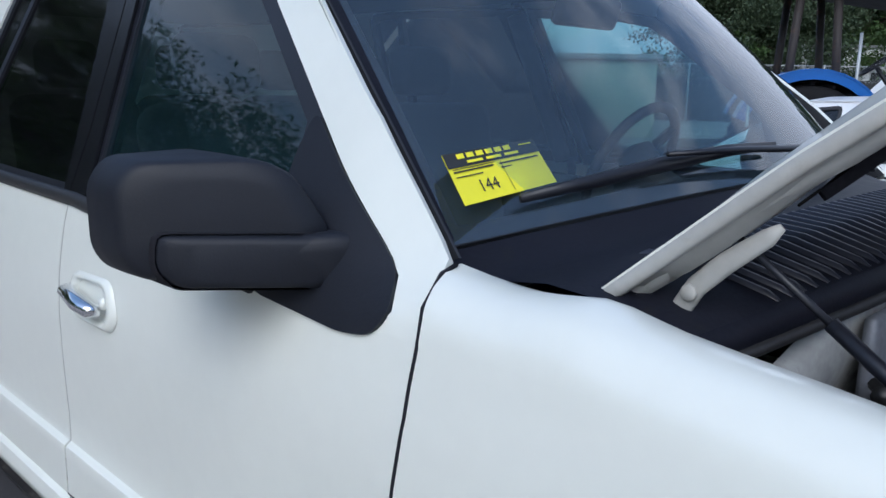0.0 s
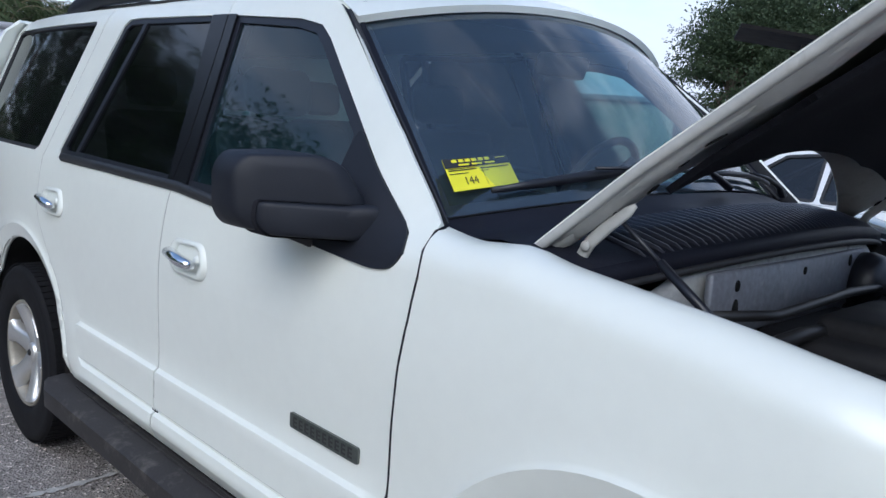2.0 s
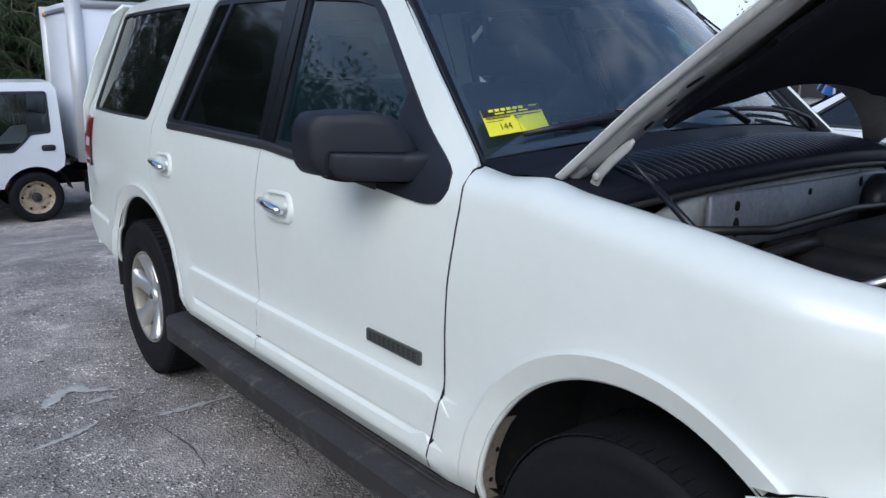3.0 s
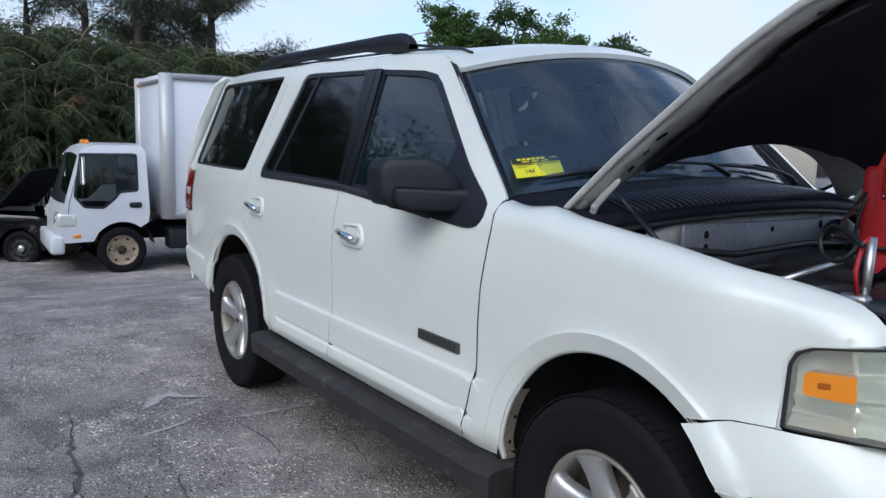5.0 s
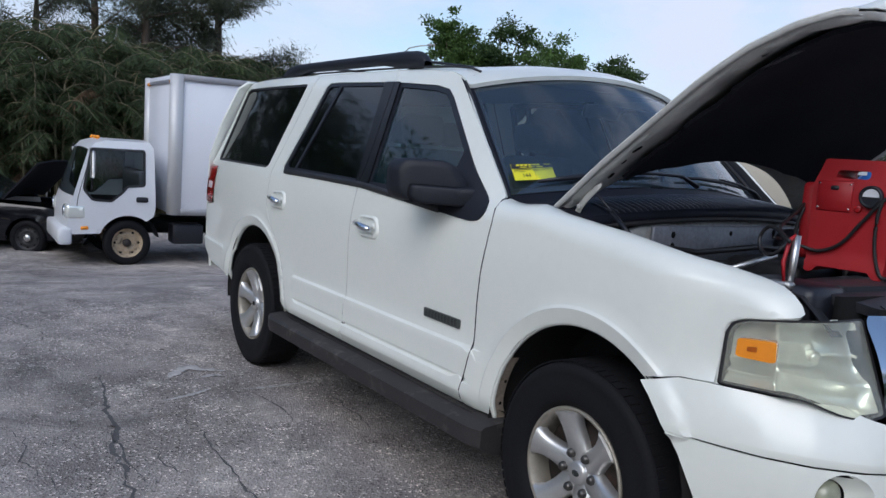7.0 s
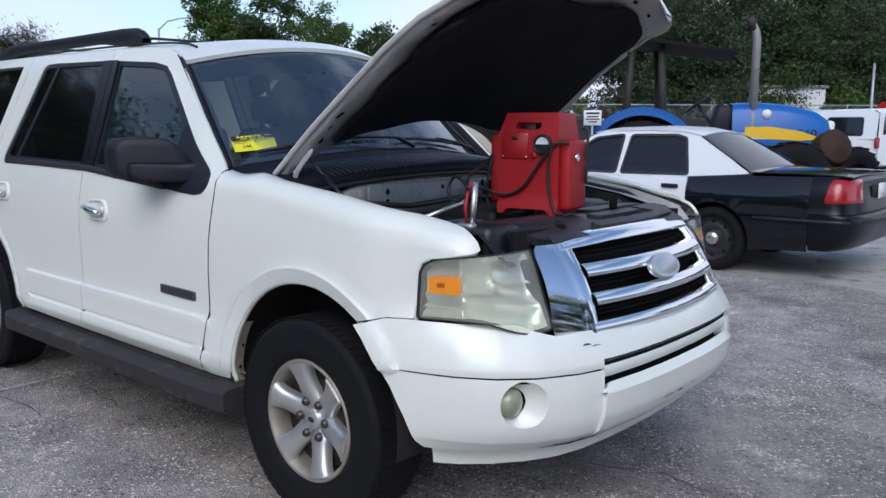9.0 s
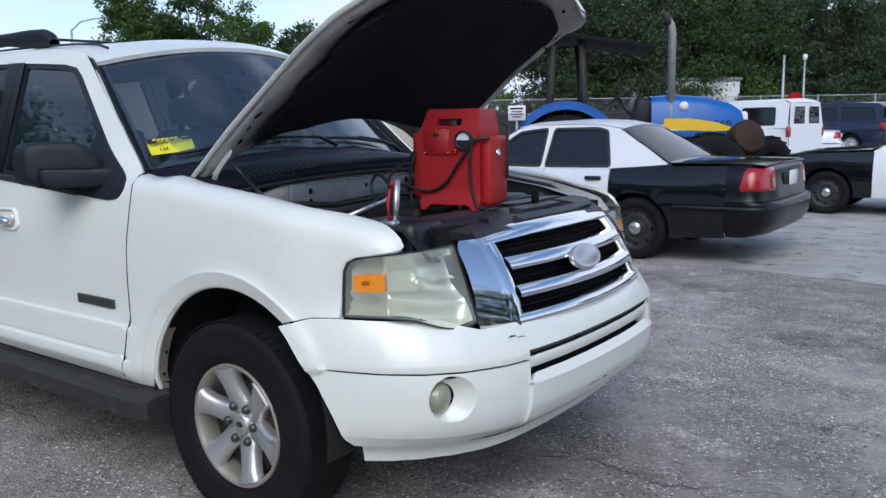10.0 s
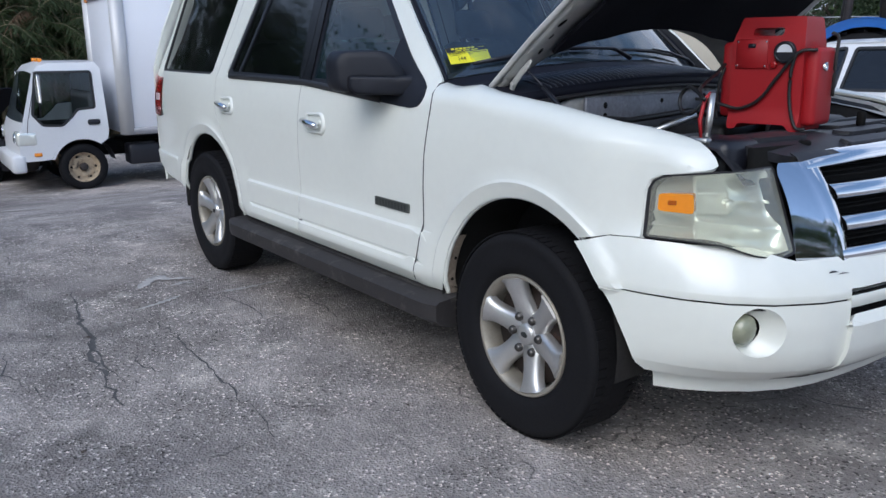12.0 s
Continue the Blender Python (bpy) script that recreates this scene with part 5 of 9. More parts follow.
# door handles
for sg in (-1, 1):
    for x0, z0 in ((-1.505, 1.067), (-2.625, 1.097)):
        pl = side_place(sg, 0.0)
        bm = bmesh.new()
        rim_out = rounded([(x0 - 0.115, z0 - 0.030), (x0 - 0.105, z0 + 0.045), (x0 + 0.085, z0 + 0.052), (x0 + 0.115, z0 - 0.02), (x0 + 0.09, z0 - 0.055), (x0 - 0.07, z0 - 0.055)], 0.04, 4)
        n = len(rim_out)
        ctr = (x0, z0)
        rows = []
        for k, off in ((1.0, 0.001), (0.93, 0.010), (0.80, 0.013), (0.70, 0.002), (0.55, -0.022), (0.05, -0.026)):
            rows.append([pl(lerp(ctr[0], x, k), lerp(ctr[1], z, k)) + Vector((0, sg * off, 0)) for x, z in rim_out + rim_out[:1]])
        loft(bm, rows if sg < 0 else rows[::-1])
        hd = part("door_handle", bm, M["paint"], car, "white handle bezel with a chrome grip")
        bm = bmesh.new()
        tube(bm, [pl(x0 + dx, z0 + dz) + Vector((0, sg * off, 0)) for dx, dz, off in ((-0.095, 0.008, 0.012), (-0.08, 0.006, 0.026), (0.0, -0.004, 0.032), (0.045, -0.010, 0.028), (0.06, -0.012, 0.012))], [0.012, 0.018, 0.020, 0.018, 0.011], 12, flat=0.9)
        part("grip", bm, M["chrome"], hd, "chrome grip")
        bm = bmesh.new()
        lathe(bm, [(0, 0.018), (0.010, 0.018), (0.013, 0.012), (0.013, 0)], 14, Matrix.Translation(pl(x0 + 0.07, z0 + 0.005)) @ rot(90 if sg < 0 else -90, 0, 0))
        part("lock", bm, M["paint"], hd)

# badge on the front doors
for sg in (-1, 1):
    bm = bmesh.new()
    panel(bm, rounded([(-0.962, 0.741), (-0.692, 0.739), (-0.690, 0.779), (-0.960, 0.780)], 0.006, 2), side_place(sg, 0.006), us=0.1, vs=9, d=0.05, thick=0.006, flip=sg > 0)
    bd = part("door_badge", bm, M["badge"], car, "dark metal model badge on the door")
    bm = bmesh.new()
    for k in range(10):
        xa = -0.944 + 0.0242 * k
        for za, zb in ((0.747, 0.752), (0.7575, 0.7625), (0.768, 0.773)):
            loft(bm, [[side_place(sg, 0.0075)(x, z) for x in (xa, xa + 0.016)] for z in (za, zb)])
        loft(bm, [[side_place(sg, 0.0078)(x, z) for x in (xa, xa + 0.006)] for z in (0.747, 0.773)])
    part("badge_bars", bm, M["badge_ink"], bd, smooth=False)

# mirrors
def mirror_rows(sec, cuts, sg, front=0.0):
    """Sections from the back of the head (0) to its swept front (1)."""
    cy = sum(p[0] for p in sec) / len(sec)
    cz = sum(p[1] for p in sec) / len(sec)
    rows = []
    for t, sc in cuts:
        row = []
        for y, z in sec:
            yy, zz = cy + (y - cy) * sc, cz + (z - cz) * sc
            xf = -0.785 + front - 0.62 * (yy - 0.95) - 0.10 * max(0, zz - 1.30)
            row.append(Vector((lerp(-1.015, xf, t), sg * yy, zz)))
        rows.append(row)
    return rows


for sg in (-1, 1):
    sec = rounded([(0.955, 1.232), (1.140, 1.240), (1.166, 1.275), (1.168, 1.37), (1.140, 1.408), (1.00, 1.413), (0.955, 1.395), (0.905, 1.30)], 0.030, 4)
    rows = mirror_rows(sec, ((0.0, 0.93), (-0.02, 0.97), (0.02, 1.0), (0.45, 1.0), (0.86, 0.985), (0.95, 0.955), (1.0, 0.90), (1.02, 0.60)), sg)
    bm = bmesh.new()
    vs = loft(bm, rows if sg < 0 else rows[::-1], close=True)
    bm.faces.new([v for v in (vs[-1] if sg < 0 else vs[0])] if sg < 0 else [v for v in reversed(vs[0])])
    mir = part("door_mirror", bm, M["plastic"], car, "large black plastic door mirror")
    sec = rounded([(0.93, 1.226), (1.110, 1.233), (1.132, 1.262), (1.128, 1.308), (0.93, 1.304), (0.90, 1.28)], 0.014, 3)
    rows = mirror_rows(sec, ((0.25, 0.97), (0.5, 1.0), (0.85, 1.0), (0.98, 0.97), (1.03, 0.90), (1.05, 0.70)), sg, 0.016)
    bm = bmesh.new()
    vs = loft(bm, rows if sg < 0 else rows[::-1], close=True)
    bm.faces.new([v for v in (vs[-1] if sg < 0 else reversed(vs[0]))])
    part("mirror_lower_shell", bm, M["plastic"], mir)
    cy, cz = sum(p[0] for p in sec) / len(sec), sum(p[1] for p in sec) / len(sec)
    ring = mirror_rows([(cy + (y - cy) * 1.035, cz + (z - cz) * 1.09) for y, z in sec], ((0.5, 1.0), (0.97, 1.0), (1.0, 0.97)), sg, 0.010)
    bm = bmesh.new()
    loft(bm, ring if sg < 0 else ring[::-1], close=True)
    part("shell_joint", bm, M["liner"], mir)
    bm = bmesh.new()
    rows = []
    for y, x0, x1, z0, z1 in ((0.99, -0.93, -0.79, 1.232, 1.300), (0.955, -0.90, -0.765, 1.226, 1.306), (0.93, -0.865, -0.745, 1.220, 1.308), (0.905, -0.845, -0.735, 1.216, 1.308), (0.86, -0.84, -0.73, 1.214, 1.308)):
        sc = rounded([(x0, z0), (x1, z0), (x1 + 0.01, z1), (x0, z1)], 0.025, 3)
        rows.append([Vector((x, sg * y, z)) for x, z in sc])
    loft(bm, rows if sg > 0 else rows[::-1], close=True)
    part("mirror_arm", bm, M["plastic"], mir)
    bm = bmesh.new()
    sail = rounded([(-0.93, 1.195), (-0.70, 1.180), (-0.640, 1.190), (-0.614, 1.225), (-0.635, 1.268), (-0.90, 1.475), (-0.915, 1.42)], 0.03, 4)
    panel(bm, sail, side_place(sg, 0.006), us=0.05, vs=0.05, d=0.03, thick=0.016, flip=sg > 0)
    part("mirror_base", bm, M["plastic"], mir)
    bm = bmesh.new()
    g = rounded([(0.98, 1.25), (1.13, 1.258), (1.145, 1.36), (1.12, 1.39), (1.0, 1.393), (0.96, 1.37)], 0.03, 4)
    bm.faces.new([bm.verts.new(Vector((-1.012, sg * y, z))) for y, z in g])
    part("mirror_glass", bm, M["mirror"], mir)

# running boards
for sg in (-1, 1):
    bm = bmesh.new()
    rows = []
    for x in [-2.53, -2.50, -2.44, -2.3] + [-2.2 + 0.2 * k for k in range(9)] + [-0.52, -0.45, -0.415, -0.40]:
        e = 1 - 0.5 * step01(-2.44, -2.53, x) - 0.35 * step01(-0.47, -0.40, x)
        rows.append([Vector((x, sg * y, z)) for y, z in ((0.84, 0.30), (0.84, 0.435), (0.90, 0.440), (0.965, 0.437), (1.0 + 0.050 * e, 0.430), (1.008 + 0.062 * e, 0.418), (1.01 + 0.058 * e, 0.352), (0.99 + 0.03 * e, 0.322), (0.93, 0.306))])
    loft(bm, rows if sg < 0 else rows[::-1], close=True)
    for r in (rows[0], rows[-1]):
        bm.faces.new([bm.verts.new(p) for p in r])
    bmesh.ops.recalc_face_normals(bm, faces=bm.faces)
    for e in bm.edges:
        if len(e.link_faces) == 2 and e.calc_face_angle(0) > 0.7:
            e.smooth = False
    rb = part("running_board", bm, M["board"], car, "worn black plastic running board")
    bm = bmesh.new()
    for k in range(4):
        y = 0.925 + 0.02 * k
        tube(bm, [Vector((-2.35, sg * y, 0.440)), Vector((-0.55, sg * y, 0.440))], 0.003, 5)
    part("tread_ribs", bm, M["board"], rb)
    # body underside behind the board
    bm = bmesh.new()
    loft(bm, [[Vector((x, sg * y, z)) for x in (-2.55, -1.5, -0.40)] for y, z in (((0.93, 0.47), (0.80, 0.43), (0.80, 0.30), (0.3, 0.30)) if sg < 0 else ((0.3, 0.30), (0.80, 0.30), (0.80, 0.43), (0.93, 0.47)))])
    part("sill", bm, M["dark"], car)

# tail lamps, tailgate, rear bumper
for sg in (-1, 1):
    bm = bmesh.new()
    rows = []
    for z in (0.945, 0.955, 1.02, 1.10, 1.18, 1.218, 1.228):
        e = 0.012 if z in (0.945, 1.228) else 0.0
        rows.append([side_place(sg, 0.008 - e)(x, z) for x in (-3.955 - 0.03 * (z < 0.96), -4.05, -4.13, -4.19)] + [Vector((-4.235 + e, sg * (body_y(-4.2, z) - 0.03), z)), Vector((-4.255 + e, sg * 0.78, z))])
    loft(bm, rows if sg > 0 else rows[::-1])
    tl = part("tail_lamp", bm, M["red_lens"], car, "red wrap-round tail lamp")
    bm = bmesh.new()
    loft(bm, [[side_place(sg, 0.010)(x, z) for x in (-3.99, -4.06, -4.13)] for z in ((1.06, 1.11) if sg > 0 else (1.11, 1.06))])
    part("reversing_lens", bm, M["lens_pale"], tl)
bm = bmesh.new()
rows = []
for z, x, w in ((1.85, -4.16, 0.63), (1.80, -4.20, 0.69), (1.55, -4.21, 0.80), (1.28, -4.235, 0.88), (0.93, -4.25, 0.88), (0.70, -4.25, 0.88)):
    rows.append([Vector((x + 0.05 * (k / 6) ** 4, w * k / 6, z)) for k in range(-6, 7)])
loft(bm, rows)
thicken(bm, -0.02)
part("tailgate", bm, M["paint"], car)
bm = bmesh.new()
rows = []
for z, o in ((0.70, -0.01), (0.68, 0.015), (0.56, 0.02), (0.46, -0.01)):
    rows.append([Vector((-4.24 - o + 0.10 * (abs(k) / 8) ** 6, 0.865 * k / 8, z)) for k in range(-8, 9)])
loft(bm, rows)
thicken(bm, -0.02)
part("rear_bumper", bm, M["paint"], car)
bm = bmesh.new()
loft(bm, [[Vector((x, 0.60 * k / 6, z)) for k in range(-6, 7)] for x, z in ((-4.226, 1.76), (-4.24, 1.34))])
part("rear_window", bm, M["g_dark"], car)

# roof rack
for sg in (-1, 1):
    bm = bmesh.new()
    rows = []
    for x, h, w in ((-1.70, 0.004, 0.026), (-1.73, 0.045, 0.030), (-1.79, 0.068, 0.030), (-1.92, 0.074, 0.028), (-2.2, 0.073, 0.025), (-2.8, 0.071, 0.025), (-3.15, 0.069, 0.025), (-3.35, 0.066, 0.028), (-3.46, 0.048, 0.030), (-3.54, 0.004, 0.026)):
        zr, h = 1.893, h * 0.88
        lift = 0.010 if -3.3 < x < -1.95 else -0.02
        rows.append([Vector((x, sg * (0.565 + dy), zr + dz)) for dy, dz in ((w, lift), (w * 0.9, h * 0.8 + 0.004), (w * 0.4, h + 0.006), (-w * 0.4, h + 0.006), (-w * 0.9, h * 0.8), (-w, lift))])
    loft(bm, rows if sg < 0 else rows[::-1], close=True)
    part("roof_rail", bm, M["plastic"], car, "dark grey plastic roof rail")
for x in (-2.05, -3.15):
    bm = bmesh.new()
    tube(bm, [Vector((x, y, 1.935 + 0.012 * (1 - (y / 0.56) ** 2))) for y in (-0.56, -0.3, 0, 0.3, 0.56)], 0.013, 8, flat=0.6)
    part("cross_bar", bm, M["black"], car)

# cowl and wipers
def cowl(u, v):
    back = screen(u, 0.0) + Vector((0.004, 0, -0.006))
    front = Vector((-0.275 + 0.11 * (1 - u * u), 0.80 * u, 1.236 + 0.060 * (1 - u * u)))
    p = back.lerp(front, v)
    p.z += 0.014 * math.sin(math.pi * v ** 1.5) - 0.012 * math.sin(math.pi * min(1.0, v * 2))
    return p


bm = bmesh.new()
loft(bm, [[cowl(u / 30, v / 6) for v in range(7)] for u in range(-30, 31)])
cowl_part = part("cowl_cover", bm, M["cowl"], car, "ribbed black plastic cowl")
for k in range(-25, 24):
    bm = bmesh.new()
    u = (k + 0.6) / 31
    rows = []
    for v in (0.42, 0.45, 0.70, 0.94, 0.985):
        p = cowl(u, v)
        h = 0.006 if 0.44 < v < 0.95 else 0.001
        rows.append([p + Vector((0, -0.005, 0)), p + Vector((0, -0.003, h)), p + Vector((0, 0.004, h)), p + Vector((0, 0.006, 0))])
    loft(bm, rows)
    part("cowl_rib", bm, M["cowl_rib"], cowl_part)
bm = bmesh.new()
loft(bm, [[cowl(u / 30, 1.0) + Vector((dx, 0, dz)) for u in range(-30, 31)] for dx, dz in ((0.0, 0.001), (0.010, -0.008), (0.012, -0.040), (-0.03, -0.055))])
part("cowl_front", bm, M["cowl"], cowl_part)
bm = bmesh.new()
tube(bm, [cowl(u / 20, 1.0) + Vector((0.010, 0, -0.040)) for u in range(-20, 21)], 0.009, 8)
part("cowl_seal", bm, M["rubber"], cowl_part)
for pts, name in ((((-0.62, -0.74), (-0.56, -0.10)), "r"), (((-0.50, 0.02), (-0.62, 0.62)), "l")):
    bm = bmesh.new()
    if name == "r":
        blade = [screen(u, v) + Vector((0.012, 0, 0.016)) for u, v in ((-0.84, 0.055), (-0.7, 0.060), (-0.5, 0.070), (-0.3, 0.078), (-0.1, 0.075))]
        arm = [screen(-0.52, 0.07) + Vector((0.03, 0, 0.035)), screen(-0.30, 0.06) + Vector((0.03, 0, 0.03)), screen(-0.02, 0.03) + Vector((0.035, 0, 0.035)), screen(0.10, 0.0) + Vector((0.03, 0, 0.01))]
    else:
        blade = [screen(u, v) + Vector((0.012, 0, 0.016)) for u, v in ((0.02, 0.050), (0.2, 0.055), (0.4, 0.055), (0.6, 0.050), (0.74, 0.045))]
        arm = [screen(0.36, 0.055) + Vector((0.03, 0, 0.025)), screen(0.55, 0.045) + Vector((0.035, 0, 0.025)), screen(0.78, 0.03) + Vector((0.035, 0, 0.02)), screen(0.84, 0.0) + Vector((0.03, 0, 0.01))]
    tube(bm, blade, [0.005, 0.008, 0.010, 0.008, 0.005] if name == "r" else [0.004, 0.006, 0.007, 0.006, 0.004], 6, flat=1.5)
    wp = part("wiper", bm, M["black"], car, "black windscreen wiper")
    bm = bmesh.new()
    tube(bm, arm, [0.006, 0.008, 0.011, 0.015], 8, flat=0.7)
    part("wiper_arm", bm, M["black"], wp)

# engine bay
bm = bmesh.new()
box(bm, (0.22, 0, 0.62), (1.0, 1.30, 0.10))
part("engine_bay_floor", bm, M["dark"], car)
for sg in (-1, 1):
    bm = bmesh.new()
    rows = []
    for x in (-0.46, -0.3, -0.1, 0.1, 0.3, 0.5, 0.64):
        zt = fend_top(x) - 0.035
        rows.append([Vector((x, sg * y, z)) for y, z in ((0.80, zt), (0.755, zt - 0.02), (0.735, zt - 0.05), (0.66, zt - 0.20), (0.62, 0.62))])
    loft(bm, rows if sg > 0 else rows[::-1])
    part("inner_wing", bm, M["engine"], car)
    bm = bmesh.new()
    rows = []
    for x in (-0.44, -0.3, -0.1, 0.1, 0.3, 0.5, 0.62, 0.70):
        zt = fend_top(x)
        yy = body_y(x, zt - 0.085) - 0.14
        zt -= 0.012
        rows.append([Vector((x, sg * (yy + 0.01), zt - 0.012)), Vector((x, sg * (yy - 0.012), zt - 0.012)), Vector((x, sg * (yy - 0.016), zt - 0.035)), Vector((x, sg * (yy - 0.075), zt - 0.037))])
    loft(bm, rows if sg > 0 else rows[::-1])
    # same flange: pale on +y, in the shade-darkened engine colour on -y
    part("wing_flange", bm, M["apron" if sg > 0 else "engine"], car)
bm = bmesh.new()
rows = []
for z, x in ((1.215, -0.262), (1.207, -0.238), (1.15, -0.234), (1.08, -0.26), (0.95, -0.30), (0.70, -0.30)):
    rows.append([Vector((x + 0.06 * (1 - (y / 0.75) ** 2), y * (0.76 if z < 1.12 else 1.0), z - 0.008 + 0.058 * max(0.0, 1 - (y / 0.78) ** 2) * step01(1.05, 1.20, z) - 0.075 * step01(0.42, 0.72, abs(y)) * step01(1.0, 1.2, z))) for y in [-0.76 + 0.095 * k for k in range(17)]])
loft(bm, rows)
fw = part("firewall", bm, M["bulk"], car, "dusty grey painted bulkhead panel")
bm = bmesh.new()
box(bm, (-0.175, -0.05, 1.150), (0.02, 0.86, 0.15), 0.006)
part("firewall_plate", bm, M["bulk_plate"], fw, "dull blue-grey metal plate")
for y, z, ry, rz in ((-0.37, 1.190, 0.011, 0.013), (-0.37, 1.135, 0.013, 0.026), (-0.02, 1.195, 0.009, 0.010), (0.27, 1.20, 0.010, 0.016)):
    bm = bmesh.new()
    lathe(bm, [(0, 0.003), (1.0, 0.003), (1.0, -0.002)], 14, Matrix.Translation((-0.166, y, z)) @ rot(0, 90, 0) @ Matrix.Diagonal((rz, ry, 1, 1)))
    part("panel_hole", bm, M["dark"], fw)
bm = bmesh.new()
lathe(bm, [(0, 0.075), (0.035, 0.075), (0.04, 0.055), (0.065, 0.045), (0.082, 0.032), (0.090, 0.0), (0.085, -0.03), (0, -0.03)], 28, Matrix.Translation((-0.14, 0.36, 1.13)) @ rot(0, 90, 0))
booster = part("brake_booster", bm, M["black"], car, "round black brake booster")
bm = bmesh.new()
tube(bm, [(-0.07, 0.36, 1.13), (0.06, 0.36, 1.125)], 0.022, 10)
part("master_cylinder", bm, M["steel"], booster)
random.seed(5)
for c, s, mt, nm in (((0.12, 0.0, 0.93), (0.62, 0.46, 0.30), "engine", "engine_block"), ((0.08, 0.02, 1.075), (0.32, 0.36, 0.10), "engine", "intake_cover"), ((0.16, 0.48, 1.02), (0.34, 0.26, 0.22), "black", "air_cleaner"), ((0.50, -0.60, 1.04), (0.26, 0.19, 0.19), "black", "battery"), ((-0.05, -0.55, 1.02), (0.18, 0.16, 0.16), "engine", "fluid_tank")):
    bm = bmesh.new()
    box(bm, c, s, 0.03, seg=2)
    part(nm, bm, M[mt], car)
for k in range(11):
    bm = bmesh.new()
    p = Vector((random.uniform(-0.1, 0.45), random.uniform(-0.62, 0.3), random.uniform(0.98, 1.08)))
    pts = [p]
    d = Vector((random.uniform(-1, 1), random.uniform(-1, 1), 0)).normalized() * 0.07
    for j in range(6):
        d += Vector((random.uniform(-0.03, 0.03), random.uniform(-0.03, 0.03), random.uniform(-0.025, 0.025)))
        p = p + d
        p.z = min(1.12, p.z)
        p.x = min(0.5, max(-0.2, p.x))
        p.y = min(0.6, max(-0.68, p.y))
        pts.append(p)
    tube(bm, pts, random.choice((0.008, 0.012, 0.018)), 7)
    part("engine_hose", bm, M["hose"], car)
bm = bmesh.new()
path = [Vector((0.42, 0.05, 1.06)), Vector((0.32, 0.12, 1.10)), Vector((0.18, 0.20, 1.12)), Vector((0.05, 0.28, 1.13)), Vector((-0.06, 0.38, 1.10))]
fine = [path[i].lerp(path[i + 1], k / 12) for i in range(4) for k in range(12)] + [path[-1]]
tube(bm, fine, [0.055 + (0.006 if k % 2 else 0.0) for k in range(len(fine))], 16)
duct = part("intake_duct", bm, M["hose"], car, "ribbed black intake duct")
bm = bmesh.new()
tube(bm, [path[1], path[1].lerp(path[2], 0.12)], 0.064, 18)
part("hose_clamp", bm, M["steel_clean"], duct)
for pts, r in ((((-0.12, -0.60, 1.16), (-0.10, -0.30, 1.13), (-0.08, 0.05, 1.15), (-0.10, 0.35, 1.13), (-0.05, 0.55, 1.10)), 0.012), (((-0.10, -0.55, 1.06), (-0.06, -0.25, 1.09), (-0.05, 0.10, 1.07), (-0.08, 0.30, 1.10)), 0.018), (((0.30, -0.66, 1.10), (0.12, -0.62, 1.13), (-0.05, -0.60, 1.11), (-0.15, -0.52, 1.15)), 0.010)):
    bm = bmesh.new()
    tube(bm, pts, r, 8)
    part("engine_hose", bm, M["hose"], car)
# radiator cover
bm = bmesh.new()
RC = [(-0.60, 0.635), (-0.50, 0.72), (0.50, 0.72), (0.60, 0.635), (0.64, 0.52), (0.60, 0.40), (0.35, 0.33), (-0.30, 0.36), (-0.40, 0.42), (-0.62, 0.50)]


def cover(y, x, off=0.0):
    return Vector((x + 0.07 * (1 - (y / 0.6) ** 2) * step01(0.4, 0.7, x), y, 1.112 - 0.03 * step01(0.62, 0.74, x) + 0.006 * math.sin(14 * x) + off))


panel(bm, rounded(RC, 0.04, 3), cover, us=0.06, vs=0.05, d=0.04, thick=0.03, flip=True)
rad = part("radiator_cover", bm, M["cover"], car, "dusty black plastic radiator cover")
bm = bmesh.new()
loft(bm, [[cover(y / 10 * 0.50, 0.70) + Vector((dx * 1.0, 0, dz)) for y in range(-10, 11)] for dx, dz in ((0.0, 0.004), (0.02, -0.006), (0.03, -0.02))])
thicken(bm, 0.004)
part("cover_lip", bm, M["cover"], rad)
for ya, xa, yb, xb in ((0.08, 0.44, 0.52, 0.535), (-0.08, 0.575, 0.28, 0.625), (0.32, 0.565, 0.55, 0.655), (-0.52, 0.50, -0.24, 0.60), (-0.20, 0.655, 0.50, 0.685)):
    bm = bmesh.new()
    panel(bm, rounded([(ya, xa), (yb, xa), (yb - 0.02, xb), (ya + 0.01, xb)], 0.015, 2), lambda y, x: cover(y, x, 0.014), us=0.06, vs=0.05, d=0.04, thick=0.014, flip=True)
    part("cover_rib", bm, M["cover"], rad)
for y, x in ((0.12, 0.64), (0.25, 0.64), (0.38, 0.63), (0.48, 0.58), (-0.10, 0.66), (0.52, 0.50), (0.40, 0.45), (-0.35, 0.64)):
    bm = bmesh.new()
    lathe(bm, [(0, 0.005), (0.016, 0.005), (0.020, 0.001), (0.020, -0.01)], 12, Matrix.Translation(cover(y, x, 0.002)))
    part("cover_clip", bm, M["dark"], rad)
bm = bmesh.new()
box(bm, cover(0.20, 0.55, 0.035), (0.03, 0.025, 0.055), 0.006)
part("hood_latch", bm, M["dark"], rad)
bm = bmesh.new()
box(bm, (0.66, 0, 0.80), (0.04, 1.2, 0.62))
part("radiator", bm, M["dark"], car)

# cabin
bm = bmesh.new()
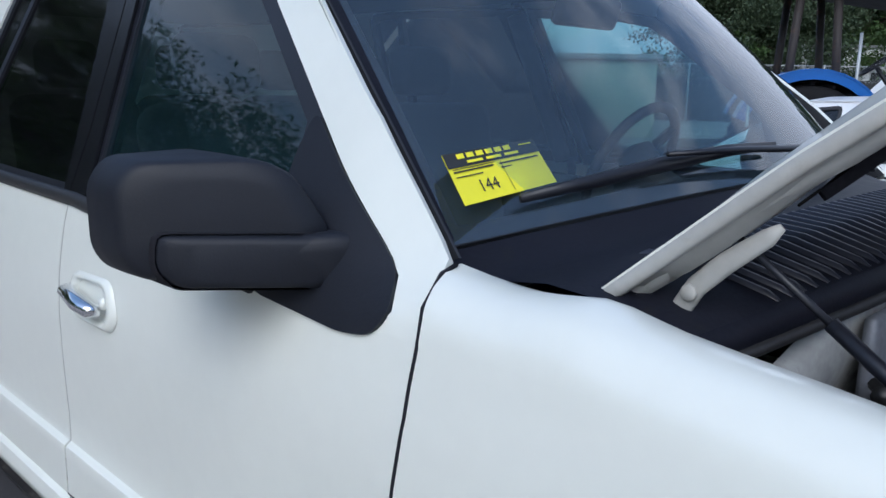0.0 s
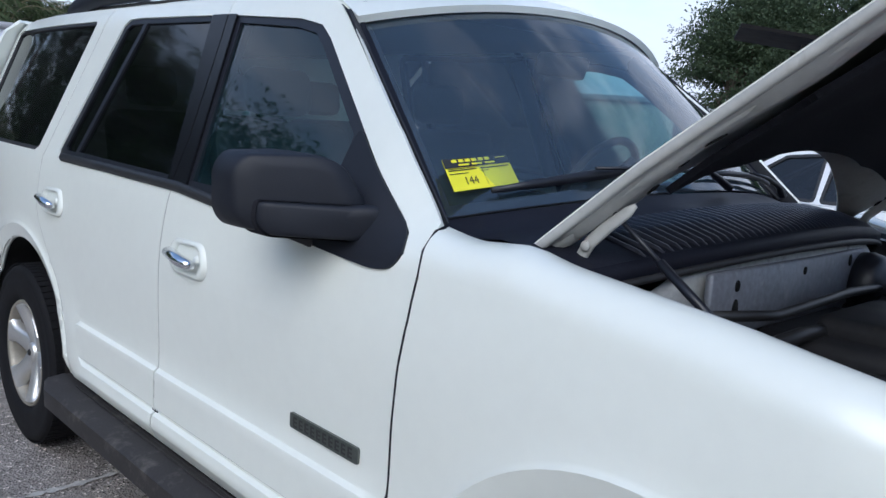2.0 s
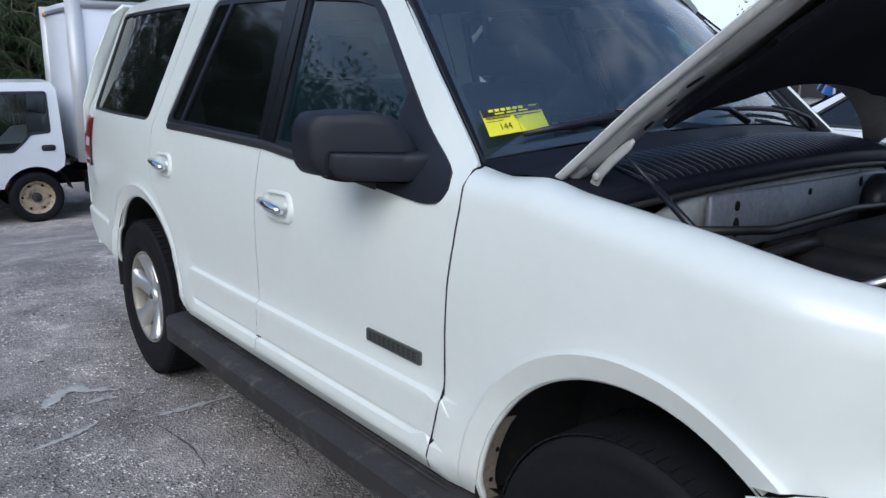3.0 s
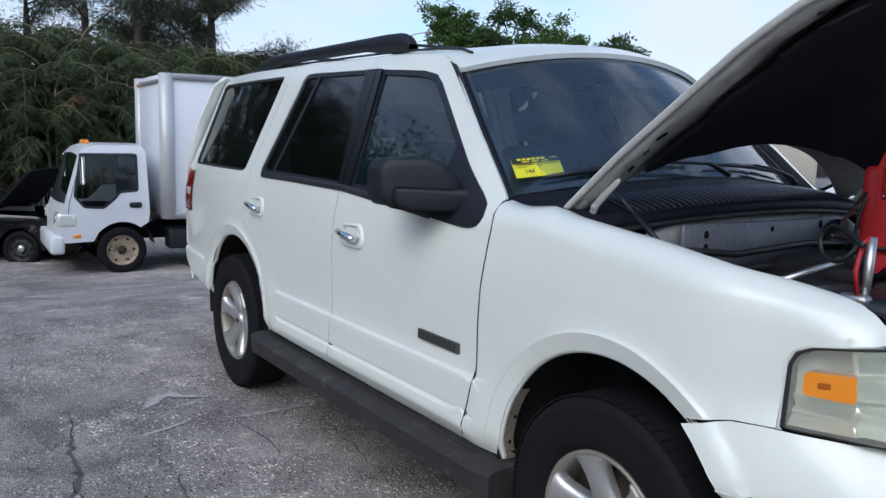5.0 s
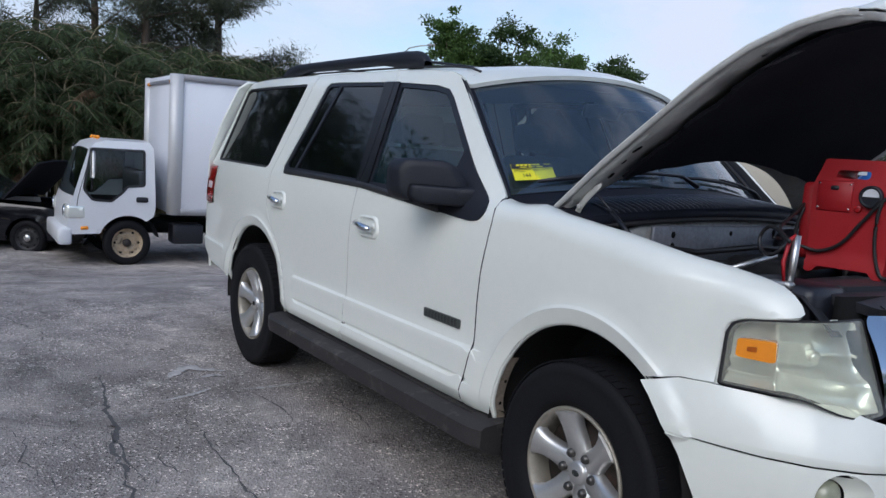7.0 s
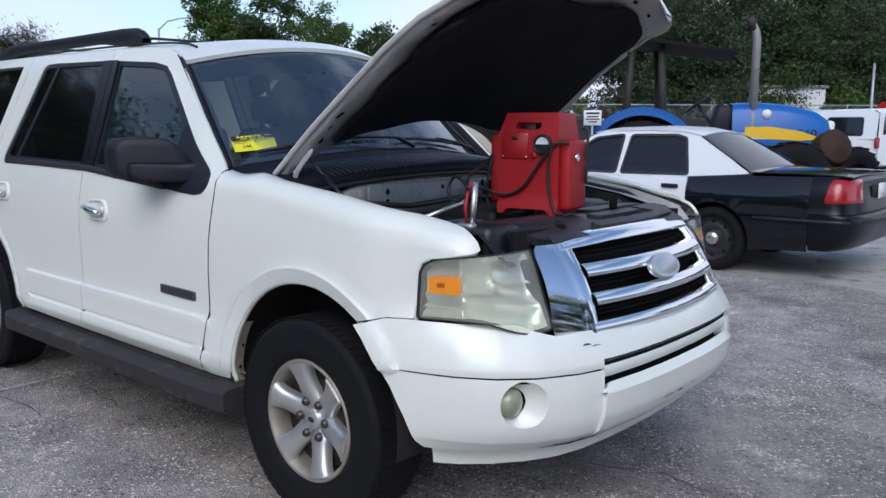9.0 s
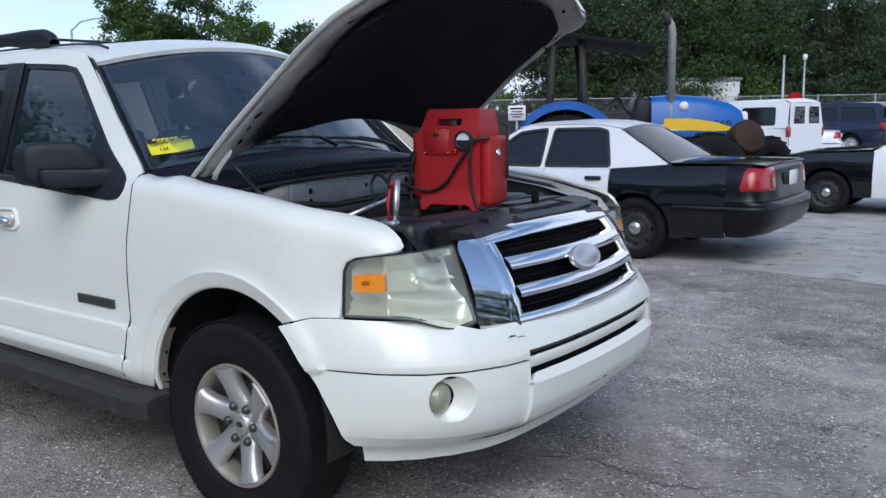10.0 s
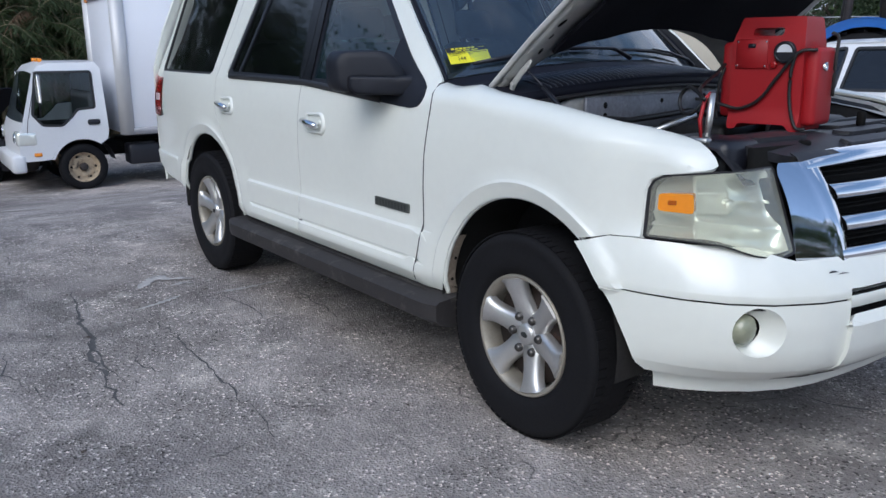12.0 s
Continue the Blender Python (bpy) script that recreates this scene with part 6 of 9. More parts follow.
loft(bm, [[Vector((x, y, z + 0.07 * (1 - (y / 0.84) ** 2) * step01(-0.95, -0.65, x))) for y in (-0.84, -0.5, -0.25, 0, 0.25, 0.5, 0.84)] for x, z in ((-0.50, 1.255), (-0.62, 1.262), (-0.80, 1.25), (-0.95, 1.215), (-1.0, 1.10), (-0.98, 0.70))])
thicken(bm, 0.01)
dash = part("dashboard", bm, M["dash"], car, "dark grey dashboard")
for c, s in (((-0.99, -0.33, 1.10), (0.03, 0.30, 0.10)), ((-1.0, 0.38, 1.19), (0.06, 0.36, 0.10))):
    bm = bmesh.new()
    box(bm, c, s, 0.02, seg=2)
    part("dash_panel", bm, M["trim_in"], dash)


def car_seat(at, w=0.52):
    s = new("seat")
    s.parent = car
    s.matrix_local = pose(*at)
    s["label"] = "grey cloth car seat"
    bm = bmesh.new()
    box(bm, (0.0, 0, 0.0), (0.52, w, 0.16), 0.05, seg=3)
    part("cushion", bm, M["seat"], s)
    bm = bmesh.new()
    box(bm, (-0.30, 0, 0.33), (0.15, w, 0.66), 0.06, rot(0, -14, 0), seg=3)
    part("backrest", bm, M["seat"], s)
    bm = bmesh.new()
    box(bm, (-0.42, 0, 0.76), (0.10, w * 0.5, 0.17), 0.045, rot(0, -8, 0), seg=3)
    part("headrest", bm, M["seat"], s)


for at in ((-1.55, -0.40, 0.80), (-1.55, 0.40, 0.80)):
    car_seat(at)
for y in (-0.45, 0.0, 0.45):
    car_seat((-2.5, y, 0.80), 0.44)
bm = bmesh.new()
c, ax = Vector((-1.10, 0.40, 1.30)), Vector((-0.90, 0, 0.42)).normalized()
m = Matrix.Translation(c) @ ax.to_track_quat("Z", "Y").to_matrix().to_4x4()
tube(bm, [m @ Vector((0.185 * math.cos(k * math.pi / 16), 0.185 * math.sin(k * math.pi / 16), 0)) for k in range(33)], 0.015, 8, caps=False)
sw = part("steering_wheel", bm, M["dash"], car, "dark steering wheel")
bm = bmesh.new()
lathe(bm, [(0, 0.02), (0.06, 0.018), (0.085, -0.01), (0.05, -0.10), (0.04, -0.25)], 18, m)
for a in (0, 140, 220):
    tube(bm, [m @ Vector((0.05 * math.cos(radians(a)), 0.05 * math.sin(radians(a)), 0)), m @ Vector((0.18 * math.cos(radians(a)), 0.18 * math.sin(radians(a)), 0))], 0.014, 6)
part("wheel_boss", bm, M["dash"], sw)
bm = bmesh.new()
box(bm, (-2.2, 0, 0.55), (3.3, 1.60, 0.10))
part("cabin_floor", bm, M["dash"], car)
bm = bmesh.new()
box(bm, (-1.01, 0.02, 1.69), (0.03, 0.24, 0.075), 0.014, rot(0, 20, 0), seg=2)
part("inner_mirror", bm, M["black"], car, "black interior mirror")
for sg in (-1, 1):
    bm = bmesh.new()
    panel(bm, [(-0.70, 0.70), (-2.6, 0.70), (-2.6, 1.23), (-0.70, 1.17)], side_place(sg, -0.10), us=0.2, vs=0.2, d=0.15, thick=0.02, flip=sg > 0)
    part("door_trim", bm, M["trim_in"], car)
    bm = bmesh.new()
    tube(bm, [side_place(sg, -0.05)(-1.77, 1.76), side_place(sg, -0.05)(-1.70, 1.25)], 0.035, 8)
    part("inner_pillar", bm, M["trim_in"], car)
bm = bmesh.new()
loft(bm, [[Vector((x, y, 1.80)) for y in (-0.66, 0, 0.66)] for x in (-1.15, -4.0)])
part("headlining", bm, M["trim_in"], car)

# card inside the windscreen
card = root("windscreen_card", label="yellow and black auction card behind the windscreen", category="card")
o0 = Vector((-0.615, -0.806, 1.352))
ux = (Vector((-0.632, -0.575, 1.368)) - o0)
uy = (Vector((-0.694, -0.776, 1.414)) - o0)


def card_at(a, b, off=0.0):
    n = ux.cross(uy).normalized()
    return o0 + ux * a + uy * b + n * off


def card_quad(bm, a0, b0, a1, b1, off):
    bm.faces.new([bm.verts.new(card_at(a, b, off)) for a, b in ((a0, b0), (a1, b0), (a1, b1), (a0, b1))])


bm = bmesh.new()
card_quad(bm, 0, 0, 1, 1.0, 0.0)
thicken(bm, 0.0008)
part("card_sheet", bm, M["yellow"], card, smooth=False)
bm = bmesh.new()
card_quad(bm, 0, 0.70, 1, 1.0, 0.0012)
part("header_band", bm, M["ink"], card, smooth=False)
UL, VL = ux.length, uy.length


def card_text(text, size, a, b, mat, name, wide=1.0, off=0.0022):
    bm = bmesh.new()
    text_mesh(bm, text, size, Matrix.Diagonal((wide, 1, 1, 1)))
    for v in bm.verts:
        v.co = card_at(a + v.co.x / UL, b + v.co.y / VL, off)
    part(name, bm, M[mat], card, smooth=False)


bm = bmesh.new()
for k in range(3):
    card_quad(bm, 0.20 + 0.20 * k, 0.745, 0.36 + 0.20 * k, 0.80, 0.0022)
for k in range(6):
    card_quad(bm, 0.12 + 0.10 * k, 0.855, 0.195 + 0.10 * k, 0.955, 0.0022)
card_quad(bm, 0.80, 0.90, 0.95, 0.925, 0.0022)
part("number_bars", bm, M["yellow"], card, smooth=False)
card_text("144", 0.036, 0.30, 0.26, "ink", "handwritten_number", 0.9, 0.0016)
bm = bmesh.new()
for a0, b0, a1, b1 in ((0.03, 0.60, 0.44, 0.63), (0.50, 0.60, 0.95, 0.63), (0.03, 0.50, 0.30, 0.52), (0.50, 0.52, 0.62, 0.54), (0.52, 0.05, 0.525, 0.66), (0.03, 0.66, 0.46, 0.675)):
    card_quad(bm, a0, b0, a1, b1, 0.0016)
part("print_bars", bm, M["ink"], card, smooth=False)

# ---- the other vehicles ----


def clip_x(poly, x0, x1):
    """The part of a polygon between two upright lines."""
    for lim, sgn in ((x0, 1), (x1, -1)):
        out = []
        for a, b in zip(poly, poly[1:] + poly[:1]):
            ia, ib = sgn * (a[0] - lim) >= 0, sgn * (b[0] - lim) >= 0
            if ia:
                out.append(a)
            if ia != ib:
                t = (lim - a[0]) / (b[0] - a[0])
                out.append((lim, lerp(a[1], b[1], t)))
        poly = out
    return poly


def road_wheel(parent, at, sg, r, w, rim_r, rim_mat, cap_mat, holes=8, cap_r=0.075, dish=0.0, tyre_label=""):
    h = new("wheel")
    h.parent = parent
    h.matrix_local = pose(*at, 90 if sg < 0 else -90, 0, 0)
    bm = bmesh.new()
    lathe(bm, [(rim_r, -w * 0.45), (r * 0.85, -w * 0.5), (r * 0.97, -w * 0.42), (r, -w * 0.25), (r, w * 0.25), (r * 0.97, w * 0.42), (r * 0.86, w * 0.52), (rim_r * 1.08, w * 0.48), (rim_r, w * 0.38)], 40)
    part("tyre", bm, M["tyre"], h, tyre_label)
    bm = bmesh.new()
    o = w * 0.40 - dish
    lathe(bm, [(rim_r * 1.02, w * 0.44), (rim_r * 0.93, w * 0.36), (rim_r * 0.86, o - 0.03), (rim_r * 0.70, o - 0.012), (rim_r * 0.52, o - 0.004), (rim_r * 0.45, o - 0.02), (0, o - 0.02)], 32)
    part("rim", bm, M[rim_mat], h)
    for k in range(holes):
        a = 2 * math.pi * k / holes
        bm = bmesh.new()
        lathe(bm, [(0, 0.003), (rim_r * 0.085, 0.003), (rim_r * 0.09, -0.01)], 10, Matrix.Translation((rim_r * 0.78 * math.cos(a), rim_r * 0.78 * math.sin(a), o - 0.018)))
        part("rim_hole", bm, M["dark"], h)
    bm = bmesh.new()
    lathe(bm, [(cap_r, o - 0.025), (cap_r, o + 0.01), (cap_r * 0.85, o + 0.03), (cap_r * 0.4, o + 0.042), (0, o + 0.044)], 20)
    part("hub_cap", bm, M[cap_mat], h)
    return h


def vehicle(name, at, turn, sp, label, category):
    """A road vehicle from its side outline; local x forwards, the rear axle at x = 0."""
    v = root(name, at, turn, label, category)

    def wy(x, z):
        w = table(z, sp["widths"])
        lo, hi = sp["ends"]
        w -= 0.10 * max(0, (x - (hi - 0.9)) / 0.9) ** 2 * w * 1.4
        w -= 0.07 * max(0, ((lo + 0.8) - x) / 0.8) ** 2 * w * 1.2
        return w

    arcs = []
    for ax in sp["axles"]:
        arcs.append([(ax + sp["arch"] * math.cos(radians(a)), sp["wheel"] + sp["arch"] * math.sin(radians(a))) for a in range(190, -11, -12)])
    low = sp["low"]
    bottom = [(sp["ends"][0] + 0.12, low)] + arcs[0] + arcs[1] + [(sp["ends"][1] - 0.15, low)]
    outline = bottom + sp["upper"]
    for sg in (-1, 1):
        pl = lambda x, z: Vector((x, sg * wy(x, z), z))
        for pname, x0, x1, mat in sp["panels"]:
            poly = clip_x(outline, x0 + 0.004, x1 - 0.004)
            bm = bmesh.new()
            panel(bm, poly, pl, us=0.16, vs=0.12, d=0.10, thick=0.02, flip=sg > 0)
            part(pname, bm, M[mat], v)
        bm = bmesh.new()
        loft(bm, [[Vector((x, sg * 0.55, z)) for x in (sp["ends"][0] + 0.2, sp["ends"][1] - 0.2)] for z in (low, sp["belt"] - 0.1)])
        part("inner_side", bm, M["dark"], v)
        gw = sp["glass_w"]
        gl = lambda x, z: Vector((x, sg * table(z, gw), z))
        bm = bmesh.new()
        panel(bm, sp["cabin"], gl, [inset(w, -0.012) for w in sp["windows"]], us=0.3, vs=0.3, d=0.12, thick=0.02, flip=sg > 0)
        part("cabin_side", bm, M[sp["cabin_mat"]], v)
        for w in sp["windows"]:
            bm = bmesh.new()
            panel(bm, inset(w, -0.014), lambda x, z: gl(x, z) - Vector((0, sg * 0.012, 0)), us=0.4, vs=0.4, d=0.2, thick=0, flip=sg > 0)
            part("side_window", bm, M["g_far"], v)
            bm = bmesh.new()
            ring_strip(bm, inset(w, -0.016), inset(w, 0.012), lambda x, z: gl(x, z) + Vector((0, sg * 0.004, 0)), flip=sg > 0, thick=0.01, d=0.15)
            part("window_seal", bm, M["rubber"], v)
        for hx, hz in sp.get("handles", ()):
            bm = bmesh.new()
            box(bm, pl(hx, hz) + Vector((0, sg * 0.008, 0)), (0.19, 0.03, 0.045), 0.012, seg=2)
            part("door_handle", bm, M["black"], v)
        for ax in sp["axles"]:
            road_wheel(v, (ax, sg * (table(0.4, sp["widths"]) - sp["tw"] * 0.5 - 0.03), sp["wheel"]), sg, sp["wheel"], sp["tw"], sp["rim"], sp["rim_mat"], sp["cap_mat"])
            bm = bmesh.new()
            arc = [(ax + (sp["arch"] + 0.01) * math.cos(radians(a)), sp["wheel"] + (sp["arch"] + 0.01) * math.sin(radians(a))) for a in range(-10, 191, 20)]
            yy = (0.92 * table(0.5, sp["widths"]), 0.5)
            loft(bm, [[Vector((x, sg * y, z)) for x, z in arc] for y in (yy if sg < 0 else yy[::-1])])
            bm.faces.new([bm.verts.new(Vector((x, sg * 0.5, z))) for x, z in arc])
            part("wheel_housing", bm, M["dark"], v)
    for pname, mat, pts in sp["decks"]:
        bm = bmesh.new()
        rows = []
        for x, z, w, c in pts:
            rows.append([Vector((x, w * k / 8, z + c * (1 - (k / 8) ** 2))) for k in range(-8, 9)])
        loft(bm, rows)
        thicken(bm, 0.012)
        ob = part(pname, bm, M[mat], v)
    bm = bmesh.new()
    box(bm, ((sp["ends"][0] + sp["ends"][1]) / 2, 0, low + 0.12), (sp["ends"][1] - sp["ends"][0] - 0.5, 1.1, 0.2))
    part("underbody", bm, M["dark"], v)
    return v, wy


M["black_paint"] = material("black_car_paint", (0.006, 0.006, 0.009), 0.07, vary=0.1, scale=3, fine=30, coat=0.3, spec=0.4)
M["bumper_black"] = material("satin_black_bumper", (0.005, 0.005, 0.007), 0.30, vary=0.15, scale=4, fine=40, spec=0.35)
M["navy_paint"] = material("navy_car_paint", (0.012, 0.018, 0.045), 0.25, vary=0.1, scale=3, fine=30, coat=0.6)
M["white_far"] = material("white_vehicle_paint", (0.78, 0.79, 0.80), 0.35, vary=0.03, scale=3, fine=30, coat=0.3)
M["g_far"] = glass("tinted_glass", (0.05, 0.06, 0.07), 1.58, haze=0.02, haze_color=(0.5, 0.58, 0.68))
M["g_rear"] = glass("tinted_rear_glass", (0.04, 0.05, 0.065), 1.30)
M["black_rim"] = material("black_steel_rim", (0.02, 0.02, 0.021), 0.5, vary=0.2)
M["dust"] = material("dusty_chrome", (0.6, 0.6, 0.58), 0.25, metal=0.9, vary=0.15)

SALOON = dict(
    axles=(0.0, 2.913), wheel=0.335, arch=0.385, tw=0.225, rim=0.22, rim_mat="black_rim", cap_mat="dust", low=0.30, belt=0.98, ends=(-1.42, 3.98),
    widths=[(0.2, 0.90), (0.32, 0.965), (0.55, 0.985), (0.66, 0.99), (0.70, 0.975), (0.85, 0.965), (0.95, 0.925), (1.02, 0.86)],
    upper=[(3.93, 0.40), (3.97, 0.62), (3.88, 0.74), (3.70, 0.84), (3.2, 0.93), (2.35, 0.960), (1.6, 0.945), (0.4, 0.955), (-0.3, 0.995), (-1.15, 1.01), (-1.32, 0.985), (-1.36, 0.74), (-1.43, 0.66), (-1.42, 0.42)],
    panels=[("rear_quarter", -0.95, 0.30, "black_paint"), ("rear_door", 0.30, 1.10, "white_far"), ("front_door", 1.10, 2.28, "white_far"), ("front_fender", 2.28, 4.2, "black_paint")],
    glass_w=[(0.93, 0.875), (1.42, 0.60), (1.5, 0.55)], cabin=[(2.30, 0.960), (1.62, 1.385), (1.48, 1.425), (0.9, 1.44), (0.52, 1.425), (0.30, 1.385), (0.04, 1.23), (-0.32, 1.010), (0.4, 0.955), (1.6, 0.945)],
    windows=[rounded([(1.20, 0.975), (2.06, 0.985), (1.57, 1.35), (1.22, 1.39)], 0.03, 2), rounded([(0.34, 0.985), (1.13, 0.975), (1.12, 1.385), (0.58, 1.390), (0.46, 1.36)], 0.03, 3)],
    cabin_mat="white_far", handles=((0.48, 0.86), (1.45, 0.86)),
    decks=[("trunk_lid", "black_paint", [(-1.275, 1.004, 0.80, 0.008), (-1.20, 1.014, 0.83, 0.018), (-0.95, 1.02, 0.85, 0.028), (-0.32, 1.022, 0.86, 0.03)]),
           ("rear_window", "g_rear", [(-0.32, 1.018, 0.82, 0.04), (0.08, 1.25, 0.70, 0.04), (0.32, 1.388, 0.62, 0.04)]),
           ("roof", "white_far", [(0.28, 1.380, 0.63, 0.04), (0.52, 1.425, 0.605, 0.045), (0.9, 1.44, 0.60, 0.045), (1.48, 1.425, 0.60, 0.04), (1.60, 1.40, 0.61, 0.04)]),
           ("windscreen", "g_far", [(1.60, 1.395, 0.60, 0.04), (2.32, 1.0, 0.80, 0.04)]),
           ("hood", "black_paint", [(2.30, 0.985, 0.85, 0.04), (3.2, 0.93, 0.85, 0.045), (3.72, 0.84, 0.80, 0.03)]),
           ("front_end", "black", [(3.72, 0.84, 0.80, 0.03), (3.90, 0.72, 0.78, 0.0), (3.97, 0.62, 0.78, 0), (3.95, 0.40, 0.78, 0), (3.85, 0.25, 0.75, 0)])])
REAR_X = [(0.30, -1.20), (0.32, -1.28), (0.36, -1.34), (0.46, -1.395), (0.58, -1.415), (0.635, -1.41), (0.655, -1.385), (0.66, -1.345), (0.80, -1.335), (0.95, -1.315), (0.985, -1.30), (1.0, -1.27)]


def saloon_rear(wy, sg, a, z, off=0.0):
    """Round the tail of the saloon: a from 0 (side) to 90 (middle of the back)."""
    xr, xj = table(z, REAR_X), -0.95
    w = wy(xj, z) - (0.03 * step01(0.40, 0.30, z))
    c, s = math.cos(radians(a)), math.sin(radians(a))
    n = 0.42
    x, y = xj + (xr - xj - off) * s ** n, (w + off) * c ** n
    return Vector((x, sg * y, z))


def police_extras(v, wy, pale=False):
    turns = [0.0, 0.15, 0.6, 1.5, 3, 6, 10, 16, 24, 34, 45, 56, 66, 74, 80, 85, 90]
    dark = "white_far" if pale else "black_paint"
    for nm, zs in (("rear_bumper", (0.30, 0.32, 0.36, 0.46, 0.52, 0.58, 0.635, 0.655, 0.66)), ("tail_panel", (0.664, 0.70, 0.75, 0.80, 0.88, 0.95, 0.985, 1.0, 1.012))):
        bm = bmesh.new()
        loft(bm, [[saloon_rear(wy, -1, a, z) for a in turns] + [saloon_rear(wy, 1, a, z) for a in turns[-2::-1]] for z in zs])
        part(nm, bm, M["white_far" if pale else "bumper_black"], v)
    for sg in (-1, 1):
        bm = bmesh.new()
        rows = []
        for z in (0.765, 0.775, 0.80, 0.88, 0.95, 0.980, 0.990):
            e = 0.010 if 0.77 < z < 0.985 else 0.0
            a0 = 3.6 + 6.0 * (z - 0.765) / 0.23 + 1.5 * step01(0.80, 0.765, z) + 2.5 * step01(0.95, 0.99, z)
            rows.append([saloon_rear(wy, sg, a0, z, 0.001)] + [saloon_rear(wy, sg, lerp(a0, 72, k / 10), z, e) for k in range(1, 10)] + [saloon_rear(wy, sg, 72, z, 0.001)])
        loft(bm, rows if sg > 0 else rows[::-1])
        part("tail_lamp", bm, M["red_lens"], v, "red tail lamp")
        bm = bmesh.new()
        tube(bm, [Vector((x, sg * (wy(x, 0.59) + 0.004), 0.59)) for x in (-0.42, -0.6, -0.8, -0.94)] + [saloon_rear(wy, sg, a, 0.59, 0.004) for a in (0.3, 1.5, 6, 16, 34)], 0.012, 6, flat=1.6)
        part("side_moulding", bm, M["black"], v)
    bm = bmesh.new()
    pl = lambda x, z: Vector((x, -(wy(x, z) + 0.002), z))
    c = circle(-0.42, 0.84, 0.085, 24)
    tube(bm, [pl(x, z) for x, z in c + c[:1]], 0.008, 5, caps=False)
    part("fuel_flap", bm, M["dark"], v)
    bm = bmesh.new()
    box(bm, (-1.332, 0, 0.86), (0.02, 0.62, 0.12), 0.008)
    part("trunk_trim", bm, M["white_far" if pale else "bumper_black"], v)
    bm = bmesh.new()
    box(bm, (-1.357, 0, 0.86), (0.012, 0.31, 0.15), 0.004)
    part("number_plate", bm, M["white_far"], v, "white number plate")


pc, pw = vehicle("patrol_car", (-1.16, 6.32, 0.0), 180, SALOON, "black and white patrol saloon with a white roof and doors", "car")
police_extras(pc, pw)
p2, pw2 = vehicle("patrol_car", (2.56, 11.75, 0.0), 180, SALOON, "black and white patrol saloon with white front doors", "car")
police_extras(p2, pw2)

# patrol car with its hood up, beside the hedge
SALOON_UP = dict(SALOON)
SALOON_UP["decks"] = [(a, "black_paint" if a == "roof" else m, p) for a, m, p in SALOON["decks"] if a != "hood"]
SALOON_UP["cabin_mat"] = "black_paint"
p3, pw3 = vehicle("patrol_car", (-17.12, -2.76, -1.03), 57, SALOON_UP, "black and white patrol saloon with its hood raised, beside the hedge", "car")
police_extras(p3, pw3)
bm = bmesh.new()
loft(bm, [[Vector((lerp(2.40, 3.05, t), 0.82 * k / 6, lerp(1.0, 1.70, t) + 0.05 * (1 - (k / 6) ** 2))) for k in range(-6, 7)] for t in (0, 0.5, 1.0)])
thicken(bm, 0.03)
part("hood", bm, M["liner"], p3, "raised black hood")
bm = bmesh.new()
text_mesh(bm, "POLICE", 0.24, rot(90, 0, 0) @ Matrix.Diagonal((1.7, 1, 1, 1)))
for q in bm.verts:
    q.co = Vector((q.co.x + 1.45, -(pw3(q.co.x + 1.45, q.co.z + 0.66) + 0.004), q.co.z + 0.66))
part("lettering", bm, M["navy_paint"], p3, "dark door lettering", smooth=False)
bm = bmesh.new()
for j in range(9):
    box(bm, (1.32 + 0.095 * j, -(pw3(1.4, 0.88) + 0.003), 0.885), (0.06, 0.004, 0.06))
part("print_bars", bm, M["navy_paint"], p3, smooth=False)

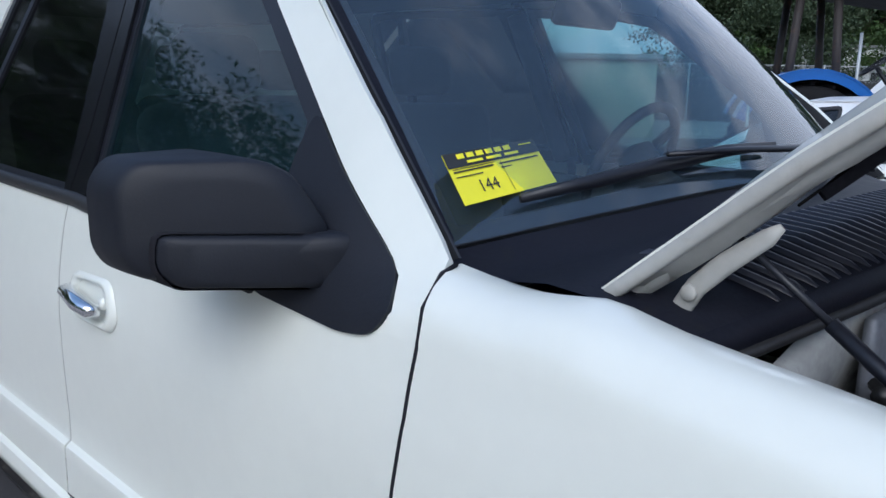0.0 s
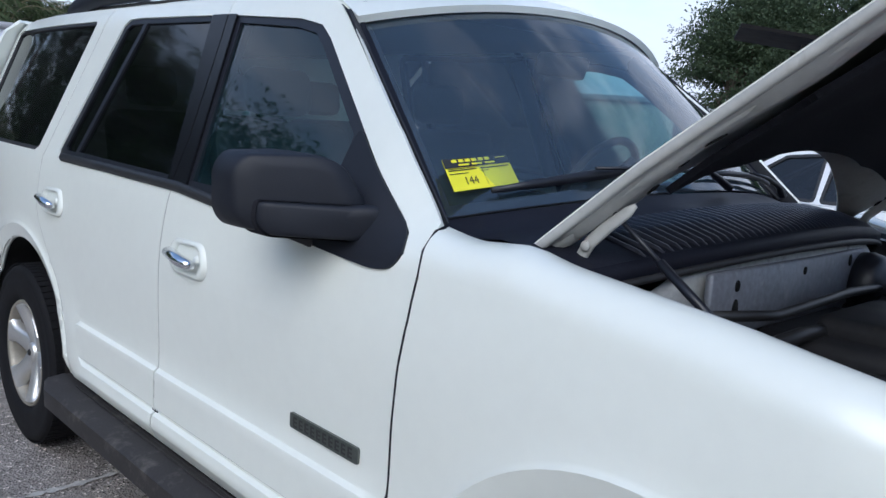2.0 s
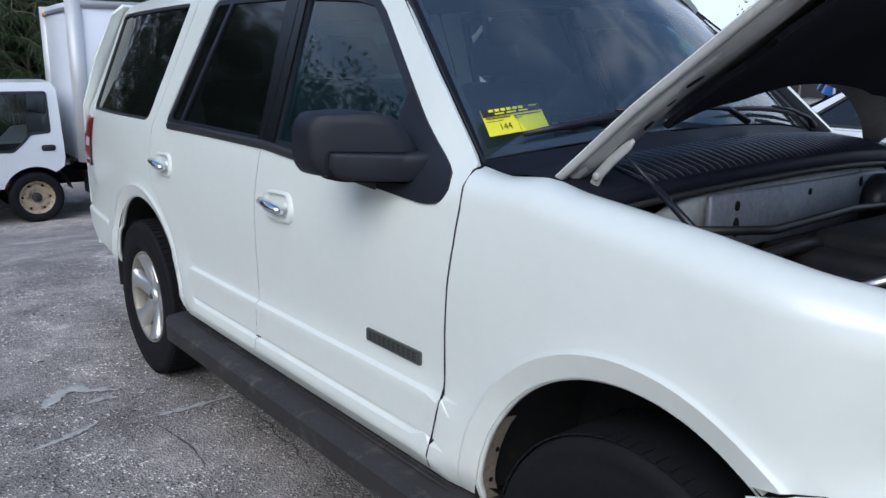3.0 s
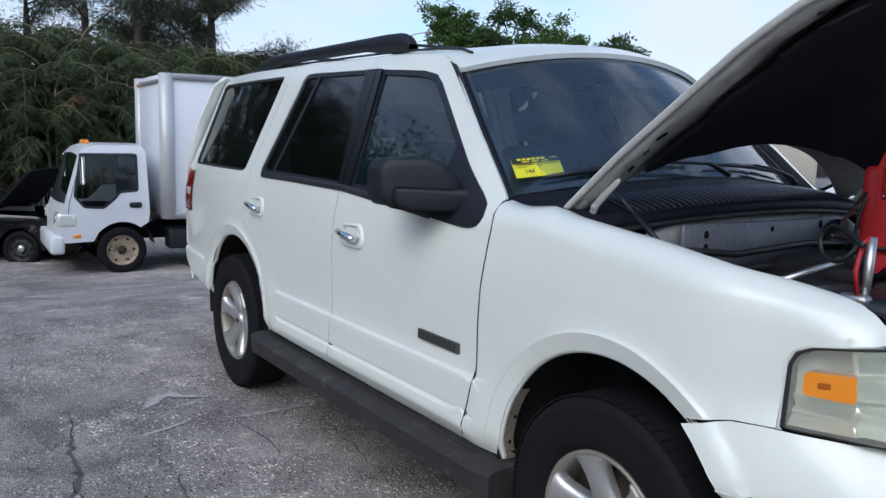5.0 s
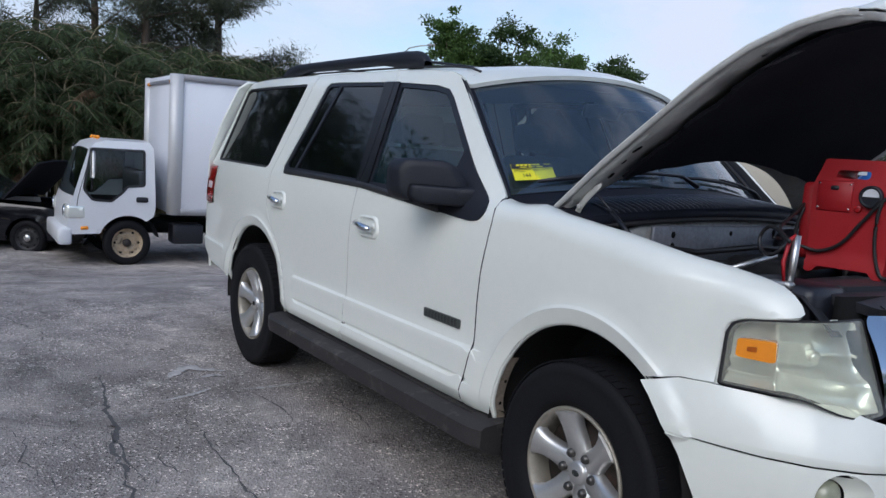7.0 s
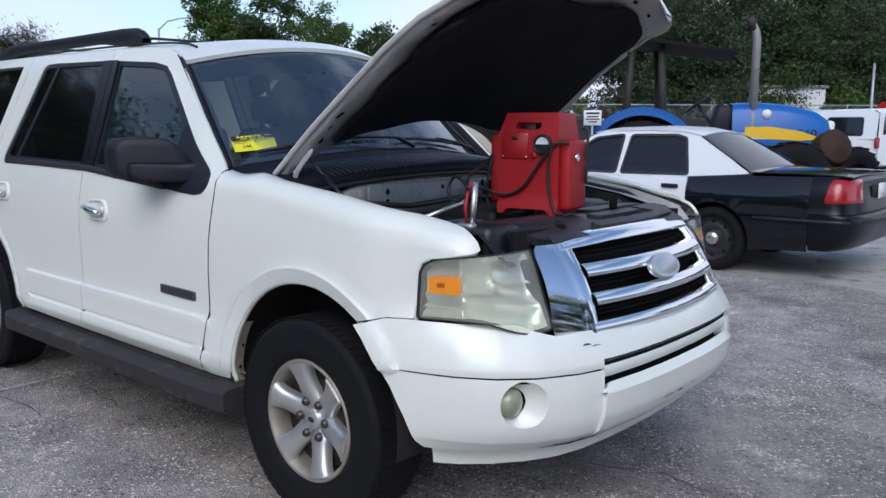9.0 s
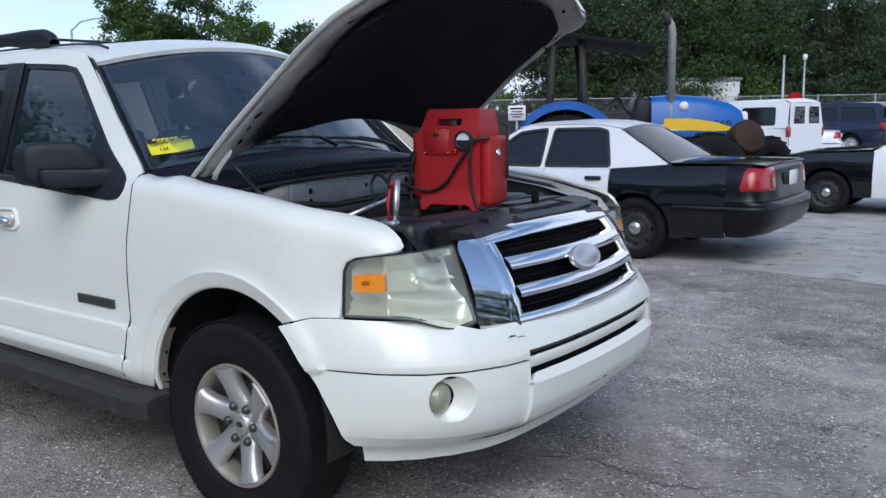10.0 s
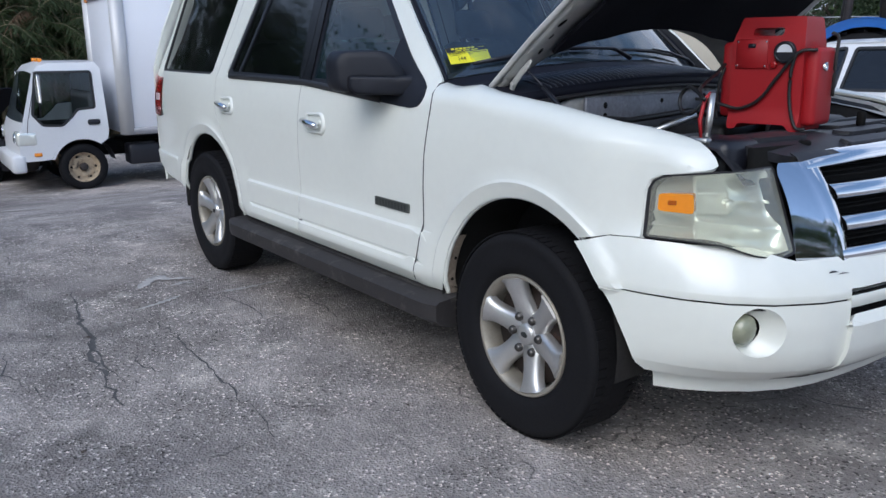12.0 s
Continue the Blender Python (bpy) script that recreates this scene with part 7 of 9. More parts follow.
WAGON = dict(
    axles=(0.0, 2.89), wheel=0.37, arch=0.42, tw=0.24, rim=0.24, rim_mat="alloy", cap_mat="alloy", low=0.28, belt=1.08, ends=(-1.05, 3.75),
    widths=[(0.28, 0.88), (0.5, 0.93), (0.9, 0.93), (1.05, 0.90), (1.12, 0.86)],
    upper=[(3.72, 0.5), (3.74, 0.85), (3.55, 1.0), (2.5, 1.10), (1.0, 1.12), (-0.9, 1.12), (-1.05, 1.05), (-1.06, 0.5)],
    panels=[("rear_quarter", -1.2, 0.5, "navy_paint"), ("rear_door", 0.5, 1.35, "navy_paint"), ("front_door", 1.35, 2.35, "navy_paint"), ("front_fender", 2.35, 4.2, "navy_paint")],
    glass_w=[(1.05, 0.88), (1.75, 0.66), (1.85, 0.6)], cabin=[(2.42, 1.10), (1.75, 1.66), (1.55, 1.73), (0.3, 1.76), (-0.75, 1.73), (-0.95, 1.60), (-1.03, 1.11), (1.0, 1.11)],
    windows=[rounded([(1.40, 1.16), (2.12, 1.16), (1.68, 1.60), (1.42, 1.64)], 0.03, 2), rounded([(0.50, 1.16), (1.30, 1.16), (1.32, 1.64), (0.60, 1.65)], 0.03, 2), rounded([(-0.80, 1.18), (0.38, 1.17), (0.44, 1.65), (-0.66, 1.63)], 0.04, 2)],
    cabin_mat="navy_paint", handles=((0.62, 1.02), (1.55, 1.02)),
    decks=[("tailgate", "navy_paint", [(-1.07, 0.45, 0.85, 0), (-1.07, 1.10, 0.86, 0)]), ("rear_window", "g_far", [(-1.05, 1.10, 0.84, 0), (-0.92, 1.62, 0.70, 0.0)]),
           ("roof", "navy_paint", [(-0.93, 1.61, 0.71, 0.03), (-0.75, 1.73, 0.675, 0.04), (0.3, 1.76, 0.66, 0.05), (1.55, 1.73, 0.67, 0.04), (1.72, 1.68, 0.69, 0.04)]),
           ("windscreen", "g_far", [(1.72, 1.67, 0.68, 0.04), (2.44, 1.11, 0.82, 0.04)]), ("hood", "navy_paint", [(2.42, 1.09, 0.85, 0.05), (3.55, 1.0, 0.84, 0.04)]),
           ("front_end", "navy_paint", [(3.55, 1.0, 0.84, 0.04), (3.74, 0.85, 0.84, 0), (3.76, 0.5, 0.84, 0), (3.65, 0.3, 0.8, 0)])])
sv, svw = vehicle("estate_car", (-3.46, 33.4, 0.0), 163, WAGON, "navy blue estate car parked by the fence", "car")
sv.scale = (1.16, 1.16, 1.16)
for sg in (-1, 1):
    bm = bmesh.new()
    box(bm, (-1.0, sg * 0.83, 1.0), (0.18, 0.12, 0.22), 0.02)
    part("tail_lamp", bm, M["red_lens"], sv)

VAN = dict(
    axles=(0.0, 3.5), wheel=0.37, arch=0.43, tw=0.24, rim=0.22, rim_mat="dust", cap_mat="dust", low=0.30, belt=1.15, ends=(-1.3, 4.2),
    widths=[(0.3, 0.95), (0.5, 1.0), (1.0, 1.01), (1.25, 0.99)],
    upper=[(4.18, 0.5), (4.2, 0.9), (4.0, 1.05), (3.3, 1.2), (1.0, 1.22), (-1.2, 1.22), (-1.3, 1.15), (-1.31, 0.5)],
    panels=[("rear_quarter", -1.5, 1.5, "white_far"), ("side_door", 1.5, 2.5, "white_far"), ("front_fender", 2.5, 4.3, "white_far")],
    glass_w=[(1.15, 1.0), (1.95, 0.84), (2.05, 0.80)], cabin=[(3.35, 1.20), (2.7, 1.90), (2.5, 1.97), (-1.1, 1.99), (-1.25, 1.92), (-1.30, 1.21), (1.0, 1.21)],
    windows=[rounded([(1.75, 1.28), (2.85, 1.28), (2.45, 1.80), (1.78, 1.82)], 0.04, 2), rounded([(-0.9, 1.30), (0.2, 1.30), (0.2, 1.80), (-0.85, 1.80)], 0.06, 2), rounded([(0.45, 1.30), (1.5, 1.30), (1.5, 1.82), (0.45, 1.82)], 0.06, 2)],
    cabin_mat="white_far", handles=((1.9, 1.12),),
    decks=[("rear_doors_panel", "white_far", [(-1.33, 0.40, 0.93, 0), (-1.33, 1.25, 0.93, 0), (-1.27, 1.93, 0.82, 0)]),
           ("roof", "white_far", [(-1.28, 1.92, 0.82, 0.02), (-1.15, 1.99, 0.80, 0.06), (2.5, 1.97, 0.80, 0.06), (2.72, 1.90, 0.83, 0.05)]),
           ("windscreen", "g_far", [(2.72, 1.89, 0.82, 0.05), (3.37, 1.21, 0.92, 0.05)]), ("hood", "white_far", [(3.34, 1.20, 0.92, 0.05), (4.0, 1.05, 0.9, 0.03)]),
           ("front_end", "white_far", [(4.0, 1.05, 0.9, 0.03), (4.2, 0.9, 0.9, 0), (4.2, 0.5, 0.9, 0), (4.1, 0.35, 0.85, 0)])])
vn, vnw = vehicle("van", (-4.6, 23.3, 0.0), 164, VAN, "white panel van with dark windows", "van")
for sg in (-1, 1):
    bm = bmesh.new()
    box(bm, (-1.30, sg * 0.93, 1.10), (0.10, 0.14, 0.30), 0.02)
    part("tail_lamp", bm, M["red_lens"], vn)
    bm = bmesh.new()
    m = [(-1.335, sg * y, z) for y, z in ((0.12, 1.32), (0.72, 1.32), (0.66, 1.82), (0.12, 1.82))]
    bm.faces.new([bm.verts.new(p) for p in (m if sg < 0 else m[::-1])])
    part("rear_window", bm, M["g_far"], vn)
WHITE = dict(SALOON)
WHITE["panels"] = [(a, b, c, "white_far") for a, b, c, d in SALOON["panels"]]
WHITE["decks"] = [(a, "white_far" if m in ("black_paint", "black") else m, p) for a, m, p in SALOON["decks"]]
ws, wsw = vehicle("saloon_car", (-4.9, 29.4, 0.0), 190, WHITE, "white saloon car parked behind the van", "car")
police_extras(ws, wsw, True)

# ---- box truck ----
truck = root("box_truck", (-13.75, 0.55, -0.93), -92.5, "white cab-over box truck with an aluminium-edged box", "truck")
# local: front axle at x = 0, x forwards, left side (towards the camera) at y > 0
M["alu"] = material("aluminium_edge", (0.33, 0.33, 0.35), 0.5, metal=0.6, vary=0.1)
M["alu_bright"] = material("bright_aluminium_post", (0.62, 0.62, 0.62), 0.5, metal=0.3, vary=0.06, scale=3)
M["box_white"] = material("white_box_panel", (0.75, 0.77, 0.82), 0.45, vary=0.04, scale=1.5, dirt=(0.55, 0.55, 0.55), dirt_at=0.66)
CAB = [(0.98, 0.55), (1.08, 0.62), (1.05, 1.02), (0.98, 1.20), (0.72, 1.98), (0.60, 2.10), (0.42, 2.15), (-0.52, 2.15), (-0.62, 2.05), (-0.66, 1.0), (-0.62, 0.86)]
CAB = [(x * 0.90 if x > 0 else x * 0.68, z) for x, z in CAB]
arc = [(0.48 * math.cos(radians(a)), 0.40 + 0.48 * math.sin(radians(a))) for a in range(128, 19, -9)]
CAB_SIDE = CAB + arc
W_T = [(0.5, 0.98), (1.2, 1.0), (2.0, 0.90), (2.15, 0.84)]
WIN_T = rounded([(0.28, 1.12), (0.58, 1.14), (0.72, 1.32), (0.60, 2.00), (-0.26, 2.00), (-0.26, 1.40), (0.02, 1.38), (0.10, 1.28)], 0.04, 3)
for sg in (1, -1):
    pl = lambda x, z: Vector((x, sg * table(z, W_T), z))
    bm = bmesh.new()
    panel(bm, CAB_SIDE, pl, [WIN_T], us=0.2, vs=0.2, d=0.12, thick=0.03, flip=sg > 0)
    side = part("cab_side", bm, M["white_far"], truck)
    bm = bmesh.new()
    panel(bm, inset(WIN_T, -0.02), lambda x, z: pl(x, z) - Vector((0, sg * 0.02, 0)), us=0.5, vs=0.5, d=0.3, thick=0, flip=sg > 0)
    part("side_window", bm, M["g_truck"], truck).visible_shadow = False
    bm = bmesh.new()
    ring_strip(bm, inset(WIN_T, -0.02), inset(WIN_T, 0.02), lambda x, z: pl(x, z) + Vector((0, sg * 0.006, 0)), flip=sg > 0, d=0.12)
    part("window_seal", bm, M["rubber"], truck)
    bm = bmesh.new()
    loft(bm, [[pl(x, z) + Vector((0, sg * 0.004, 0)) for x, z in ((0.85, 0.86), (0.81, 1.20), (0.63, 1.85))], [pl(x, z) + Vector((0, sg * 0.004, 0)) for x, z in ((0.84, 0.86), (0.80, 1.20), (0.62, 1.85))]])
    part("door_gap", bm, M["dark"], truck)
    bm = bmesh.new()
    box(bm, pl(-0.22, 1.16) + Vector((0, sg * 0.01, 0)), (0.20, 0.03, 0.09), 0.02)
    part("door_handle", bm, M["black"], truck)
    bm = bmesh.new()
    box(bm, Vector((0.62, sg * 1.22, 1.75)), (0.06, 0.20, 0.46), 0.03, seg=2)
    mir = part("door_mirror", bm, M["dust"], truck, "tall silver mirror")
    bm = bmesh.new()
    tube(bm, [(0.62, sg * 0.93, 2.0), (0.62, sg * 1.2, 2.02), (0.62, sg * 1.2, 1.4), (0.60, sg * 0.97, 1.3)], 0.015, 6)
    part("mirror_bracket", bm, M["black"], mir)
    bm = bmesh.new()
    box(bm, (0.84, sg * 0.80, 0.93), (0.32, 0.42, 0.25), 0.06, seg=3)
    lamp = part("head_lamp", bm, M["refl"], truck, "clear chrome head lamp")
    bm = bmesh.new()
    lathe(bm, [(0.075, -0.01), (0.085, 0.012), (0.075, 0.018), (0.03, 0.006), (0, 0.004)], 18, Matrix.Translation((1.0, sg * 0.80, 0.93)) @ rot(0, 90, 0))
    part("lamp_bowl", bm, M["chrome"], lamp)
    bm = bmesh.new()
    box(bm, (0.70, sg * 0.985, 0.66), (0.12, 0.03, 0.06), 0.01)
    part("side_light", bm, M["amber"], truck)
    road_wheel(truck, (0, sg * 0.86, 0.395), sg, 0.395, 0.22, 0.25, "wheel_tan", "rusty_black", 6, 0.07, 0.05, "worn black truck tyre")
    for y in (0.92, 0.66):
        road_wheel(truck, (-3.35, sg * y, 0.395), sg, 0.395, 0.22, 0.25, "wheel_tan", "rusty_black", 6, 0.07, 0.05)
    bm = bmesh.new()
    arc2 = [(0.53 * math.cos(radians(a)), 0.40 + 0.53 * math.sin(radians(a))) for a in range(10, 171, 10)]
    loft(bm, [[Vector((x, sg * y, z)) for x, z in arc2] for y in ((0.99, 0.55) if sg < 0 else (0.55, 0.99))])
    part("wheel_arch", bm, M["black"], truck)
bm = bmesh.new()
rows = [[Vector((x + 0.05 * (1 - (k / 6) ** 2), table(z, W_T) * k / 6, z)) for k in range(-6, 7)] for x, z in CAB[1:4]]
loft(bm, rows)
part("cab_front", bm, M["white_far"], truck)
bm = bmesh.new()
loft(bm, [[Vector((x + 0.05 * (1 - (k / 6) ** 2), table(z, W_T) * k / 6, z)) for k in range(-6, 7)] for x, z in CAB[3:5]])
part("windscreen", bm, M["g_truck"], truck)
bm = bmesh.new()
loft(bm, [[Vector((x, table(z, W_T) * k / 6, z + 0.03 * (1 - (k / 6) ** 2))) for k in range(-6, 7)] for x, z in CAB[4:10]])
part("cab_roof", bm, M["white_far"], truck)
bm = bmesh.new()
box(bm, (1.0, 0, 0.52), (0.22, 2.02, 0.30), 0.05, seg=2)
part("front_bumper", bm, M["white_far"], truck)
for y in (-0.3, 0, 0.3):
    bm = bmesh.new()
    box(bm, (0.42, y, 2.19), (0.07, 0.14, 0.07), 0.02)
    part("roof_marker", bm, M["amber"], truck)
bm = bmesh.new()
box(bm, (-2.0, 0, 0.62), (4.4, 0.75, 0.22), 0.02)
part("chassis", bm, M["dark"], truck)
for c, s in (((-1.05, 0.72, 0.55), (0.55, 0.40, 0.36)), ((-1.8, 0.70, 0.58), (0.6, 0.42, 0.30)), ((-1.3, -0.70, 0.58), (0.9, 0.42, 0.34))):
    bm = bmesh.new()
    box(bm, c, s, 0.04, seg=2)
    part("frame_box", bm, M["black"], truck)
bm = bmesh.new()
box(bm, (0.12, 0, 1.05), (0.9, 1.7, 0.08))
part("cab_floor", bm, M["dark"], truck)
bm = bmesh.new()
box(bm, (-0.28, 0, 1.35), (0.16, 1.6, 0.6), 0.05, seg=2)
part("bench_seat", bm, M["seat"], truck)
# box
X0, X1, ZB, ZT, HW = -0.68, -4.9, 0.92, 3.37, 1.10
bm = bmesh.new()
box(bm, ((X0 + X1) / 2, 0, (ZB + ZT) / 2), (X0 - X1 - 0.02, HW * 2 - 0.03, ZT - ZB - 0.02), 0.01)
part("cargo_box", bm, M["box_white"], truck, "white box body")
bm = bmesh.new()
loft(bm, [[Vector((x, y, ZT - 0.14)) for x, y in ((X0 + 0.02, HW + 0.004), (X0 + 0.02, -HW - 0.004))], [Vector((x, y, ZT - 0.06)) for x, y in ((X0 - 0.02, HW), (X0 - 0.02, -HW))], [Vector((x, y, ZT + 0.005)) for x, y in ((X0 - 0.12, HW - 0.05), (X0 - 0.12, -HW + 0.05))]])
part("front_cap", bm, M["alu"], truck)
for sg in (1, -1):
    for z, h in ((ZT - 0.05, 0.11), (ZB + 0.05, 0.12)):
        bm = bmesh.new()
        box(bm, ((X0 + X1) / 2, sg * HW, z), (X0 - X1 + 0.02, 0.035, h), 0.008)
        part("edge_rail", bm, M["alu"], truck, "aluminium edge rail")
    bm = bmesh.new()
    tube(bm, [Vector((X0 - 0.07, sg * (HW - 0.07), ZB)), Vector((X0 - 0.07, sg * (HW - 0.07), ZT))], 0.125, 16)
    part("corner_post", bm, M["alu_bright"], truck, "rounded aluminium corner post")
    bm = bmesh.new()
    box(bm, (X0 - 0.02, sg * 0.90, ZT - 0.13), (0.10, 0.12, 0.06), 0.01)
    part("marker_light", bm, M["amber"], truck)

# ---- tractor ----
M["blue"] = material("blue_tractor_paint", (0.005, 0.105, 0.40), 0.40, vary=0.12, scale=4, coat=0.15)
M["canopy"] = material("dark_canopy_sheet", (0.010, 0.009, 0.009), 0.8, vary=0.3, scale=5, spec=0.2, dirt=(0.05, 0.022, 0.014), dirt_at=0.62)
M["stripe"] = material("yellow_stripe", (0.80, 0.50, 0.02), 0.5, vary=0.05)
tractor = root("tractor", (-3.28, 10.65, 0.0), 30, "blue farm tractor with a dark canopy and rusty parts", "tractor")
# local: x forwards, the middle under the seat end of the hood
bm = bmesh.new()
rows = []
for x, z0, z1, w in ((0.10, 1.22, 1.86, 0.36), (0.5, 1.20, 1.88, 0.38), (1.0, 1.18, 1.84, 0.38), (1.4, 1.18, 1.74, 0.36), (1.58, 1.20, 1.62, 0.33), (1.62, 1.25, 1.55, 0.30)):
    rows.append([Vector((x, y, z)) for y, z in ((-w, z0), (-w, z1 - 0.14), (-w * 0.8, z1 - 0.02), (0, z1 + 0.02), (w * 0.8, z1 - 0.02), (w, z1 - 0.14), (w, z0))])
loft(bm, rows)
hd = part("engine_hood", bm, M["blue"], tractor, "rounded blue engine hood")
for sg in (-1, 1):
    bm = bmesh.new()
    loft(bm, [[Vector((x, sg * 0.388, z)) for x, z in ((0.30, 1.34), (0.7, 1.30), (1.15, 1.28), (1.45, 1.30))], [Vector((x, sg * 0.388, z)) for x, z in ((0.30, 1.50), (0.7, 1.50), (1.15, 1.43), (1.45, 1.33))]])
    part("hood_stripe", bm, M["stripe"], hd, "yellow stripe")
    bm = bmesh.new()
    loft(bm, [[Vector((x, sg * 0.386, z)) for x in (0.1, 0.75)] for z in (1.30, 1.40)])
    part("hood_band", bm, M["box_white"], hd, "pale band with worn print")
    bm = bmesh.new()
    lathe(bm, [(0, 0.006), (0.075, 0.006), (0.075, 0)], 20, Matrix.Translation((0.62, sg * 0.386, 1.70)) @ rot(-90 * sg, 0, 0))
    part("hood_disc", bm, M["box_white"], hd)
bm = bmesh.new()
text_mesh(bm, "560", 0.15, rot(90, 0, 0) @ Matrix.Diagonal((1.3, 1, 1, 1)))
for q in bm.verts:
    q.co = q.co + Vector((1.25, -0.386, 1.40))
part("model_number", bm, M["navy_paint"], hd, smooth=False)
bm = bmesh.new()
box(bm, (1.62, 0, 1.42), (0.14, 0.56, 0.36), 0.05, seg=2)
part("nose_lamp", bm, M["white_far"], tractor, "scuffed white nose panel")
bm = bmesh.new()
lathe(bm, [(0, 0.20), (0.08, 0.20), (0.10, 0.17), (0.25, 0.16), (0.28, 0.13), (0.28, -0.10), (0.25, -0.13), (0, -0.13)], 22, Matrix.Translation((1.60, -0.46, 1.16)) @ rot(70, 0, 20))
part("front_weight", bm, M["rust"], tractor, "rusty front weight")
bm = bmesh.new()
box(bm, (0.75, 0, 1.0), (1.5, 0.42, 0.42), 0.06, seg=2)
part("engine_block", bm, M["engine"], tractor)
bm = bmesh.new()
tube(bm, [(0.42, -0.30, 1.3), (0.42, -0.30, 2.9), (0.40, -0.30, 3.0), (0.34, -0.30, 3.12)], [0.066, 0.064, 0.062, 0.060], 12)
pipe = part("exhaust_pipe", bm, M["pipe"], tractor, "tall grey exhaust pipe with a rusty tip")
bm = bmesh.new()
tube(bm, [(0.36, -0.30, 3.02), (0.33, -0.30, 3.14), (0.28, -0.30, 3.22)], 0.068, 12)
part("pipe_tip", bm, M["rusty_black"], pipe)
bm = bmesh.new()
lathe(bm, [(0.070, 0), (0.080, 0.02), (0.080, 0.42), (0.070, 0.44)], 14, Matrix.Translation((0.42, -0.30, 1.3)))
part("heat_shield", bm, M["pipe"], pipe)


def farm_tyre(at, r, w, turn=0):
    h = new("wheel")
    h.parent = tractor
    h.matrix_local = pose(*at, 90, 0, turn)
    bm = bmesh.new()
    lathe(bm, [(r * 0.55, -w * 0.4), (r * 0.75, -w * 0.5), (r * 0.93, -w * 0.46), (r * 0.96, 0), (r * 0.93, w * 0.46), (r * 0.75, w * 0.5), (r * 0.55, w * 0.4)], 32)
    part("tyre", bm, M["tyre"], h)
    for k in range(20):
        for sg in (-1, 1):
            bm = bmesh.new()
            a = 2 * math.pi * (k + 0.25 * sg) / 20
            m = rot(0, 0, math.degrees(a)) @ Matrix.Translation((r * 0.965, 0, sg * w * 0.24)) @ rot(35 * sg, 0, 0)
            vs = box(bm, (0, 0, 0), (r * 0.05, 0.05, w * 0.52), 0.008)
            for q in bm.verts:
                q.co = m @ q.co
            part("tread_lug", bm, M["tyre"], h, smooth=False)
    bm = bmesh.new()
    lathe(bm, [(r * 0.56, w * 0.36), (r * 0.5, w * 0.2), (r * 0.2, w * 0.1), (0, w * 0.1)], 24)
    lathe(bm, [(r * 0.56, -w * 0.36), (r * 0.5, -w * 0.2), (r * 0.2, -w * 0.1), (0, -w * 0.1)], 24)
    part("rim", bm, M["rust"], h)


farm_tyre((0.95, -0.80, 0.62), 0.66, 0.40, 8)
farm_tyre((1.98, -0.12, 0.58), 0.62, 0.44, 40)
for sg in (-1, 1):
    farm_tyre((-1.35, sg * 0.92, 0.82), 0.82, 0.46)
    bm = bmesh.new()
    arc = [(-1.35 + 0.93 * math.cos(radians(a)), 0.84 + 0.94 * math.sin(radians(a))) for a in range(20, 161, 10)]
    loft(bm, [[Vector((x, sg * y, z)) for x, z in arc] for y in ((0.62, 1.20) if sg > 0 else (1.20, 0.62))])
    thicken(bm, 0.02)
    fd = part("rear_fender", bm, M["blue"], tractor, "blue rear wheel fender")
    bm = bmesh.new()
    loft(bm, [[Vector((-1.35 + k * 0.93 * math.cos(radians(a)), sg * 1.19, 0.84 + k * 0.94 * math.sin(radians(a)))) for a in range(20, 161, 10)] for k in (1.0, 0.88)])
    thicken(bm, 0.02)
    part("fender_skirt", bm, M["blue"], fd)
    # added dark plate stands in for the shading inside the fender
    bm = bmesh.new()
    loft(bm, [[Vector((-1.35 + k * 0.93 * math.cos(radians(a)), sg * 0.66, 0.84 + k * 0.94 * math.sin(radians(a)))) for a in range(20, 161, 10)] for k in (0.99, 0.3)])
    thicken(bm, 0.02)
    part("fender_inner", bm, M["rusty_black"], fd)
bm = bmesh.new()
loft(bm, [[Vector((x, y, z)) for y in (-0.85, 0, 0.85)] for x, z in ((-2.40, 2.98), (-1.1, 2.80), (0.08, 2.62))])
thicken(bm, 0.05)
part("canopy", bm, M["canopy"], tractor, "flat dark canopy")
for x, lean in ((-1.62, 0.10), (-0.98, -0.10)):
    for sg in (-1, 1):
        bm = bmesh.new()
        tube(bm, [(x, sg * 0.62, 1.2), (x + lean, sg * 0.62, 2.80)], 0.055, 8)
        part("canopy_post", bm, M["rusty_black"], tractor)
bm = bmesh.new()
box(bm, (-1.95, -0.75, 1.72), (0.10, 0.10, 0.20), 0.02)
part("rear_marker", bm, M["rust"], tractor, "rusty rear marker lamp")
bm = bmesh.new()
c, ax = Vector((-0.42, 0, 1.88)), Vector((-0.6, 0, 0.8)).normalized()
m = Matrix.Translation(c) @ ax.to_track_quat("Z", "Y").to_matrix().to_4x4()
tube(bm, [m @ Vector((0.22 * math.cos(k * math.pi / 12), 0.22 * math.sin(k * math.pi / 12), 0)) for k in range(25)], 0.018, 6, caps=False)
tube(bm, [c, c + Vector((0.35, 0, -0.5))], 0.03, 6)
for a in (0, 120, 240):
    tube(bm, [c, m @ Vector((0.21 * math.cos(radians(a)), 0.21 * math.sin(radians(a)), 0))], 0.012, 5)
part("steering_wheel", bm, M["black"], tractor)
bm = bmesh.new()
box(bm, (-0.02, 0, 1.60), (0.36, 0.56, 0.50), 0.08, rot(0, 15, 0), seg=2)
part("instrument_cowl", bm, M["plastic"], tractor)
bm = bmesh.new()
box(bm, (-1.1, 0, 1.25), (0.5, 0.5, 0.12), 0.04, seg=2)
box(bm, (-1.36, 0, 1.52), (0.12, 0.5, 0.5), 0.04, seg=2)
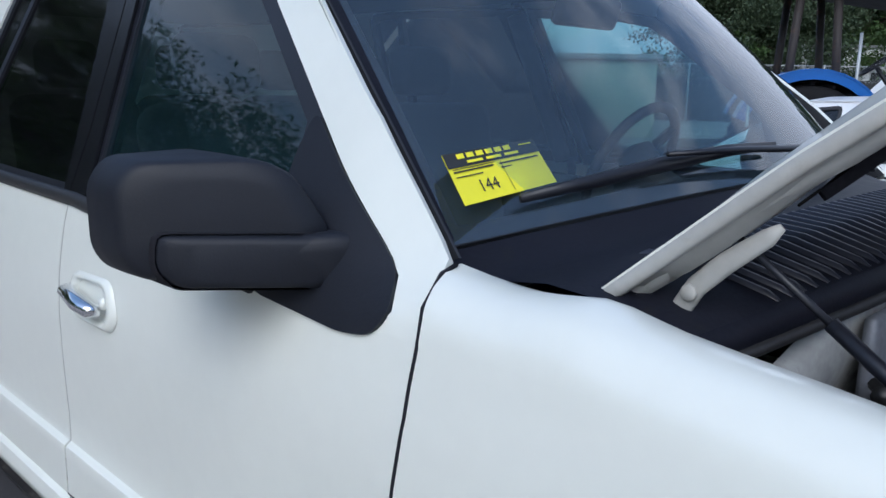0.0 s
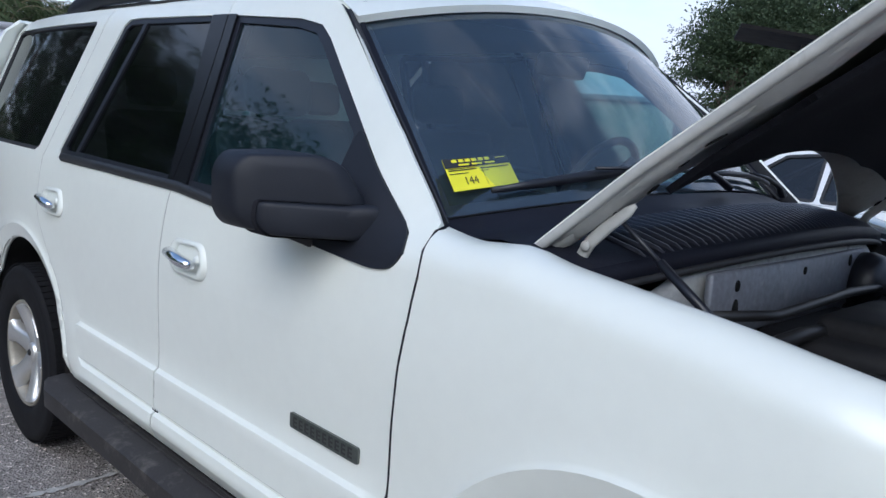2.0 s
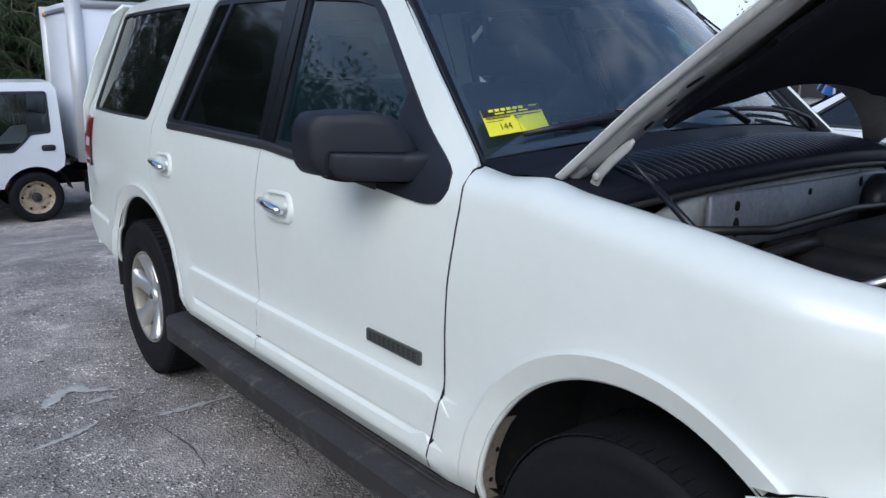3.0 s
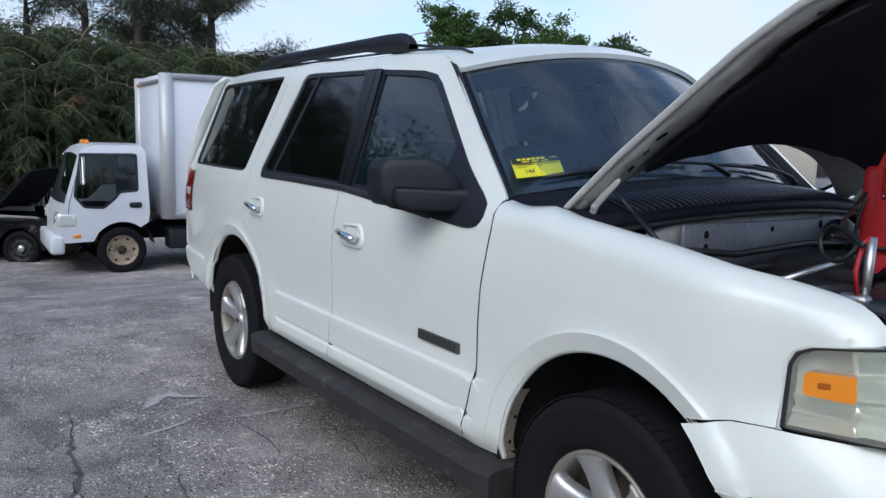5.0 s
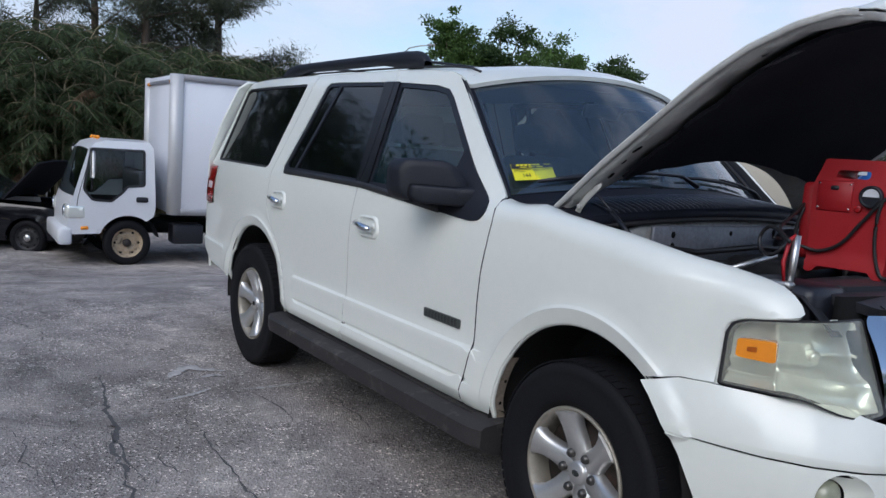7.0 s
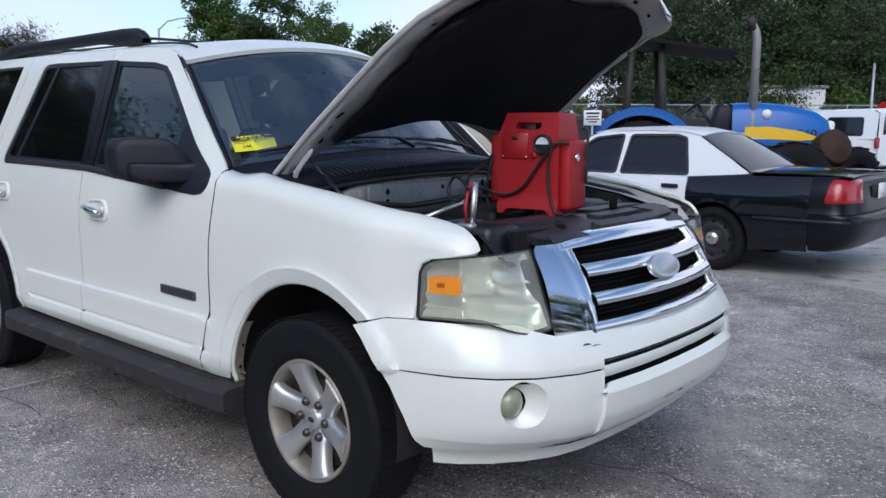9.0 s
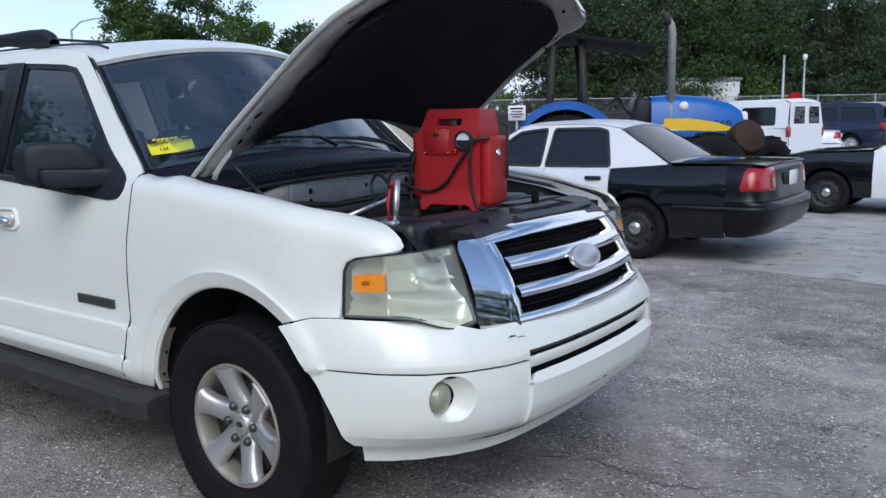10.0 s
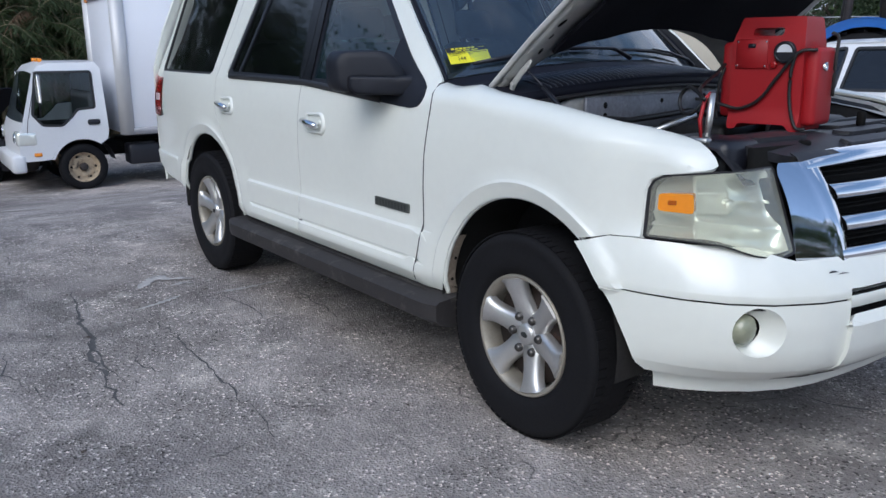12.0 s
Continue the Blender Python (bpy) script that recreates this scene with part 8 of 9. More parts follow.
part("seat", bm, M["black"], tractor)
bm = bmesh.new()
box(bm, (-0.9, 0, 0.95), (1.6, 1.1, 0.30), 0.05)
part("deck", bm, M["rusty_black"], tractor)

# ---- red starter box and bits on the engine ----
jump = root("starter_pack", (0.397, -0.083, 1.122), 8.5, "red plastic portable battery starter pack on the radiator cover", "starter pack")
BW, BD, BH = 0.295, 0.19, 0.395
prof = rounded([(-BD / 2, 0.03), (-BD / 2, 0.30), (-BD / 2 + 0.035, BH), (BD / 2, BH), (BD / 2, 0.0), (-BD / 2, 0.0)], 0.012, 3)
bm = bmesh.new()
HANDLE = rounded([(-0.062, 0.330), (0.048, 0.330), (0.048, 0.358), (-0.062, 0.358)], 0.012, 3)


def front_y(z):
    return -BD / 2 + 0.035 * step01(0.295, BH, z) - 0.010 * step01(0.05, 0.03, z)


W2 = BW / 2 - 0.005
FACE = rounded([(-W2 + 0.015, 0.0), (-0.10, 0.0), (-0.085, 0.022), (0.085, 0.022), (0.10, 0.0), (W2 - 0.01, 0.0), (W2 - 0.012, 0.30), (W2 - 0.03, BH), (-W2 + 0.03, BH), (-W2 + 0.01, 0.30)], 0.010, 3)
panel(bm, FACE, lambda x, z: Vector((x, front_y(z), z)), [HANDLE], us=0.03, vs=0.03, d=0.02, thick=0)
panel(bm, FACE, lambda x, z: Vector((x, BD / 2, z)), [HANDLE], us=0.05, vs=0.05, d=0.02, thick=0, flip=True)
f = dense(FACE, 0.02)
loft(bm, [[Vector((x, front_y(z), z)) for x, z in f + f[:1]], [Vector((x, BD / 2, z)) for x, z in f + f[:1]]])
hnd = dense(HANDLE, 0.02)
loft(bm, [[Vector((x, BD / 2, z)) for x, z in hnd + hnd[:1]], [Vector((x, front_y(z), z)) for x, z in hnd + hnd[:1]]])
bmesh.ops.remove_doubles(bm, verts=bm.verts, dist=0.0005)
for e in bm.edges:
    if len(e.link_faces) == 2 and e.calc_face_angle(0) > 0.6:
        e.smooth = False
part("case", bm, M["red_box"], jump, "red moulded case with a carrying handle")
for sg, zz in ((-1, 0.02), (1, 0.0)):
    bm = bmesh.new()
    box(bm, (sg * (W2 + 0.008), 0.0, 0.155 + zz), (0.052, BD * 0.85, 0.27), 0.018, seg=3)
    part("clamp_holster", bm, M["red_box"], jump)
bm = bmesh.new()
box(bm, (-0.055, -BD / 2 - 0.001, 0.268), (0.118, 0.010, 0.105), 0.004)
plate = part("front_plate", bm, M["red_box"], jump, "red access plate")
for dx in (-0.052, 0.052):
    for dz in (-0.042, 0.042):
        bm = bmesh.new()
        lathe(bm, [(0, 0.003), (0.003, 0.003), (0.004, 0.0)], 8, Matrix.Translation((-0.055 + dx, -BD / 2 - 0.006, 0.268 + dz)) @ rot(90, 0, 0))
        part("screw", bm, M["chrome"], plate)
bm = bmesh.new()
box(bm, (-0.055, -BD / 2 - 0.006, 0.296), (0.028, 0.008, 0.015), 0.003)
part("socket", bm, M["black"], plate)
bm = bmesh.new()
gm = Matrix.Translation((0.066, -BD / 2 - 0.002, 0.274)) @ rot(90, 0, 0)
lathe(bm, [(0.038, -0.01), (0.038, 0.012), (0.034, 0.016), (0.029, 0.014), (0.029, 0.008)], 28, gm)
gauge = part("gauge", bm, M["black"], jump, "round dial gauge with a black rim")
bm = bmesh.new()
lathe(bm, [(0.029, 0.009), (0, 0.009)], 24, gm)
part("dial", bm, M["plastic"], gauge)
bm = bmesh.new()
vs = [gm @ Vector((0.027 * math.cos(radians(a)), 0.027 * math.sin(radians(a)), 0.010)) for a in range(0, 181, 15)]
bm.faces.new([bm.verts.new(p) for p in vs])
part("dial_face", bm, M["box_white"], gauge)
bm = bmesh.new()
lathe(bm, [(0.012, 0), (0.012, 0.008), (0.009, 0.010), (0, 0.010)], 14, Matrix.Translation((0.028, -BD / 2 - 0.002, 0.230)) @ rot(90, 0, 0))
part("button", bm, M["red_lens"], jump)
bm = bmesh.new()
lathe(bm, [(0.015, 0), (0.015, 0.008), (0.010, 0.009), (0.008, 0.002)], 14, Matrix.Translation((W2 + 0.039, -0.04, 0.225)) @ rot(0, 90, 0))
part("eyelet", bm, M["chrome"], jump)


def cable(name, pts, r=0.0062, label=""):
    """A smooth cable through points."""
    pts = [Vector(p) for p in pts]
    out = []
    ext = [pts[0] * 2 - pts[1]] + pts + [pts[-1] * 2 - pts[-2]]
    for i in range(1, len(ext) - 2):
        p0, p1, p2, p3 = ext[i - 1:i + 3]
        for k in range(8):
            t = k / 8
            out.append(0.5 * ((2 * p1) + (p2 - p0) * t + (2 * p0 - 5 * p1 + 4 * p2 - p3) * t * t + (3 * p1 - p0 - 3 * p2 + p3) * t ** 3))
    out.append(pts[-1])
    bm = bmesh.new()
    tube(bm, out, r, 8)
    return part(name, bm, M["hose"], jump, label)


F = -BD / 2 - 0.014
cable("cable", [(W2 + 0.03, F + 0.02, 0.282), (0.115, F, 0.272), (0.05, F, 0.19), (-0.01, F, 0.11), (-0.08, F, 0.075), (-0.14, F - 0.01, 0.085), (-0.17, F - 0.05, 0.10), (-0.19, F - 0.12, 0.11)], label="black rubber cable")
cable("cable", [(0.105, F, 0.262), (0.095, F, 0.20), (0.10, F, 0.10), (0.125, F, 0.02), (0.16, F, 0.012)])
cable("cable", [(-W2 - 0.01, F + 0.01, 0.22), (-0.165, F, 0.16), (-0.172, F, 0.08), (-0.165, F, 0.03)])
cable("cable", [(-W2 - 0.02, F + 0.03, 0.23), (-0.15, F - 0.06, 0.20), (-0.12, F - 0.22, 0.16), (-0.05, F - 0.36, 0.145), (0.0, F - 0.44, 0.12), (-0.03, F - 0.45, 0.085), (-0.08, F - 0.42, 0.09), (-0.10, F - 0.40, 0.13), (-0.07, F - 0.41, 0.165), (-0.02, F - 0.45, 0.16), (0.045, F - 0.51, 0.135)])
cable("cable", [(W2 + 0.02, 0.05, 0.34), (W2 + 0.04, 0.06, 0.32), (W2 + 0.042, 0.05, 0.24), (W2 + 0.042, 0.05, 0.12)])
clamp = root("battery_clamp", (0.542, -0.676, 1.140), 0, "bare metal and red battery clamp gripping the battery post", "clamp")
bm = bmesh.new()
tube(bm, [(0.0, 0.0, 0.0), (-0.003, 0.010, 0.06), (-0.009, 0.024, 0.135)], [0.009, 0.0115, 0.0115], 10)
part("grip", bm, M["steel_clean"], clamp, "bare metal handle")
bm = bmesh.new()
tube(bm, [(-0.010, -0.018, 0.0), (-0.022, -0.012, 0.055), (-0.020, 0.006, 0.12), (-0.009, 0.018, 0.137)], [0.005, 0.007, 0.007, 0.005], 8)
part("arm", bm, M["red_box"], clamp, "red coated arm")
bm = bmesh.new()
box(bm, (-0.018, -0.010, -0.012), (0.07, 0.035, 0.025), 0.006)
part("jaw", bm, M["steel"], clamp)
rod = root("engine_bar", (0.333, -0.657, 1.148), 0, "bare aluminium tube end lying across the engine", "bar")
bm = bmesh.new()
tube(bm, [(-0.03, -0.03, -0.015), (0, 0, 0), (0.076, 0.100, 0.050)], 0.0095, 12)
part("tube_body", bm, M["steel_clean"], rod)

# ---- plants ----


def leaf_material(name, color, vary=0.45, rough=0.6):
    mt = bpy.data.materials.new(name)
    mt.use_nodes = True
    n, l = mt.node_tree.nodes, mt.node_tree.links
    b = n["Principled BSDF"]
    b.inputs["Roughness"].default_value = rough
    b.inputs["Specular IOR Level"].default_value = 0.3
    geo, rng, sc = n.new("ShaderNodeNewGeometry"), n.new("ShaderNodeMapRange"), n.new("ShaderNodeVectorMath")
    noi, co, add = n.new("ShaderNodeTexNoise"), n.new("ShaderNodeTexCoord"), n.new("ShaderNodeMath")
    noi.inputs["Scale"].default_value = 0.7
    l.new(co.outputs["Object"], noi.inputs["Vector"])
    l.new(geo.outputs["Random Per Island"], add.inputs[0])
    l.new(noi.outputs["Fac"], add.inputs[1])
    rng.inputs["From Min"].default_value, rng.inputs["From Max"].default_value = 0.2, 1.5
    rng.inputs["To Min"].default_value, rng.inputs["To Max"].default_value = 1 - vary, 1 + vary
    l.new(add.outputs[0], rng.inputs["Value"])
    sc.operation = "SCALE"
    sc.inputs[0].default_value = color
    l.new(rng.outputs["Result"], sc.inputs["Scale"])
    l.new(sc.outputs["Vector"], b.inputs["Base Color"])
    tr, mx = n.new("ShaderNodeBsdfTranslucent"), n.new("ShaderNodeMixShader")
    l.new(sc.outputs["Vector"], tr.inputs["Color"])
    mx.inputs["Fac"].default_value = 0.3
    out = n["Material Output"]
    l.new(b.outputs[0], mx.inputs[1])
    l.new(tr.outputs[0], mx.inputs[2])
    l.new(mx.outputs[0], out.inputs["Surface"])
    return mt


M["leaf"] = leaf_material("broad_leaves", (0.050, 0.085, 0.026))
M["leaf_dark"] = leaf_material("dark_leaves", (0.056, 0.080, 0.042))
M["leaf_light"] = leaf_material("light_leaves", (0.075, 0.13, 0.032))
M["needle"] = leaf_material("feathery_needles", (0.098, 0.110, 0.072))
M["frond"] = leaf_material("palm_leaves", (0.058, 0.080, 0.034), 0.75)
M["frond_dry"] = leaf_material("dry_palm_leaves", (0.15, 0.095, 0.055))
M["bark"] = material("grey_brown_bark", (0.11, 0.085, 0.065), 0.95, vary=0.35, scale=3, fine=30, bump=0.02)
M["cane"] = material("palm_cane", (0.20, 0.17, 0.10), 0.8, vary=0.3, scale=2, fine=20)
rng = np.random.default_rng(11)


def leaf_mesh(name, centres, dirs, length, width, mat, parent, label=""):
    """Many small pointed leaves as one mesh."""
    n = len(centres)
    d = dirs / np.linalg.norm(dirs, axis=1)[:, None]
    r = rng.normal(size=(n, 3))
    s = np.cross(d, r)
    s /= np.linalg.norm(s, axis=1)[:, None] + 1e-9
    L = (length * rng.uniform(0.6, 1.3, n))[:, None]
    W = (width * rng.uniform(0.6, 1.3, n))[:, None]
    p = np.stack([centres, centres + d * L * 0.5 + s * W * 0.5, centres + d * L, centres + d * L * 0.5 - s * W * 0.5], axis=1).reshape(-1, 3)
    me = bpy.data.meshes.new(name)
    me.vertices.add(4 * n)
    me.vertices.foreach_set("co", p.ravel())
    me.loops.add(4 * n)
    me.loops.foreach_set("vertex_index", np.arange(4 * n))
    me.polygons.add(n)
    me.polygons.foreach_set("loop_start", np.arange(0, 4 * n, 4))
    me.update(calc_edges=True)
    me.materials.append(mat)
    ob = new(name, me)
    ob.parent = parent
    return tagged(ob, label, kind="stuff")


def broad_tree(name, at, height, spread, n_leaf, leaf, mat, label, trunk_r=0.22, low=0.25, clumps=26, seed=1, category="tree"):
    global rng
    rng = np.random.default_rng(seed)
    t = root(name, at, 0, label, category)
    bm = bmesh.new()
    bend = rng.uniform(-0.4, 0.4, 2)
    top = Vector((bend[0], bend[1], height * 0.62))
    tube(bm, [(0, 0, -0.3), (0.02, 0, height * 0.15), tuple(top * 0.6), tuple(top)], [trunk_r * 1.25, trunk_r, trunk_r * 0.7, trunk_r * 0.35], 9)
    cc = []
    for k in range(clumps):
        a = rng.uniform(0, 2 * math.pi)
        h = rng.uniform(low, 1.0)
        env = math.sin(min(1.0, (h - low * 0.6) / (1 - low * 0.6)) ** 0.8 * math.pi * 0.93) ** 0.7
        rad = spread * env * rng.uniform(0.35, 1.0)
        c = Vector((rad * math.cos(a), rad * math.sin(a), height * h * rng.uniform(0.93, 1.0)))
        cc.append((c, spread * rng.uniform(0.22, 0.42)))
        s = top * rng.uniform(0.45, 1.0)
        mid = s.lerp(c, 0.5) + Vector((0, 0, 0.1 * spread))
        tube(bm, [s, mid, c], [trunk_r * 0.28, trunk_r * 0.16, trunk_r * 0.05], 5)
    part("trunk", bm, M["bark"], t)
    per = n_leaf // clumps
    pts, dirs = [], []
    for c, r in cc:
        q = rng.normal(size=(per, 3)) * r * np.array([0.62, 0.62, 0.42])
        sub = rng.normal(size=(6, 3)) * r * np.array([0.55, 0.55, 0.4])
        pick = rng.integers(0, 6, per)
        q = sub[pick] + q * 0.42
        pts.append(q + np.array(c))
        dirs.append(q * 0.5 + rng.normal(size=(per, 3)) * 0.5 * r + np.array([0, 0, -0.15 * r]))
    leaf_mesh("crown", np.concatenate(pts), np.concatenate(dirs), leaf, leaf * 0.5, mat, t)
    return t


def feather_tree(name, at, height, spread, n, label, seed, trunk_r=0.20, low=0.45):
    """A thin tall tree with drooping needle sprays."""
    global rng
    rng = np.random.default_rng(seed)
    t = root(name, at, 0, label, "tree")
    bm = bmesh.new()
    lean = rng.uniform(-0.03, 0.03, 2)
    axis = [(lean[0] * z + 0.12 * math.sin(z * 0.7), lean[1] * z, z) for z in np.linspace(-0.3, height, 9)]
    tube(bm, axis, [trunk_r * (1.1 - 0.95 * k / 8) for k in range(9)], 8)
    pts, dirs = [], []
    nb = 34
    for k in range(nb):
        h = low + (0.98 - low) * (k + rng.uniform()) / nb
        z = h * height
        a = rng.uniform(0, 2 * math.pi)
        ln = spread * (1.1 - 0.55 * h) * rng.uniform(0.6, 1.15)
        s = Vector((lean[0] * z, lean[1] * z, z))
        e = s + Vector((ln * math.cos(a), ln * math.sin(a), ln * rng.uniform(0.15, 0.6)))
        tube(bm, [s, s.lerp(e, 0.5) + Vector((0, 0, 0.06 * ln)), e], [trunk_r * 0.22, trunk_r * 0.12, 0.012], 5)
        m = 2 * n // nb
        f = rng.uniform(0.25, 1.05, m)[:, None]
        q = np.array(s)[None] * (1 - f) + np.array(e)[None] * f + rng.normal(size=(m, 3)) * np.array([0.22, 0.22, 0.16]) * (0.5 + f)
        pts.append(q)
        dirs.append(rng.normal(size=(m, 3)) * 0.5 + np.array([math.cos(a) * 0.5, math.sin(a) * 0.5, -0.45]))
    part("trunk", bm, M["bark"], t)
    leaf_mesh("crown", np.concatenate(pts), np.concatenate(dirs), 0.24, 0.024, M["needle"], t)
    return t


def palm_clump(name, at, height, seed, fronds=30, label="dense clump of arching green palm fronds with dry leaves"):
    global rng
    rng = np.random.default_rng(seed)
    t = root(name, at, 0, label, "palm")
    bm = bmesh.new()
    groups = {"frond": ([], []), "frond_dry": ([], [])}
    for k in range(fronds):
        a = rng.uniform(0, 2 * math.pi)
        b0 = Vector((rng.uniform(-0.7, 0.7), rng.uniform(-0.7, 0.7), 0))
        hh = height * rng.uniform(0.15, 0.72)
        ln = rng.uniform(1.3, 2.3)
        base = b0 + Vector((0.1 * math.cos(a), 0.1 * math.sin(a), hh))
        if k % 3 == 0:
            tube(bm, [b0, b0.lerp(base, 0.6), base], [0.035, 0.03, 0.025], 5)
        pts = []
        for j in range(9):
            s = j / 8
            pts.append(base + Vector((math.cos(a) * ln * (s * 0.35 + 0.5 * s * s), math.sin(a) * ln * (s * 0.35 + 0.5 * s * s), ln * (0.85 * s - 0.75 * s ** 2.4) * rng.uniform(0.97, 1.03))))
        tube(bm, pts, [0.018 - 0.0018 * j for j in range(9)], 4, caps=False)
        dry = rng.uniform() < 0.16 and hh < height * 0.55
        g = groups["frond_dry" if dry else "frond"]
        side = Vector((-math.sin(a), math.cos(a), 0))
        m = 64
        for j in range(m):
            s = 0.12 + 0.88 * j / m
            i = min(7, int(s * 8))
            p = pts[i].lerp(pts[i + 1], s * 8 - i)
            tan = (pts[i + 1] - pts[i]).normalized()
            for sg in (-1, 1):
                g[0].append(tuple(p))
                g[1].append(tuple(tan * 0.75 + side * sg * 0.9 + Vector((0, 0, -0.75 if not dry else -1.2)) + Vector(rng.normal(size=3) * 0.24)))
    part("cane", bm, M["cane"], t)
    for k, (p, d) in groups.items():
        if p:
            leaf_mesh("leaves" if k == "frond" else "dry_leaves", np.array(p), np.array(d), 0.38, 0.021, M[k], t)
    return t


def again(ob, x, y, z, turn, s, label=""):
    c = copy_thing(ob, pose(x, y, z, 0, 0, turn) @ Matrix.Diagonal((s, s, s * 1.0, 1)))
    return c


# palm hedge behind the truck
HED = [(-21.5, -9.5), (-21.0, -6.0), (-20.8, -3.0), (-20.9, 0.0), (-21.4, 3.0), (-23.0, 5.8), (-25.4, 8.6), (-28.0, 11.0)]
clump_kinds = [palm_clump("palm_clump", (HED[0][0], HED[0][1], -1.0), 5.3, 21, 58), palm_clump("palm_clump", (HED[1][0], HED[1][1], -1.0), 5.6, 22, 58), palm_clump("palm_clump", (HED[2][0], HED[2][1], -1.0), 5.0, 23, 58)]
r2 = random.Random(4)
for ob in clump_kinds:
    ob["group"] = "palm hedge"
k = 0
for (xa, ya), (xb, yb) in zip(HED, HED[1:]):
    for j in range(3):
        for row in (0, 1, 2):
            t = (j + r2.uniform(0, 0.5)) / 3
            again(clump_kinds[k % 3], lerp(xa, xb, t) - row * 1.1 + r2.uniform(-0.3, 0.3), lerp(ya, yb, t) + r2.uniform(-0.3, 0.3), -1.0, r2.uniform(0, 360), r2.uniform(0.86, 1.06) + 0.10 * row)
            k += 1

# feathery trees above the hedge
f1 = feather_tree("casuarina_tree", (-28.2, -0.4, -1.0), 13.5, 2.8, 8500, "tall thin casuarina tree with feathery grey-green foliage", 31, 0.24)
f2 = feather_tree("casuarina_tree", (-26.4, 2.5, -1.0), 12.5, 2.6, 8500, "tall thin casuarina tree with feathery grey-green foliage", 32, 0.17, 0.36)
f3 = feather_tree("casuarina_tree", (-25.8, 3.9, -1.0), 13.0, 2.6, 9500, "tall thin casuarina tree with feathery grey-green foliage", 33, 0.17, 0.30)
feather_tree("casuarina_tree", (-27.0, 6.6, -1.0), 11.5, 4.3, 42000, "dense casuarina tree with dark drooping foliage", 34, 0.24, 0.36)
again(f1, -29.5, -2.6, -1.0, 120, 1.0)
again(f2, -30.0, 1.2, -1.0, 200, 1.0)
again(f3, -29.0, -5.5, -1.0, 40, 1.05)
again(f2, -28.5, -8.5, -1.0, 300, 1.05)

# trees beyond the car's roof
broad_tree("round_tree", (-26.0, 15.8, -0.2), 6.9, 1.6, 14000, 0.15, M["leaf_light"], "open light green tree beyond the yard", 0.14, 0.30, 22, 41)
broad_tree("round_tree", (-24.8, 17.5, -0.2), 6.8, 1.8, 26000, 0.14, M["leaf"], "bushy dark green tree beyond the yard", 0.16, 0.30, 30, 42)
broad_tree("round_tree", (-23.4, 19.3, -0.2), 6.3, 1.8, 23000, 0.14, M["leaf_light"], "bushy green tree beyond the yard", 0.16, 0.25, 28, 43)
broad_tree("round_tree", (-22.2, 20.9, -0.2), 5.5, 1.7, 20000, 0.14, M["leaf"], "bushy green tree beyond the yard", 0.14, 0.25, 26, 44)
for x, y, s, sd in ((-52.5, 24.0, 9.8, 51), (-51.0, 27.0, 9.2, 52), (-54.0, 21.0, 9.4, 53)):
    palm_clump("far_palm", (x, y, -0.5), s, sd, 26, "far palm with a ragged crown")

# the wood behind the yard's fence
w1 = broad_tree("wood_tree", (-24.2, 47.6, 0), 10.2, 4.4, 30000, 0.25, M["leaf_dark"], "large dark green tree in the wood behind the fence", 0.30, 0.12, 46, 61)
w2 = broad_tree("wood_tree", (-20.0, 51.0, 0), 10.8, 4.6, 30000, 0.25, M["leaf_dark"], "large dark green tree in the wood behind the fence", 0.30, 0.12, 46, 62)
w3 = broad_tree("wood_tree", (-15.6, 54.2, 0), 10.4, 4.5, 30000, 0.25, M["leaf"], "large green tree in the wood behind the fence", 0.30, 0.12, 46, 63)
for ob in (w1, w2, w3):
    ob["group"] = "wood behind the fence"
k = 0
for row in (0, 1):
    for j in range(11):
        s = 3.5 + 4.8 * j + row * 2.4
        if j > 8:
            continue
        x, y = -27.8 + 0.79 * s - row * 3.4, 44.8 + 0.61 * s + row * 4.4
        again((w1, w2, w3)[k % 3], x, y, 0, r2.uniform(0, 360), r2.uniform(0.80, 1.02) + 0.06 * row)
        k += 1
for j in range(9):
    x, y = -26 + 4.4 * j, 42.0 + 3.45 * j
    broad_tree("fence_bush", (x, y, 0), 3.4 + (j * 7 % 4) * 0.4, 2.0, 2600, 0.30, M["leaf_light"] if j % 3 == 0 else M["leaf"], "green bush growing through the fence", 0.06, 0.05, 16, 70 + j, "bush")

# trees on the near side of the yard, which the car's windows mirror
e1 = broad_tree("yard_tree", (-25.0, -13.5, -0.9), 13.5, 4.8, 26000, 0.21, M["leaf"], "dark green tree on the near side of the yard", 0.26, 0.10, 60, 81)
e2 = broad_tree("yard_tree", (-21.0, -18.0, -0.8), 12.0, 4.6, 24000, 0.21, M["leaf"], "dark green tree on the near side of the yard", 0.24, 0.10, 54, 82)
for x, y, z, turn, s in ((-28.0, -10.5, -0.9, 70, 0.95), (-17.0, -21.0, -0.7, 140, 1.0), (-12.5, -23.5, -0.4, 200, 0.95), (-7.0, -24.5, 0, 20, 1.05), (-23.0, -22.0, -0.5, 250, 1.15), (-1.5, -25.0, 0, 310, 1.0), (4.0, -24.0, 0, 110, 1.05), (-30.5, -6.5, -0.9, 15, 1.0), (-32.0, -9.5, -0.9, 35, 1.05)):
    again(e1 if turn % 20 else e2, x, y, z, turn, s)
# and ahead of the car, which its grille and lamps mirror
for j in range(8):
    again(e2 if j % 2 else e1, 14.5 + (j * 5 % 3) * 1.3, -19.0 + 3.4 * j, 0, 77 * j, 0.50 + 0.05 * (j * 7 % 4))
